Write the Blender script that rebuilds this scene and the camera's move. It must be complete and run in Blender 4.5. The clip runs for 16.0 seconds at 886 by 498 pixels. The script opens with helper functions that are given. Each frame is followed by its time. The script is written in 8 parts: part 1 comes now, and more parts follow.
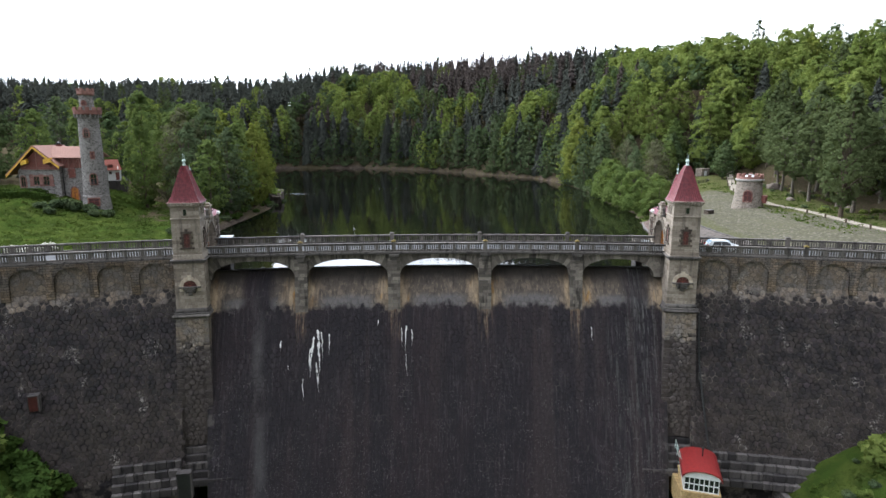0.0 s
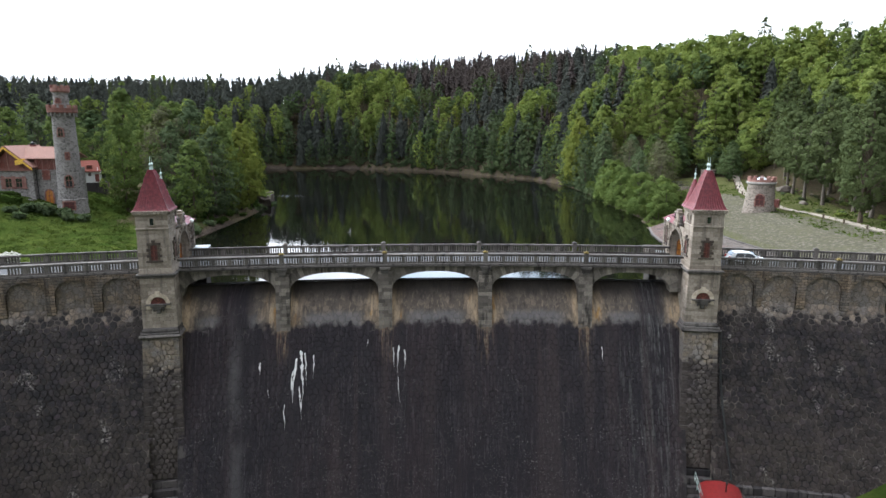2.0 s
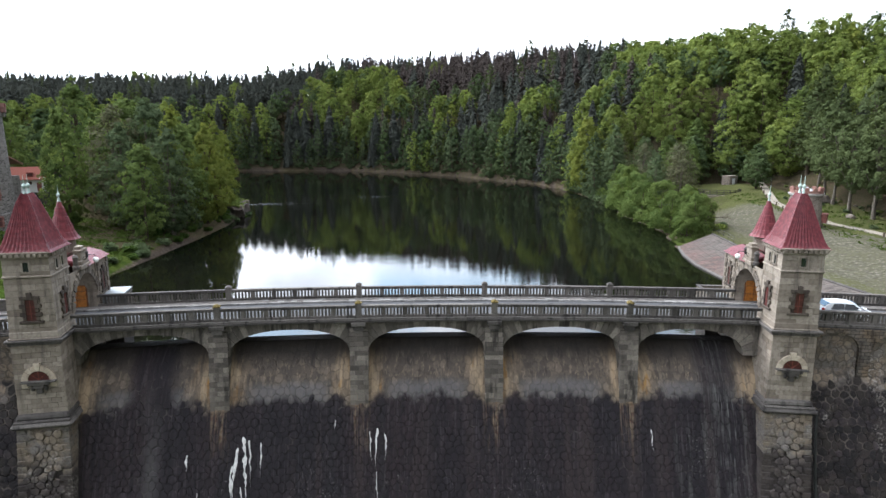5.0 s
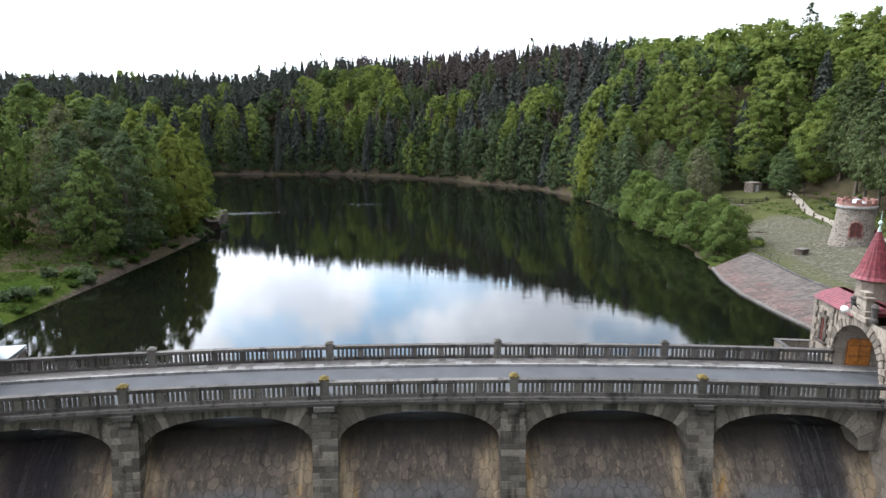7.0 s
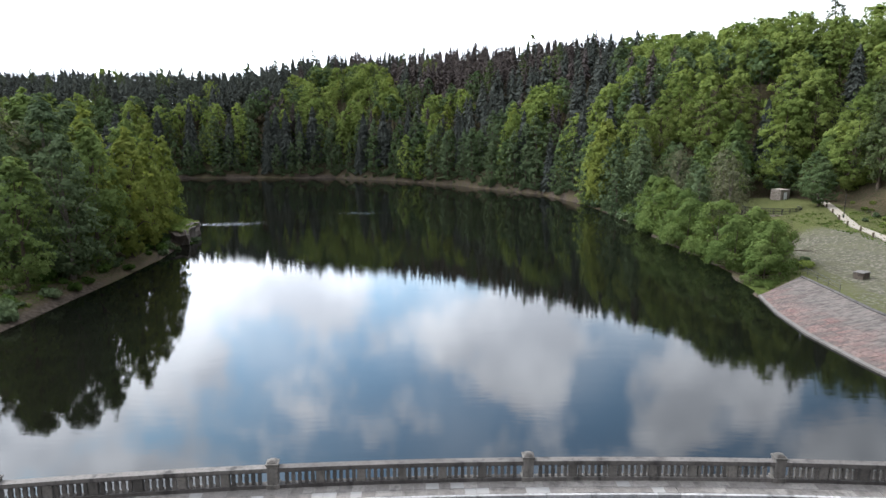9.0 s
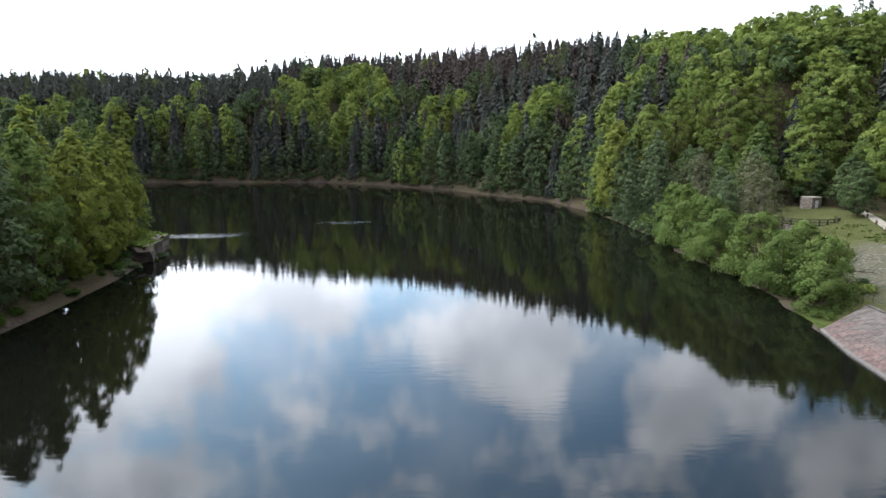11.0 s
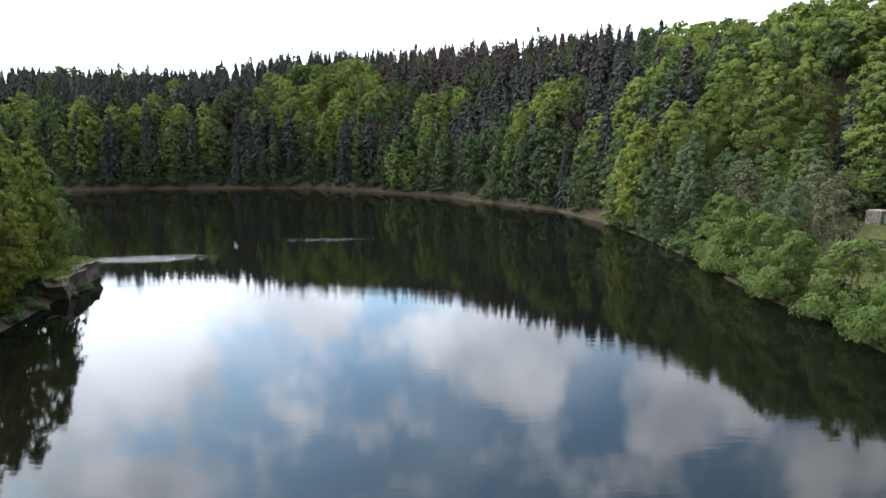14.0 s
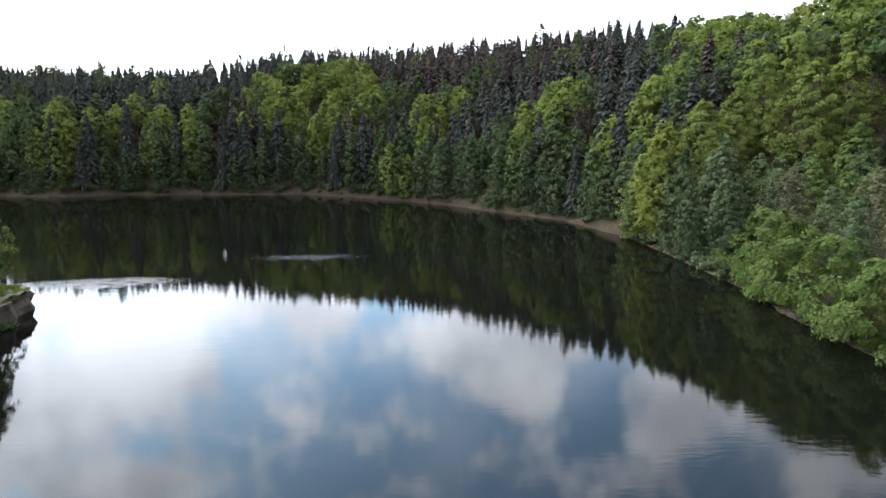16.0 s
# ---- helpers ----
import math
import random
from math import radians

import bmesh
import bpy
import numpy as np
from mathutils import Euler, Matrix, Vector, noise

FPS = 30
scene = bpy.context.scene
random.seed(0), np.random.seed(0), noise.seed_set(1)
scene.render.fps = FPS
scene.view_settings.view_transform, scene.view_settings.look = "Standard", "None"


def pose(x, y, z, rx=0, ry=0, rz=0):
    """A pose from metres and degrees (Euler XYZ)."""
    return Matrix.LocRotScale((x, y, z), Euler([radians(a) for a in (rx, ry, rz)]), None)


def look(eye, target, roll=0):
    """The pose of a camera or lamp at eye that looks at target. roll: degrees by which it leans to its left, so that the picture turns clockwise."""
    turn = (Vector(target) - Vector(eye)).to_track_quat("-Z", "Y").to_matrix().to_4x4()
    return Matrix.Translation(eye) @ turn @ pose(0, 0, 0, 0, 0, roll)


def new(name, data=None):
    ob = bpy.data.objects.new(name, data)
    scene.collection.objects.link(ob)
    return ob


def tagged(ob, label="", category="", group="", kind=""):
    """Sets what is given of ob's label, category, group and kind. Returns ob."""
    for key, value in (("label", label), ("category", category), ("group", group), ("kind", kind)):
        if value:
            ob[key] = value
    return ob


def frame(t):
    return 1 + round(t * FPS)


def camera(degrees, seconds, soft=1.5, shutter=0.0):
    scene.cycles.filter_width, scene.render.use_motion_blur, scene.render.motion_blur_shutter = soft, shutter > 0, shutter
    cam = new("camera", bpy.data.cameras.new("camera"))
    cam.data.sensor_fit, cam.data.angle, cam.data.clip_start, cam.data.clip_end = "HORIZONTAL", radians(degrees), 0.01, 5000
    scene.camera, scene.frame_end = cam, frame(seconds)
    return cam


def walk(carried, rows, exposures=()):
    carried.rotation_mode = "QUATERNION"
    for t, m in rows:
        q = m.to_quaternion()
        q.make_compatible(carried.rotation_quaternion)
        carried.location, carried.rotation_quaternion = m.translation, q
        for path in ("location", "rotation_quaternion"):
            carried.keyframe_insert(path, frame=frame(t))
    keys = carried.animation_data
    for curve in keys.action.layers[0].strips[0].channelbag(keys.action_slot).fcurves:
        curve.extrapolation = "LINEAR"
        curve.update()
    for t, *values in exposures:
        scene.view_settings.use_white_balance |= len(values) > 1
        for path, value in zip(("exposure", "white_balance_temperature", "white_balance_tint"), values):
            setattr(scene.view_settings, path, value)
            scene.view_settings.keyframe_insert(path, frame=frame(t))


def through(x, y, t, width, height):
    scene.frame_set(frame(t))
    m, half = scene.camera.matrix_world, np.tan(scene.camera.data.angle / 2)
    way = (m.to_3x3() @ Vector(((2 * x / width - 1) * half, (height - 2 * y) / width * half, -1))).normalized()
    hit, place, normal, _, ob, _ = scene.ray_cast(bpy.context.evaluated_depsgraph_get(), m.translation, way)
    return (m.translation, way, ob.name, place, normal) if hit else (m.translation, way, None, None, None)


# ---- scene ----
cam = camera(73.2, 16.0)
PATH = [
    (0, (-0.457, -73.639, 14.155), (-0.436, -71.675, 13.778), 0.1),
    (0.5, (-0.472, -72.311, 14.182), (-0.448, -70.347, 13.805), 0.2),
    (1, (-0.413, -70.821, 14.206), (-0.387, -68.857, 13.829), 0.2),
    (1.5, (-0.335, -68.972, 14.247), (-0.307, -67.009, 13.869), 0.2),
    (2, (-0.278, -66.752, 14.319), (-0.247, -64.788, 13.94), 0.2),
    (2.5, (-0.231, -64.198, 14.419), (-0.198, -62.234, 14.04), 0.2),
    (3, (-0.166, -61.444, 14.512), (-0.131, -59.481, 14.132), 0.2),
    (3.5, (-0.098, -58.472, 14.596), (-0.062, -56.509, 14.215), 0.3),
    (4, (-0.014, -55.366, 14.759), (0.025, -53.403, 14.377), 0.3),
    (6.5, (0.325, -37.745, 15.43), (0.375, -35.782, 15.049), 0.3),
    (7, (0.365, -34.087, 15.522), (0.417, -32.124, 15.143), 0.3),
    (7.5, (0.396, -30.467, 15.643), (0.451, -28.504, 15.264), 0.3),
    (8, (0.401, -26.78, 15.738), (0.459, -24.817, 15.36), 0.3),
    (8.5, (0.415, -23.128, 15.868), (0.476, -21.165, 15.49), 0.3),
    (9, (0.453, -19.396, 15.925), (0.517, -17.433, 15.548), 0.3),
    (11.5, (0.768, -2.599, 15.871), (0.843, -0.634, 15.504), 0.3),
    (12, (0.853, 1.082, 15.886), (0.93, 3.047, 15.52), 0.3),
    (12.5, (1.018, 4.807, 15.913), (1.097, 6.772, 15.548), 0.3),
    (13, (1.174, 8.542, 15.945), (1.255, 10.507, 15.581), 0.3),
    (13.5, (1.343, 12.254, 15.958), (1.425, 14.219, 15.593), 0.3),
    (14, (1.5, 15.894, 15.928), (1.583, 17.859, 15.565), 0.3),
    (14.5, (1.592, 19.569, 15.928), (1.677, 21.534, 15.565), 0.3),
    (15, (1.731, 23.229, 16.038), (1.817, 25.194, 15.676), 0.2),
    (15.5, (1.884, 26.96, 16.199), (1.971, 28.926, 15.839), 0.2),
    (16, (2.026, 30.614, 16.401), (2.114, 32.579, 16.044), 0.3),
]
walk(cam, [(t, look(eye, target, roll)) for t, eye, target, roll in PATH], [(0, 0.0, 6000, 10), (16, 0.0, 6000, 10)])
# ---- light ----
SUN_DIR = Vector((-0.58, 0.50, 0.76)).normalized()
GLOW_AWAY, GLOW_SUN = 0.92, 5.8
sun = new("sun", bpy.data.lights.new("sun", "SUN"))
sun.data.energy, sun.data.angle, sun.data.color = 4.1, radians(10), (1.0, 0.95, 0.86)
sun.matrix_world = look(SUN_DIR * 50, (0, 0, 0))

world = bpy.data.worlds.new("sky")
scene.world = world
world.use_nodes = True
wn, wl = world.node_tree.nodes, world.node_tree.links
wn.clear()


def wmath(op, a, b=0.0, clamp=False):
    n = wn.new("ShaderNodeMath")
    n.operation, n.use_clamp = op, clamp
    for k, v in enumerate((a, b)):
        if isinstance(v, (int, float)):
            n.inputs[k].default_value = v
        else:
            wl.new(v, n.inputs[k])
    return n.outputs[0]


def wstep(v, a, b, lo=0.0, hi=1.0):
    n = wn.new("ShaderNodeMapRange")
    n.interpolation_type = "SMOOTHSTEP"
    for k, q in zip(("From Min", "From Max", "To Min", "To Max"), (a, b, lo, hi)):
        n.inputs[k].default_value = q
    wl.new(v, n.inputs["Value"])
    return n.outputs[0]


def wmix(fac, a, b, kind="MIX"):
    n = wn.new("ShaderNodeMix")
    n.data_type, n.blend_type = "RGBA", kind
    for k, v in ((0, fac), (6, a), (7, b)):
        if isinstance(v, (int, float)):
            n.inputs[k].default_value = v
        elif isinstance(v, tuple):
            n.inputs[k].default_value = (*v, 1)
        else:
            wl.new(v, n.inputs[k])
    return n.outputs[2]


def wnoise(vec, scale, detail=5.0, rough=0.5):
    n = wn.new("ShaderNodeTexNoise")
    n.inputs["Scale"].default_value, n.inputs["Detail"].default_value, n.inputs["Roughness"].default_value = scale, detail, rough
    wl.new(vec, n.inputs["Vector"])
    return n.outputs[0]


sky = wn.new("ShaderNodeTexSky")
sky.sky_type, sky.sun_disc = "NISHITA", False
sky.sun_elevation = math.asin(SUN_DIR.z)
sky.sun_rotation = math.atan2(SUN_DIR.x, SUN_DIR.y)
blue = wmix(1.0, sky.outputs[0], (0.104, 0.136, 0.134), "MULTIPLY")
way = wn.new("ShaderNodeTexCoord").outputs["Generated"]
sep = wn.new("ShaderNodeSeparateXYZ")
wl.new(way, sep.inputs[0])
dx, dy, dz = sep.outputs
# broken cloud on a flat layer: the direction is divided by its height
layer = wn.new("ShaderNodeCombineXYZ")
low = wmath("ADD", wmath("MAXIMUM", dz, 0.0), 0.22)
wl.new(wmath("DIVIDE", dx, low), layer.inputs[0])
wl.new(wmath("DIVIDE", dy, low), layer.inputs[1])
broken = wstep(wnoise(layer.outputs[0], 2.4, 6), 0.26, 0.48)
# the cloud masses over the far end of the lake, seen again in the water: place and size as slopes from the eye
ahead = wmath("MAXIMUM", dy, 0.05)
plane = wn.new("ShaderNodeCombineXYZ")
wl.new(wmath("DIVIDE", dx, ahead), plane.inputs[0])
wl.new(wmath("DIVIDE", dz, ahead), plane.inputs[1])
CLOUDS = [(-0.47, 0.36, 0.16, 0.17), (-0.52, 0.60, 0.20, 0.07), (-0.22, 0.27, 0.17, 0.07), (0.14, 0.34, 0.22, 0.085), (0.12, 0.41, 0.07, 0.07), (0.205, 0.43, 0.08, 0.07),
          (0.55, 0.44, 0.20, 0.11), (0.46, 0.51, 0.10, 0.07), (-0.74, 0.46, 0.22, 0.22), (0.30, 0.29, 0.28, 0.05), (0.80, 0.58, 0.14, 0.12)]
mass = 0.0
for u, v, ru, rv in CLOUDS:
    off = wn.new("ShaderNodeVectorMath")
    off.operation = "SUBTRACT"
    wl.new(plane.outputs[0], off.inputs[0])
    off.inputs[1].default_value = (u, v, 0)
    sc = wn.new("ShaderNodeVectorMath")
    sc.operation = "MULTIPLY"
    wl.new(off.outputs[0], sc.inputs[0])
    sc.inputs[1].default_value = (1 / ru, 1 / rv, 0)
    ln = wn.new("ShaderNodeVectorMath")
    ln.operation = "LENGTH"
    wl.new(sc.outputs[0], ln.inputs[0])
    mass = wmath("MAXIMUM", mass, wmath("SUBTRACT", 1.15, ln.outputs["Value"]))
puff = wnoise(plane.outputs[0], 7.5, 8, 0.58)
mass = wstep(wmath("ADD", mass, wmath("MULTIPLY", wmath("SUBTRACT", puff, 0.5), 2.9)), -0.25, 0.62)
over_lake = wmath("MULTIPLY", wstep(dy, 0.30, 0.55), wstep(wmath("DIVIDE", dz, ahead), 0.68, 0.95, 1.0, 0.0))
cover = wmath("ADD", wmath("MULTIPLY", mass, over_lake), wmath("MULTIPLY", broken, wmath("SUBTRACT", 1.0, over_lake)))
# towards the horizon the layers close into a white veil, and thin haze lies over the blue
cover = wmath("MAXIMUM", cover, wstep(dz, 0.20, 0.28, 1.0, 0.0))
cover = wmath("MAXIMUM", cover, wmath("MULTIPLY", wstep(wnoise(plane.outputs[0], 2.6, 5), 0.38, 0.66, 0.30, 1.0), wstep(wmath("DIVIDE", dz, ahead), 0.26, 0.56, 0.75, 0.26)))
white = wmix(wstep(wnoise(plane.outputs[0], 5.0, 4), 0.36, 0.60), (0.76, 0.78, 0.82), (1.12, 1.13, 1.15))
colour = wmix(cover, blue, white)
# thin cloud glows on the side of the sun
toward = wn.new("ShaderNodeVectorMath")
toward.operation = "DOT_PRODUCT"
wl.new(way, toward.inputs[0])
toward.inputs[1].default_value = SUN_DIR
glow = wstep(toward.outputs["Value"], -0.05, 1.0, GLOW_AWAY, GLOW_SUN)
back = wn.new("ShaderNodeBackground")
wl.new(colour, back.inputs[0])
wl.new(glow, back.inputs[1])
wout = wn.new("ShaderNodeOutputWorld")
wl.new(back.outputs[0], wout.inputs[0])


# ---- materials ----
class Mat:
    """A small builder of node materials."""

    def __init__(self, name, rough=0.8, metal=0.0, spec=0.5):
        self.m = bpy.data.materials.new(name)
        self.m.use_nodes = True
        self.n, self.l = self.m.node_tree.nodes, self.m.node_tree.links
        self.p = self.n["Principled BSDF"]
        self.p.inputs["Roughness"].default_value = rough
        self.p.inputs["Metallic"].default_value = metal
        self.p.inputs["Specular IOR Level"].default_value = spec
        self.co = self.n.new("ShaderNodeTexCoord").outputs["Object"]

    def world_co(self):
        self.co = self.n.new("ShaderNodeNewGeometry").outputs["Position"]
        return self

    def scaled(self, v):
        s = self.n.new("ShaderNodeMapping")
        s.inputs["Scale"].default_value = v
        self.l.new(self.co, s.inputs[0])
        return s.outputs[0]

    def noise(self, scale, detail=4.0, stretch=None, rough=0.55):
        t = self.n.new("ShaderNodeTexNoise")
        t.inputs["Scale"].default_value, t.inputs["Detail"].default_value = scale, detail
        t.inputs["Roughness"].default_value = rough
        self.l.new(self.scaled(stretch) if stretch else self.co, t.inputs["Vector"])
        return t.outputs[0]

    def random(self, island=False):
        if island:
            return self.n.new("ShaderNodeNewGeometry").outputs["Random Per Island"]
        return self.n.new("ShaderNodeObjectInfo").outputs["Random"]

    def ramp(self, fac, *stops):
        r = self.n.new("ShaderNodeValToRGB")
        e = r.color_ramp.elements
        while len(e) < len(stops):
            e.new(0.5)
        for el, (pos, col) in zip(e, stops):
            el.position, el.color = pos, (*col, 1) if len(col) == 3 else col
        self.l.new(fac, r.inputs[0])
        return r.outputs[0]

    def step(self, fac, a, b, lo=0.0, hi=1.0):
        r = self.n.new("ShaderNodeMapRange")
        r.interpolation_type = "SMOOTHSTEP"
        for k, v in zip(("From Min", "From Max", "To Min", "To Max"), (a, b, lo, hi)):
            r.inputs[k].default_value = v
        self.l.new(fac, r.inputs["Value"])
        return r.outputs[0]

    def math(self, op, a, b):
        r = self.n.new("ShaderNodeMath")
        r.operation = op
        for i, v in enumerate((a, b)):
            if isinstance(v, (int, float)):
                r.inputs[i].default_value = v
            else:
                self.l.new(v, r.inputs[i])
        return r.outputs[0]

    def mix(self, fac, a, b, kind="MIX"):
        r = self.n.new("ShaderNodeMix")
        r.data_type, r.blend_type = "RGBA", kind
        for i, v in ((0, fac), (6, a), (7, b)):
            if isinstance(v, (int, float)):
                r.inputs[i].default_value = v
            elif isinstance(v, tuple):
                r.inputs[i].default_value = (*v, 1)
            else:
                self.l.new(v, r.inputs[i])
        return r.outputs[2]

    def height(self):
        s = self.n.new("ShaderNodeSeparateXYZ")
        self.l.new(self.n.new("ShaderNodeNewGeometry").outputs["Position"], s.inputs[0])
        return s.outputs[2]

    def colour(self, c):
        if isinstance(c, tuple):
            self.p.inputs["Base Color"].default_value = (*c, 1)
        else:
            self.l.new(c, self.p.inputs["Base Color"])
        return self

    def bump(self, fac, strength=0.4, dist=0.05):
        b = self.n.new("ShaderNodeBump")
        b.inputs["Strength"].default_value, b.inputs["Distance"].default_value = strength, dist
        self.l.new(fac, b.inputs["Height"])
        self.l.new(b.outputs[0], self.p.inputs["Normal"])
        return self


def grey(k):
    return (k, k, k)


def m_stone(name, dark, mid, light, scale=1.2, rough=0.9, island=True, moss=None, grime=0.55):
    m = Mat(name, rough, 0, 0.3).world_co()
    big = m.noise(0.5, 4)
    fine = m.noise(7 * scale, 8, None, 0.65)
    base = m.ramp(m.math("FRACT", m.math("ADD", m.random(True), m.random()), 0) if island else m.random(), (0.0, dark), (0.5, mid), (1.0, light))
    base = m.mix(m.step(fine, 0.42, 0.72, 0.0, 0.6), base, tuple(c * 0.6 for c in dark))
    base = m.mix(m.step(big, 0.48, 0.7, 0.0, 0.35), base, light)
    streak = m.noise(1.1, 6, (1.6, 1.6, 0.2))
    base = m.mix(m.math("MULTIPLY", m.step(streak, 0.50, 0.70), grime), base, tuple(c * 0.3 for c in dark))
    m.colour(base).bump(fine, 0.6, 0.04)
    return m.m


def m_rubble(name, dark, mid, light, size=0.42):
    """Random rubble: cells of stone in paler joints, too small to build one by one at that distance."""
    m = Mat(name, 0.95, 0, 0.2)
    vor = m.n.new("ShaderNodeTexVoronoi")
    vor.inputs["Scale"].default_value = 1 / size
    m.l.new(m.scaled((1, 1, 1.35)), vor.inputs["Vector"])
    edge = m.n.new("ShaderNodeTexVoronoi")
    edge.feature = "DISTANCE_TO_EDGE"
    edge.inputs["Scale"].default_value = 1 / size
    m.l.new(m.scaled((1, 1, 1.35)), edge.inputs["Vector"])
    sp = m.n.new("ShaderNodeSeparateColor")
    m.l.new(vor.outputs["Color"], sp.inputs[0])
    base = m.ramp(sp.outputs[0], (0.0, dark), (0.5, mid), (1.0, light))
    base = m.mix(m.step(m.noise(6, 6), 0.45, 0.7, 0, 0.5), base, dark)
    base = m.mix(m.step(m.noise(0.35, 3), 0.45, 0.7, 0, 0.4), base, tuple(c * 0.55 for c in mid))
    joint = m.step(edge.outputs["Distance"], 0.02, 0.12, 1.0, 0.0)
    base = m.mix(m.math("MULTIPLY", joint, 0.6), base, tuple(min(1, c * 1.25) for c in light))
    m.colour(base).bump(m.step(edge.outputs["Distance"], 0.0, 0.25), 0.8, 0.08)
    return m.m


def m_plain(name, col, rough=0.6, metal=0.0, vary=0.25, spec=0.5, scale=3.0):
    m = Mat(name, rough, metal, spec)
    a = m.noise(scale, 5)
    c = m.mix(m.step(a, 0.3, 0.7), tuple(k * (1 - vary) for k in col), tuple(min(1, k * (1 + vary)) for k in col))
    m.colour(c).bump(m.noise(scale * 8, 3), 0.15, 0.01)
    return m.m


# downstream masonry: tan above, black with growth below an uneven line, pale lime in places
def m_wall(name, line, tan, black, pale, wet=0.85, spread=4.0, speck=0.5, courses=False, vary=1.0):
    m = Mat(name, wet, 0, 0.25).world_co()
    z = m.height()
    rnd = m.math("FRACT", m.math("ADD", m.random(True), m.random()), 0)
    fine = m.noise(4.5, 8, None, 0.7)
    # the limit of the growth runs from stone to stone
    edge = m.math("ADD", z, m.math("MULTIPLY", m.math("SUBTRACT", m.noise(0.3, 6, None, 0.6), 0.5), spread))
    edge = m.math("ADD", edge, m.math("MULTIPLY", rnd, 1.5))
    up = m.step(edge, line + 0.3, line + 1.1)
    patch = m.step(m.noise(0.75, 4), 0.40, 0.62)
    rnd = m.math("ADD", m.math("MULTIPLY", rnd, vary), 0.6 * (1 - vary))
    low = m.ramp(rnd, (0.0, tuple(c * 0.35 for c in black)), (0.45, tuple(c * 0.7 for c in black)), (0.92, tuple(c * 1.2 for c in black)), (1.0, tuple(c * 2.2 for c in black)))
    low = m.mix(m.math("MULTIPLY", patch, 0.20), low, tuple(c * 0.45 for c in tan))
    # browner and drier towards the foot
    dry = m.step(m.math("ADD", z, m.math("MULTIPLY", m.noise(0.25, 5), 7.0)), -9.5, -15.5, 0.0, 0.38)
    low = m.mix(m.math("MULTIPLY", dry, m.step(fine, 0.30, 0.62)), low, tuple(c * 0.30 for c in tan))
    high = m.ramp(rnd, (0.0, tuple(c * 0.60 for c in tan)), (0.4, tuple(c * 0.78 for c in tan)), (0.8, tuple(c * 0.92 for c in tan)), (1.0, tuple(c * 1.12 for c in tan)))
    grey_ = sum(tan) / 3
    high = m.mix(m.math("MULTIPLY", patch, 0.55), high, (grey_ * 0.75, grey_ * 0.74, grey_ * 0.76))
    base = m.mix(up, low, high)
    base = m.mix(m.step(fine, 0.46, 0.70, 0.0, 0.7), base, tuple(c * 0.3 for c in black))
    base = m.mix(m.step(m.noise(12, 4, None, 0.6), 0.59, 0.70, 0.0, speck), base, (0.105, 0.092, 0.086))
    run = m.noise(2.2, 5, (1.0, 0.12, 0.12))
    base = m.mix(m.step(run, 0.56, 0.70, 0, 0.6), base, tuple(c * 0.4 for c in black))
    lime = m.math("MULTIPLY", m.step(m.noise(0.5, 4, (1, 1, 0.45)), 0.59, 0.70), m.step(m.noise(5, 4), 0.50, 0.60))
    base = m.mix(m.math("MULTIPLY", lime, 0.55), base, pale)
    relief = fine
    if courses:
        # small squared blocks in courses, counted along the crest
        sx = m.n.new("ShaderNodeSeparateXYZ")
        m.l.new(m.co, sx.inputs[0])
        along = m.math("MULTIPLY", m.math("ARCTAN2", m.math("SUBTRACT", sx.outputs[0], 5.0), m.math("ADD", sx.outputs[1], 184.9)), 185.0)
        cv = m.n.new("ShaderNodeCombineXYZ")
        m.l.new(along, cv.inputs[0])
        m.l.new(z, cv.inputs[1])
        br = m.n.new("ShaderNodeTexBrick")
        m.l.new(cv.outputs[0], br.inputs["Vector"])
        for k, v in (("Scale", 1.0), ("Mortar Size", 0.028), ("Brick Width", 0.62), ("Row Height", 0.30), ("Bias", 0.0)):
            br.inputs[k].default_value = v
        br.inputs["Color1"].default_value, br.inputs["Color2"].default_value, br.inputs["Mortar"].default_value = (0.6, 0.6, 0.6, 1), (1.05, 1.02, 0.97, 1), (0.35, 0.33, 0.31, 1)
        base = m.mix(1.0, base, br.outputs["Color"], "MULTIPLY")
        relief = m.math("SUBTRACT", fine, br.outputs["Fac"])
    m.colour(base).bump(relief, 0.9, 0.07)
    return m.m


def m_joint(name, dark, pale, share=0.5):
    """Mortar between the blocks: washed out and dark in places, pale with lime in others."""
    m = Mat(name, 0.95, 0, 0.2).world_co()
    c = m.mix(m.step(m.noise(0.55, 5, None, 0.65), share - 0.08, share + 0.10), dark, pale)
    c = m.mix(m.step(m.noise(6, 5), 0.5, 0.68, 0, 0.6), c, dark)
    up = m.step(m.math("ADD", m.height(), m.math("MULTIPLY", m.noise(0.3, 5), 3.0)), -6.0, -3.6)
    c = m.mix(m.math("MULTIPLY", up, 0.8), c, tuple(k * 0.95 for k in pale))
    m.colour(c).bump(m.noise(6, 5), 0.5, 0.03)
    return m.m


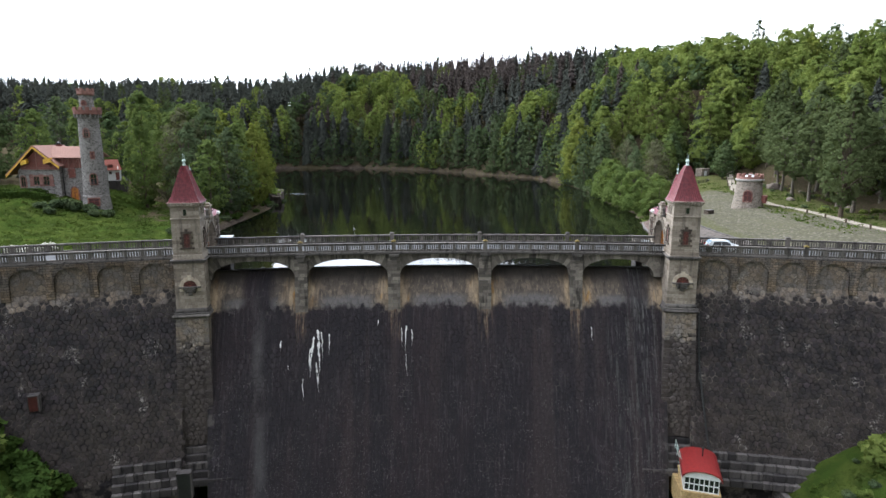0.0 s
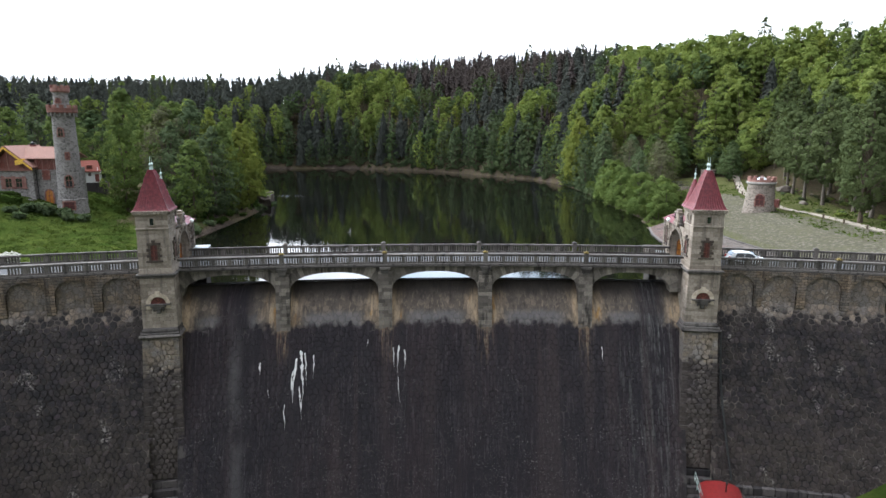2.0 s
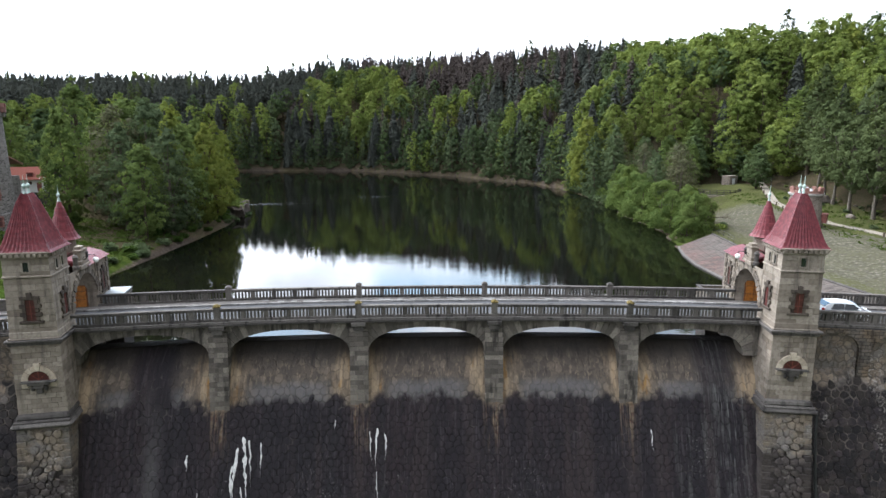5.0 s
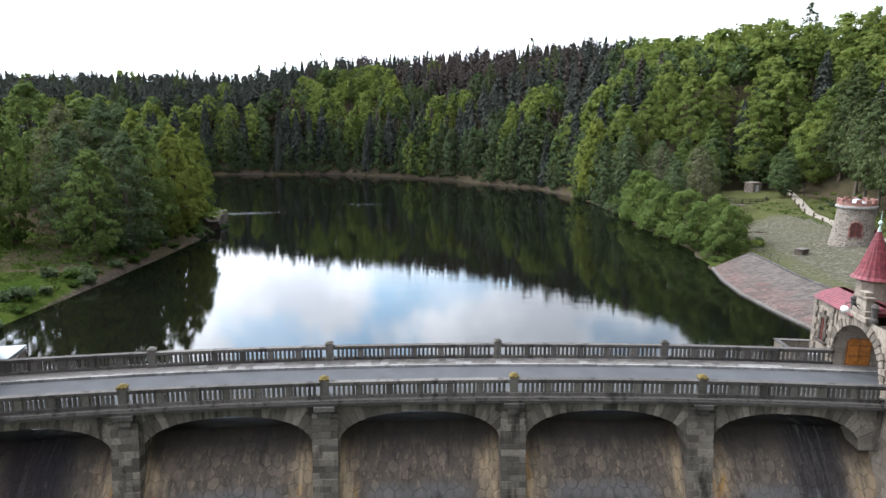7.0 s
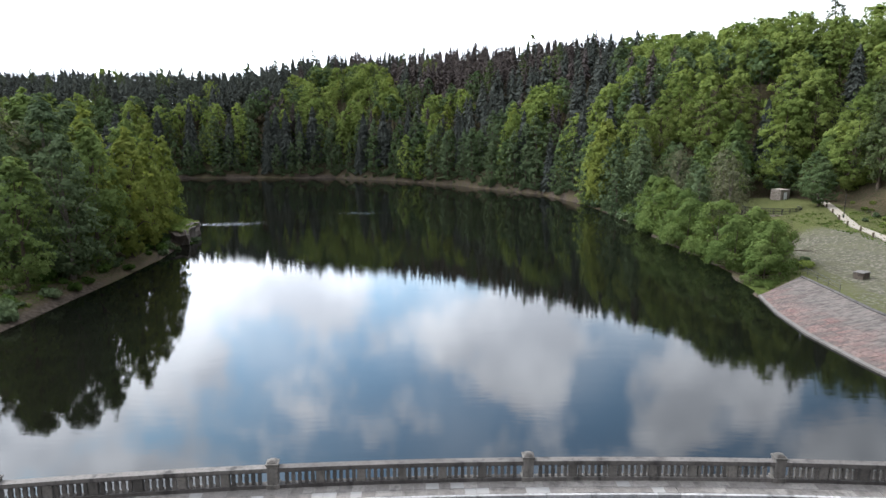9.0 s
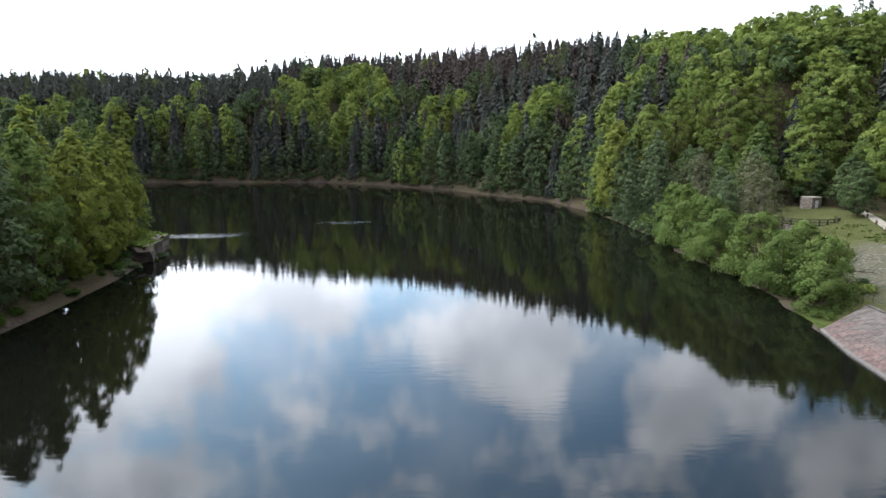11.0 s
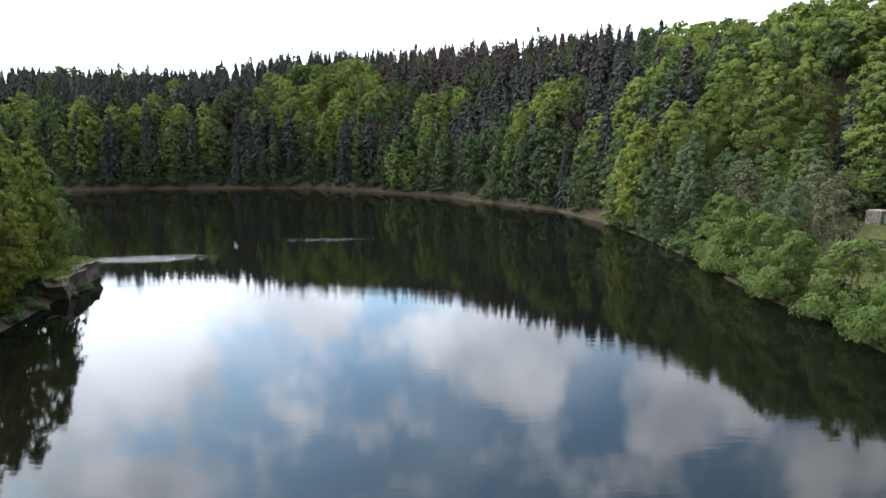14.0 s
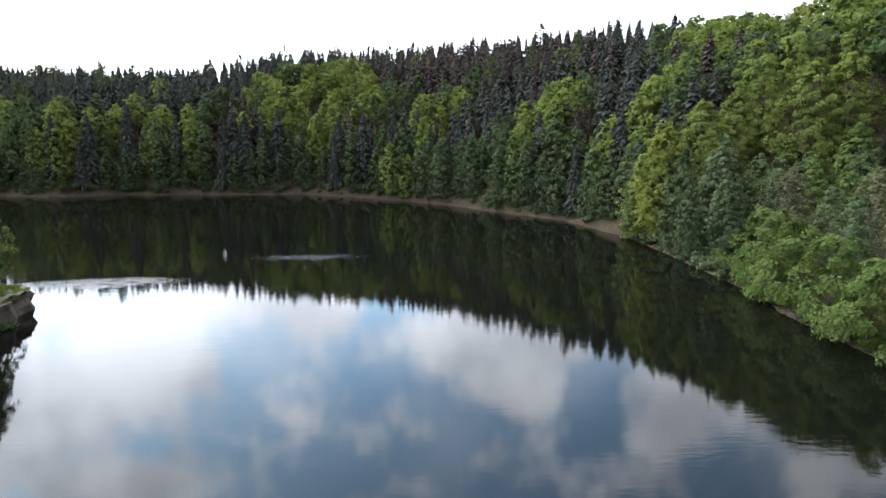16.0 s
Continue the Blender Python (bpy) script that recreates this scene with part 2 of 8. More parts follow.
M_WING = m_wall("wing masonry", -4.9, (0.185, 0.142, 0.104), (0.0150, 0.0110, 0.0125), (0.34, 0.31, 0.28), 0.62)
M_MORTAR = m_joint("wing mortar", (0.013, 0.011, 0.012), (0.105, 0.088, 0.075), 0.53)
M_ASHLAR = m_stone("tower limestone", (0.160, 0.130, 0.102), (0.225, 0.189, 0.151), (0.295, 0.252, 0.206), 0.6, 0.9, True, None, 0.6)
M_TRIM = m_stone("pale dressed stone", (0.33, 0.27, 0.205), (0.41, 0.345, 0.265), (0.47, 0.40, 0.31), 0.8, 0.9, True, None, 0.35)
M_ROUGH = m_stone("rough gate stone", (0.095, 0.078, 0.062), (0.155, 0.128, 0.102), (0.235, 0.198, 0.16), 0.8, 0.9, True, None, 0.7)
M_QUOIN = m_stone("dark brown surround stone", (0.045, 0.034, 0.027), (0.07, 0.055, 0.043), (0.105, 0.085, 0.066))
M_PIER = m_stone("bridge stone", (0.072, 0.062, 0.053), (0.128, 0.110, 0.094), (0.235, 0.205, 0.172), 1.0, 0.9, True, None, 0.9)
M_CORNICE = m_stone("weathered cornice stone", (0.040, 0.035, 0.032), (0.070, 0.062, 0.056), (0.122, 0.109, 0.098), 1.0, 0.9, True, None, 0.8)
M_RAIL = m_stone("balustrade stone", (0.056, 0.050, 0.044), (0.096, 0.086, 0.076), (0.145, 0.130, 0.114), 1.0, 0.9, False)
M_MOSS = m_plain("yellow moss cap", (0.115, 0.086, 0.028), 0.95, 0, 0.5, 0.2, 9)
M_RUBBLE = m_rubble("castle rubble", (0.09, 0.083, 0.078), (0.165, 0.152, 0.142), (0.25, 0.235, 0.22))
M_RTOWER = m_rubble("round tower rubble", (0.10, 0.083, 0.069), (0.165, 0.139, 0.115), (0.24, 0.208, 0.175))
M_PINK = m_stone("red sandstone", (0.15, 0.068, 0.056), (0.21, 0.10, 0.082), (0.29, 0.165, 0.135), 1.0)
M_TILE = Mat("glazed red roof tile", 0.5, 0, 0.25)
M_TILE.colour(M_TILE.mix(M_TILE.step(M_TILE.noise(3.5, 5), 0.3, 0.7), (0.080, 0.014, 0.018), (0.150, 0.028, 0.034))).bump(M_TILE.noise(14, 3), 0.2, 0.02)
M_TILE = M_TILE.m
M_HTILE = m_plain("orange pink house tile", (0.215, 0.112, 0.088), 0.8, 0, 0.2, 0.3, 6)
M_CTILE = m_plain("orange red cottage tile", (0.19, 0.06, 0.042), 0.8, 0, 0.25, 0.3, 5)
M_REDWOOD = m_plain("dark red timber", (0.13, 0.035, 0.025), 0.6)
M_WINDOW = m_plain("dark red window board", (0.055, 0.014, 0.012), 0.4)
M_DOOR = m_plain("orange varnished door", (0.33, 0.12, 0.016), 0.45, 0, 0.3)
M_DOORD = m_plain("brown door frame", (0.14, 0.05, 0.014), 0.5)
M_YELLOW = m_plain("yellow painted timber", (0.55, 0.32, 0.03), 0.5)
M_GLASS = Mat("window glass", 0.05, 0, 0.8).colour((0.015, 0.018, 0.02)).m
M_COPPER = m_plain("pale verdigris copper", (0.36, 0.44, 0.40), 0.5, 0.4)
M_IRON = m_plain("black iron", (0.025, 0.025, 0.025), 0.5, 0.6)
M_STEEL = m_plain("galvanised steel", (0.35, 0.37, 0.38), 0.45, 0.7)
M_SHEET = m_plain("grey painted sheet", (0.20, 0.215, 0.22), 0.55, 0, 0.12, 0.4, 2)
M_GLOBE = Mat("white lamp globe", 0.15).colour((0.82, 0.82, 0.80)).m
M_ASPHALT = m_plain("pale worn asphalt", (0.060, 0.061, 0.065), 0.95, 0, 0.10, 0.2, 0.7)
M_PAVE = m_stone("pavement slab", (0.092, 0.082, 0.074), (0.122, 0.110, 0.100), (0.165, 0.150, 0.137), 1.0, 0.9, False)
M_SLAB = m_plain("bleached new slab", (0.172, 0.164, 0.155), 0.8, 0, 0.08)
M_KERB = m_stone("granite kerb", (0.16, 0.155, 0.15), (0.24, 0.235, 0.23), (0.32, 0.31, 0.30))
M_CONC = m_plain("pale concrete", (0.26, 0.25, 0.23), 0.85, 0, 0.25)
M_LIME = m_plain("white lime crust", (0.55, 0.54, 0.52), 0.9, 0, 0.3, 0.3, 8)
M_HOSE = m_plain("black rubber pipe", (0.012, 0.012, 0.012), 0.5)
M_REDROOF = m_plain("bright red sheet metal", (0.165, 0.015, 0.014), 0.4, 0, 0.15)
M_CREAM = m_plain("yellow sandstone plaster", (0.32, 0.22, 0.095), 0.85, 0, 0.25)
M_WHITEPAINT = m_plain("white paint", (0.55, 0.55, 0.53), 0.5, 0, 0.06)
M_CAR = Mat("white car paint", 0.2, 0, 0.6).colour((0.72, 0.74, 0.76)).m
M_TYRE = m_plain("tyre rubber", (0.02, 0.02, 0.02), 0.8)
M_RIM = m_plain("alloy rim", (0.5, 0.5, 0.52), 0.3, 0.9)
M_LAMPRED = Mat("red tail lamp", 0.2).colour((0.35, 0.01, 0.01)).m
M_LAMPCLEAR = Mat("clear headlamp", 0.1).colour((0.7, 0.72, 0.75)).m
M_BARK = m_plain("bark", (0.075, 0.058, 0.042), 0.95, 0, 0.4, 0.2, 6)
M_BARKP = m_plain("pale bark", (0.10, 0.086, 0.07), 0.95, 0, 0.4, 0.2, 5)
M_CLIFF = m_stone("brown cliff rock", (0.06, 0.048, 0.04), (0.11, 0.09, 0.074), (0.17, 0.145, 0.12), 0.7, 0.95, False)


def m_leaf(name, a, b, c, through=0.45):
    m = Mat(name, 0.85, 0, 0.02).world_co()
    n1, n2 = m.noise(0.10, 2), m.noise(0.8, 3)
    col = m.mix(m.step(n1, 0.35, 0.65), a, b)
    col = m.mix(m.step(n2, 0.5, 0.75, 0, 0.7), col, c)
    col = m.mix(m.math("MULTIPLY", m.random(True), 0.35), col, tuple(k * 0.45 for k in a))
    m.colour(col)
    tr = m.n.new("ShaderNodeBsdfTranslucent")
    m.l.new(m.mix(1.0, col, (1.10, 1.06, 0.85), "MULTIPLY"), tr.inputs[0])
    mx = m.n.new("ShaderNodeMixShader")
    mx.inputs[0].default_value = through
    m.l.new(m.p.outputs[0], mx.inputs[1])
    m.l.new(tr.outputs[0], mx.inputs[2])
    m.l.new(mx.outputs[0], m.n["Material Output"].inputs[0])
    return m.m


L_BEECH = m_leaf("fresh beech leaves", (0.118, 0.16, 0.042), (0.18, 0.222, 0.06), (0.245, 0.275, 0.088), 0.46)
L_BIRCH = m_leaf("yellow birch leaves", (0.14, 0.172, 0.04), (0.182, 0.208, 0.048), (0.222, 0.238, 0.062), 0.47)
L_ALDER = m_leaf("grey green alder leaves", (0.07, 0.098, 0.05), (0.094, 0.124, 0.062), (0.128, 0.152, 0.08), 0.36)
L_WILLOW = m_leaf("willow leaves", (0.076, 0.112, 0.032), (0.106, 0.142, 0.041), (0.148, 0.178, 0.06), 0.4)
L_OAK = m_leaf("dark oak leaves", (0.058, 0.088, 0.038), (0.082, 0.112, 0.048), (0.114, 0.138, 0.06), 0.35)
L_BUD = m_leaf("brown budding leaves", (0.084, 0.088, 0.05), (0.104, 0.104, 0.06), (0.128, 0.126, 0.072), 0.3)
# both spruce colours are lifted paler to stand in for distance haze
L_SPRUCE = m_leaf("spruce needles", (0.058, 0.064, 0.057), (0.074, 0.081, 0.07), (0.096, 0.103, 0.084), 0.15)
L_SPRUCEB = m_leaf("brownish spruce needles", (0.074, 0.061, 0.058), (0.092, 0.076, 0.071), (0.108, 0.095, 0.084), 0.15)
L_LARCH = m_leaf("larch needles", (0.065, 0.085, 0.036), (0.08, 0.10, 0.042), (0.095, 0.115, 0.05), 0.3)
L_HEDGE = m_leaf("hedge leaves", (0.04, 0.07, 0.016), (0.055, 0.09, 0.02), (0.075, 0.11, 0.026), 0.3)
L_BLOOM = m_leaf("white blossom", (0.45, 0.45, 0.40), (0.6, 0.6, 0.55), (0.3, 0.33, 0.22), 0.2)
L_LIME = m_leaf("cool green lime leaves", (0.088, 0.128, 0.04), (0.124, 0.166, 0.052), (0.18, 0.212, 0.072), 0.44)
L_GRASS = m_leaf("meadow grass", (0.04, 0.064, 0.013), (0.062, 0.088, 0.018), (0.09, 0.10, 0.03), 0.3)


# ---- helpers for shapes ----
RAD = 185.0
CEN = Vector((5.0, 0.1 - RAD, 0.0))


def W(s, n, z):
    """From the dam's own measures (along the crest, upstream, up) to the world."""
    a, r = s / RAD, RAD + n
    return Vector((CEN.x + r * math.sin(a), CEN.y + r * math.cos(a), z))


def dam_pose(s, n, z):
    return Matrix.Translation(W(s, n, z)) @ Matrix.Rotation(-s / RAD, 4, "Z")


def mesh_of(name, bm, mats):
    bmesh.ops.recalc_face_normals(bm, faces=bm.faces)
    me = bpy.data.meshes.new(name)
    bm.to_mesh(me)
    bm.free()
    for m in mats if isinstance(mats, (list, tuple)) else [mats]:
        me.materials.append(m)
    return me


def part(name, bm, material, parent, label=""):
    ob = new(name, mesh_of(name, bm, material))
    ob.parent = parent
    return tagged(ob, label)


def pieces(name, bm, material, parent):
    """Each loose piece of the mesh becomes a part of its own."""
    left = set(bm.verts)
    while left:
        seed = left.pop()
        group, todo = {seed}, [seed]
        while todo:
            for e in todo.pop().link_edges:
                for v in e.verts:
                    if v in left:
                        left.discard(v)
                        group.add(v)
                        todo.append(v)
        order = {v: i for i, v in enumerate(sorted(group, key=lambda q: q.index))}
        faces = {f for v in group for f in v.link_faces}
        me = bpy.data.meshes.new(name)
        me.from_pydata([v.co[:] for v in order], [], [[order[v] for v in f.verts] for f in faces])
        me.materials.append(material)
        ob = new(name, me)
        ob.parent = parent
    bm.free()


def thing(name, m, label, category, group="", kind=""):
    ob = new(name)
    ob.matrix_world = m
    return tagged(ob, label, category, group, kind)


def solid(name, bm, material, label, category, kind="", group=""):
    return tagged(new(name, mesh_of(name, bm, material)), label, category, group, kind)


def box(bm, x0, x1, y0, y1, z0, z1, bevel=0.0, top=1.0, m=None):
    c = [(x0, y0, z0), (x1, y0, z0), (x1, y1, z0), (x0, y1, z0)]
    mx, my = (x0 + x1) / 2, (y0 + y1) / 2
    c += [(mx + (x - mx) * top, my + (y - my) * top, z1) for x, y, _ in c[:4]]
    v = [bm.verts.new(p) for p in c]
    f = [bm.faces.new([v[i] for i in q]) for q in ((3, 2, 1, 0), (4, 5, 6, 7), (0, 1, 5, 4), (1, 2, 6, 5), (2, 3, 7, 6), (3, 0, 4, 7))]
    if bevel:
        r = bmesh.ops.bevel(bm, geom=list({e for q in f for e in q.edges}), offset=bevel, segments=1, affect="EDGES", profile=0.5)
        v = list({w for q in r["faces"] for w in q.verts} | {w for w in v if w.is_valid})
    if m is not None:
        bmesh.ops.transform(bm, matrix=m, verts=v)
    return v


def lathe(bm, rows, seg=16, x=0, y=0, a0=0.0, wob=0.0, cap=True):
    """Turned shape: rows of (radius, height)."""
    rings = []
    for r, z in rows:
        rings.append([bm.verts.new((x + r * math.cos(a0 + math.tau * i / seg) * (1 + wob * random.uniform(-1, 1)), y + r * math.sin(a0 + math.tau * i / seg) * (1 + wob * random.uniform(-1, 1)), z)) for i in range(seg)])
    for a, b in zip(rings, rings[1:]):
        for i in range(seg):
            bm.faces.new((a[i], a[(i + 1) % seg], b[(i + 1) % seg], b[i]))
    if cap:
        bm.faces.new(rings[0][::-1])
        bm.faces.new(rings[-1])
    return rings


def prism(bm, outline, y0, y1, m=None):
    """An outline in x and z, pushed through from y0 to y1."""
    a = [bm.verts.new((x, y0, z)) for x, z in outline]
    b = [bm.verts.new((x, y1, z)) for x, z in outline]
    k = len(outline)
    for i in range(k):
        bm.faces.new((a[i], a[(i + 1) % k], b[(i + 1) % k], b[i]))
    bm.faces.new(a[::-1])
    bm.faces.new(b)
    if m is not None:
        bmesh.ops.transform(bm, matrix=m, verts=a + b)
    return a + b


def tube(bm, pts, r, seg=6):
    pts = [Vector(p) for p in pts]
    rings = []
    for i, p in enumerate(pts):
        d = (pts[min(i + 1, len(pts) - 1)] - pts[max(i - 1, 0)]).normalized()
        u = d.orthogonal().normalized()
        w = d.cross(u)
        k = r[i] if isinstance(r, (list, tuple)) else r
        rings.append([bm.verts.new(p + u * k * math.cos(math.tau * j / seg) + w * k * math.sin(math.tau * j / seg)) for j in range(seg)])
    for i in range(len(rings) - 1):
        a, b = rings[i], rings[i + 1]
        off = min(range(seg), key=lambda o: (a[0].co - b[o].co).length)
        for j in range(seg):
            bm.faces.new((a[j], a[(j + 1) % seg], b[(j + 1 + off) % seg], b[(j + off) % seg]))
    bm.faces.new(rings[0][::-1])
    bm.faces.new(rings[-1])


def warp(bm):
    for v in bm.verts:
        v.co = W(*v.co)


def long_box(bm, s0, s1, n0, n1, z0, z1, step=2.0):
    """A straight beam laid along the crest, cut so that it can follow the bow."""
    k = max(1, int(abs(s1 - s0) / step))
    rows = []
    for i in range(k + 1):
        s = s0 + (s1 - s0) * i / k
        rows.append([bm.verts.new((s, n, z)) for n, z in ((n0, z0), (n1, z0), (n1, z1), (n0, z1))])
    for a, b in zip(rows, rows[1:]):
        for i in range(4):
            bm.faces.new((a[i], a[(i + 1) % 4], b[(i + 1) % 4], b[i]))
    bm.faces.new(rows[0])
    bm.faces.new(rows[-1][::-1])


def sweep(bm, s0, s1, prof, step=3.0):
    """An open outline of (n, z) drawn along the crest."""
    k = max(1, int((s1 - s0) / step))
    rows = [[bm.verts.new((s0 + (s1 - s0) * i / k, n, z)) for n, z in prof] for i in range(k + 1)]
    for a, b in zip(rows, rows[1:]):
        for i in range(len(prof) - 1):
            bm.faces.new((a[i], b[i], b[i + 1], a[i + 1]))
    for row in (rows[0], rows[-1]):
        bm.faces.new(row)


# ---- the land ----
WATER = -4.8
SHORE = [(36, 4), (41, 8), (40.8, 20), (40.9, 30), (41.5, 42), (44.2, 57), (46.5, 68), (48.3, 78), (47.3, 96), (49, 113), (49.6, 135), (48.6, 163), (42.3, 190), (32, 202),
         (12.5, 229), (-14, 252), (-42, 268), (-72, 267), (-114, 264), (-134, 255), (-166, 264), (-270, 276), (-275, 226), (-155, 176), (-98, 142), (-60, 120),
         (-51.5, 109), (-45.5, 95), (-43.3, 80), (-43.2, 65), (-43.9, 48), (-44.9, 28), (-41, 12), (-38, 2)]


def shore_distance(x, y):
    """Distance from the waterline: above zero on land."""
    best = np.full(x.shape, 1e9)
    inside = np.zeros(x.shape, bool)
    for (ax, ay), (bx, by) in zip(SHORE, SHORE[1:] + SHORE[:1]):
        dx, dy = bx - ax, by - ay
        t = np.clip(((x - ax) * dx + (y - ay) * dy) / (dx * dx + dy * dy), 0, 1)
        best = np.minimum(best, np.hypot(x - ax - t * dx, y - ay - t * dy))
        if dy:
            inside ^= ((ay > y) != (by > y)) & (x < dx * (y - ay) / dy + ax)
    return np.where(inside, -best, best)


def sstep(v, a, b):
    t = np.clip((v - a) / (b - a), 0, 1)
    return t * t * (3 - 2 * t)


def land(x, y):
    x, y = np.asarray(x, float), np.asarray(y, float)
    d = shore_distance(x, y)
    p = np.maximum(d, 0)
    right = sstep(x, -5, 5)
    # wooded hill: steep from the water, levelling towards the ridge
    ridge = 34.5 + 5 * sstep(x, -190, -110) + 10 * sstep(x, -120, -40) + 5.6 * sstep(x, -110, -60) * (1 - sstep(x, 60, 130)) + 5.0 * sstep(x, -10, 90) - 13.0 * sstep(x, 65, 135) + 2.5 * np.sin(x * 0.021 + 1) + 1.8 * np.sin(x * 0.05 + y * 0.013)
    flat = 48 * (1 - sstep(y, 118, 172)) * right
    rise = np.maximum(p - flat, 0) * 0.55
    top = ridge + 4
    hill = top * (1 - np.exp(-rise / top * 1.75))
    low_r = np.where(y < 63, 0.9, 1.0) * 1.65 * sstep(p, 0, 11) ** 1.3 + 0.012 * np.minimum(p, 60) + 1.25 * sstep(p, 16, 26) + 1.2 * sstep(p, 16, 30) * sstep(y, 55, 85) + 1.4 * sstep(p, 20, 40) * sstep(y, 84, 108)
    low_l = 0.8 * sstep(p, 0, 2.5) + 1.6 * (1 - np.exp(-p / 12)) + 0.29 * np.clip(p - 23, 0, 15) * sstep(y, 8, 50)
    bank = 0.9 * sstep(p, 0, 3)
    far = sstep(y, 118, 172)
    near = low_r * right + low_l * (1 - right)
    lefthill = np.maximum(p - 70, 0) * 0.10 * (1 - right)
    z = WATER + (near + lefthill) * (1 - far) + bank * far + hill * np.where(right > 0.5, 1, far)
    z = np.where(d < 0, WATER - np.minimum(-d * 0.5, 9), z)
    # valley below the dam
    n = np.hypot(x - CEN.x, y - CEN.y) - RAD
    n = np.where(y < -120, -60, n)
    left = -25.5 + 0.9 * np.maximum(-40.3 - x, 0)
    rite = -26.3 + 0.9 * np.clip(x - 39.7, 0, 4) + 0.56 * np.maximum(x - 43.7, 0)
    low = np.where(x < 0, np.minimum(left, -1.5 + 0.05 * np.abs(x)), np.minimum(rite, -1.0 + 0.04 * x))
    bed = sstep(x, -41.5, -39.3) * (1 - sstep(x, 37.8, 39.6))
    low = low - 5.5 * bed
    low = low + np.clip((-12 - n) * 0.02, -1, 3)
    w = sstep(n, 1.5, 5.5)
    z = z * w + low * (1 - w)
    z = np.where((n > -1) & (n < 6.4), np.minimum(z, -1.6), z)
    return z


def land_z(x, y):
    return float(land(np.array([x]), np.array([y]))[0])


def axis(dense, outer):
    lo, hi, st = dense
    a = list(np.arange(lo, hi + st / 2, st))
    g, v = st, hi
    while v < outer:
        g *= 1.22
        v += g
        a.append(v)
    g, v = st, lo
    while v > -outer:
        g *= 1.22
        v -= g
        a.insert(0, v)
    return np.array(a)


def build_ground():
    xs, ys = axis((-150, 130, 2.0), 3200), axis((-34, 290, 2.0), 3200)
    X, Y = np.meshgrid(xs, ys)
    Z = land(X, Y)
    rng = np.random.default_rng(4)
    d = shore_distance(X, Y)
    Z = Z + np.where(d > 2, rng.uniform(-0.12, 0.12, Z.shape), 0)
    nx, ny = len(xs), len(ys)
    i = (np.arange(ny - 1)[:, None] * nx + np.arange(nx - 1)[None]).ravel()
    faces = np.stack([i, i + 1, i + nx + 1, i + nx], 1)
    me = bpy.data.meshes.new("ground")
    me.from_pydata(np.stack([X.ravel(), Y.ravel(), Z.ravel()], 1).tolist(), [], faces.tolist())
    # land cover: woodland floor, bare bank, stony meadow
    n = np.hypot(X - CEN.x, Y - CEN.y) - RAD
    wood = np.where((X > 0) & (Y < 172), np.maximum(sstep(d + 48 * sstep(Y, 118, 172), 40, 45), sstep(Y, 60, 66) * (1 - sstep(d, 7, 12)) * (d > 0)), 1.0)
    wood = np.where((X < 0) & (Y < 46 + 26 * (1 - sstep(X, -69, -60))) & (n > 0), 0, wood)
    wood = np.where(n < 1, 0, wood)
    bank = (1 - sstep(np.abs(d), 0.2, 1.25)) * (n > 0)
    stony = np.where((X > 0) & (n > 1), np.maximum(sstep(d, 13, 14.5) * (1 - sstep(d - 9 * (1 - sstep(Y, 30, 62)), 26.5, 29)), 0.52 * sstep(d, 7, 10) * (1 - sstep(d, 15, 17))) * (1 - sstep(Y, 78, 96)), 0)
    col = me.color_attributes.new("cover", "FLOAT_COLOR", "POINT")
    data = np.stack([wood, bank, stony, np.ones_like(Z)], -1).reshape(-1)
    col.data.foreach_set("color", data.astype(np.float32))
    me.shade_smooth()
    m = Mat("meadow and woodland ground", 1.0, 0, 0.0).world_co()
    att = m.n.new("ShaderNodeAttribute")
    att.attribute_name = "cover"
    sp = m.n.new("ShaderNodeSeparateColor")
    m.l.new(att.outputs["Color"], sp.inputs[0])
    n1, n2, n3 = m.noise(0.25, 5), m.noise(2.2, 6), m.noise(11, 4)
    grass = m.mix(m.step(n1, 0.35, 0.65), (0.028, 0.047, 0.009), (0.055, 0.070, 0.016))
    grass = m.mix(m.step(n2, 0.4, 0.75, 0, 0.6), grass, (0.03, 0.048, 0.010))
    grass = m.mix(m.step(m.noise(0.75, 6, None, 0.65), 0.46, 0.62, 0, 0.65), grass, (0.022, 0.036, 0.008))
    floor = m.mix(m.step(n2, 0.35, 0.65), (0.070, 0.050, 0.036), (0.040, 0.042, 0.020))
    soil = m.mix(m.step(n2, 0.3, 0.7), (0.032, 0.026, 0.021), (0.078, 0.062, 0.049))
    cob = m.n.new("ShaderNodeTexVoronoi")
    cob.inputs["Scale"].default_value = 2.1
    m.l.new(m.co, cob.inputs["Vector"])
    cs = m.n.new("ShaderNodeSeparateColor")
    m.l.new(cob.outputs["Color"], cs.inputs[0])
    stone = m.mix(cs.outputs[0], (0.066, 0.060, 0.047), (0.148, 0.137, 0.112))
    stone = m.mix(m.step(cob.outputs["Distance"], 0.30, 0.62, 0, 0.8), stone, (0.070, 0.068, 0.044))
    stone = m.mix(m.math("MULTIPLY", m.step(n1, 0.42, 0.62), m.step(n2, 0.40, 0.60)), stone, (0.086, 0.082, 0.052))

    dry = m.n.new("ShaderNodeSeparateXYZ")
    m.l.new(m.co, dry.inputs[0])
    grass = m.mix(m.math("MULTIPLY", m.step(dry.outputs[0], 44, 50), m.step(dry.outputs[1], 2, 8, 0.0, 0.75)), grass, m.mix(m.step(n2, 0.4, 0.7), (0.082, 0.080, 0.036), (0.054, 0.058, 0.024)))

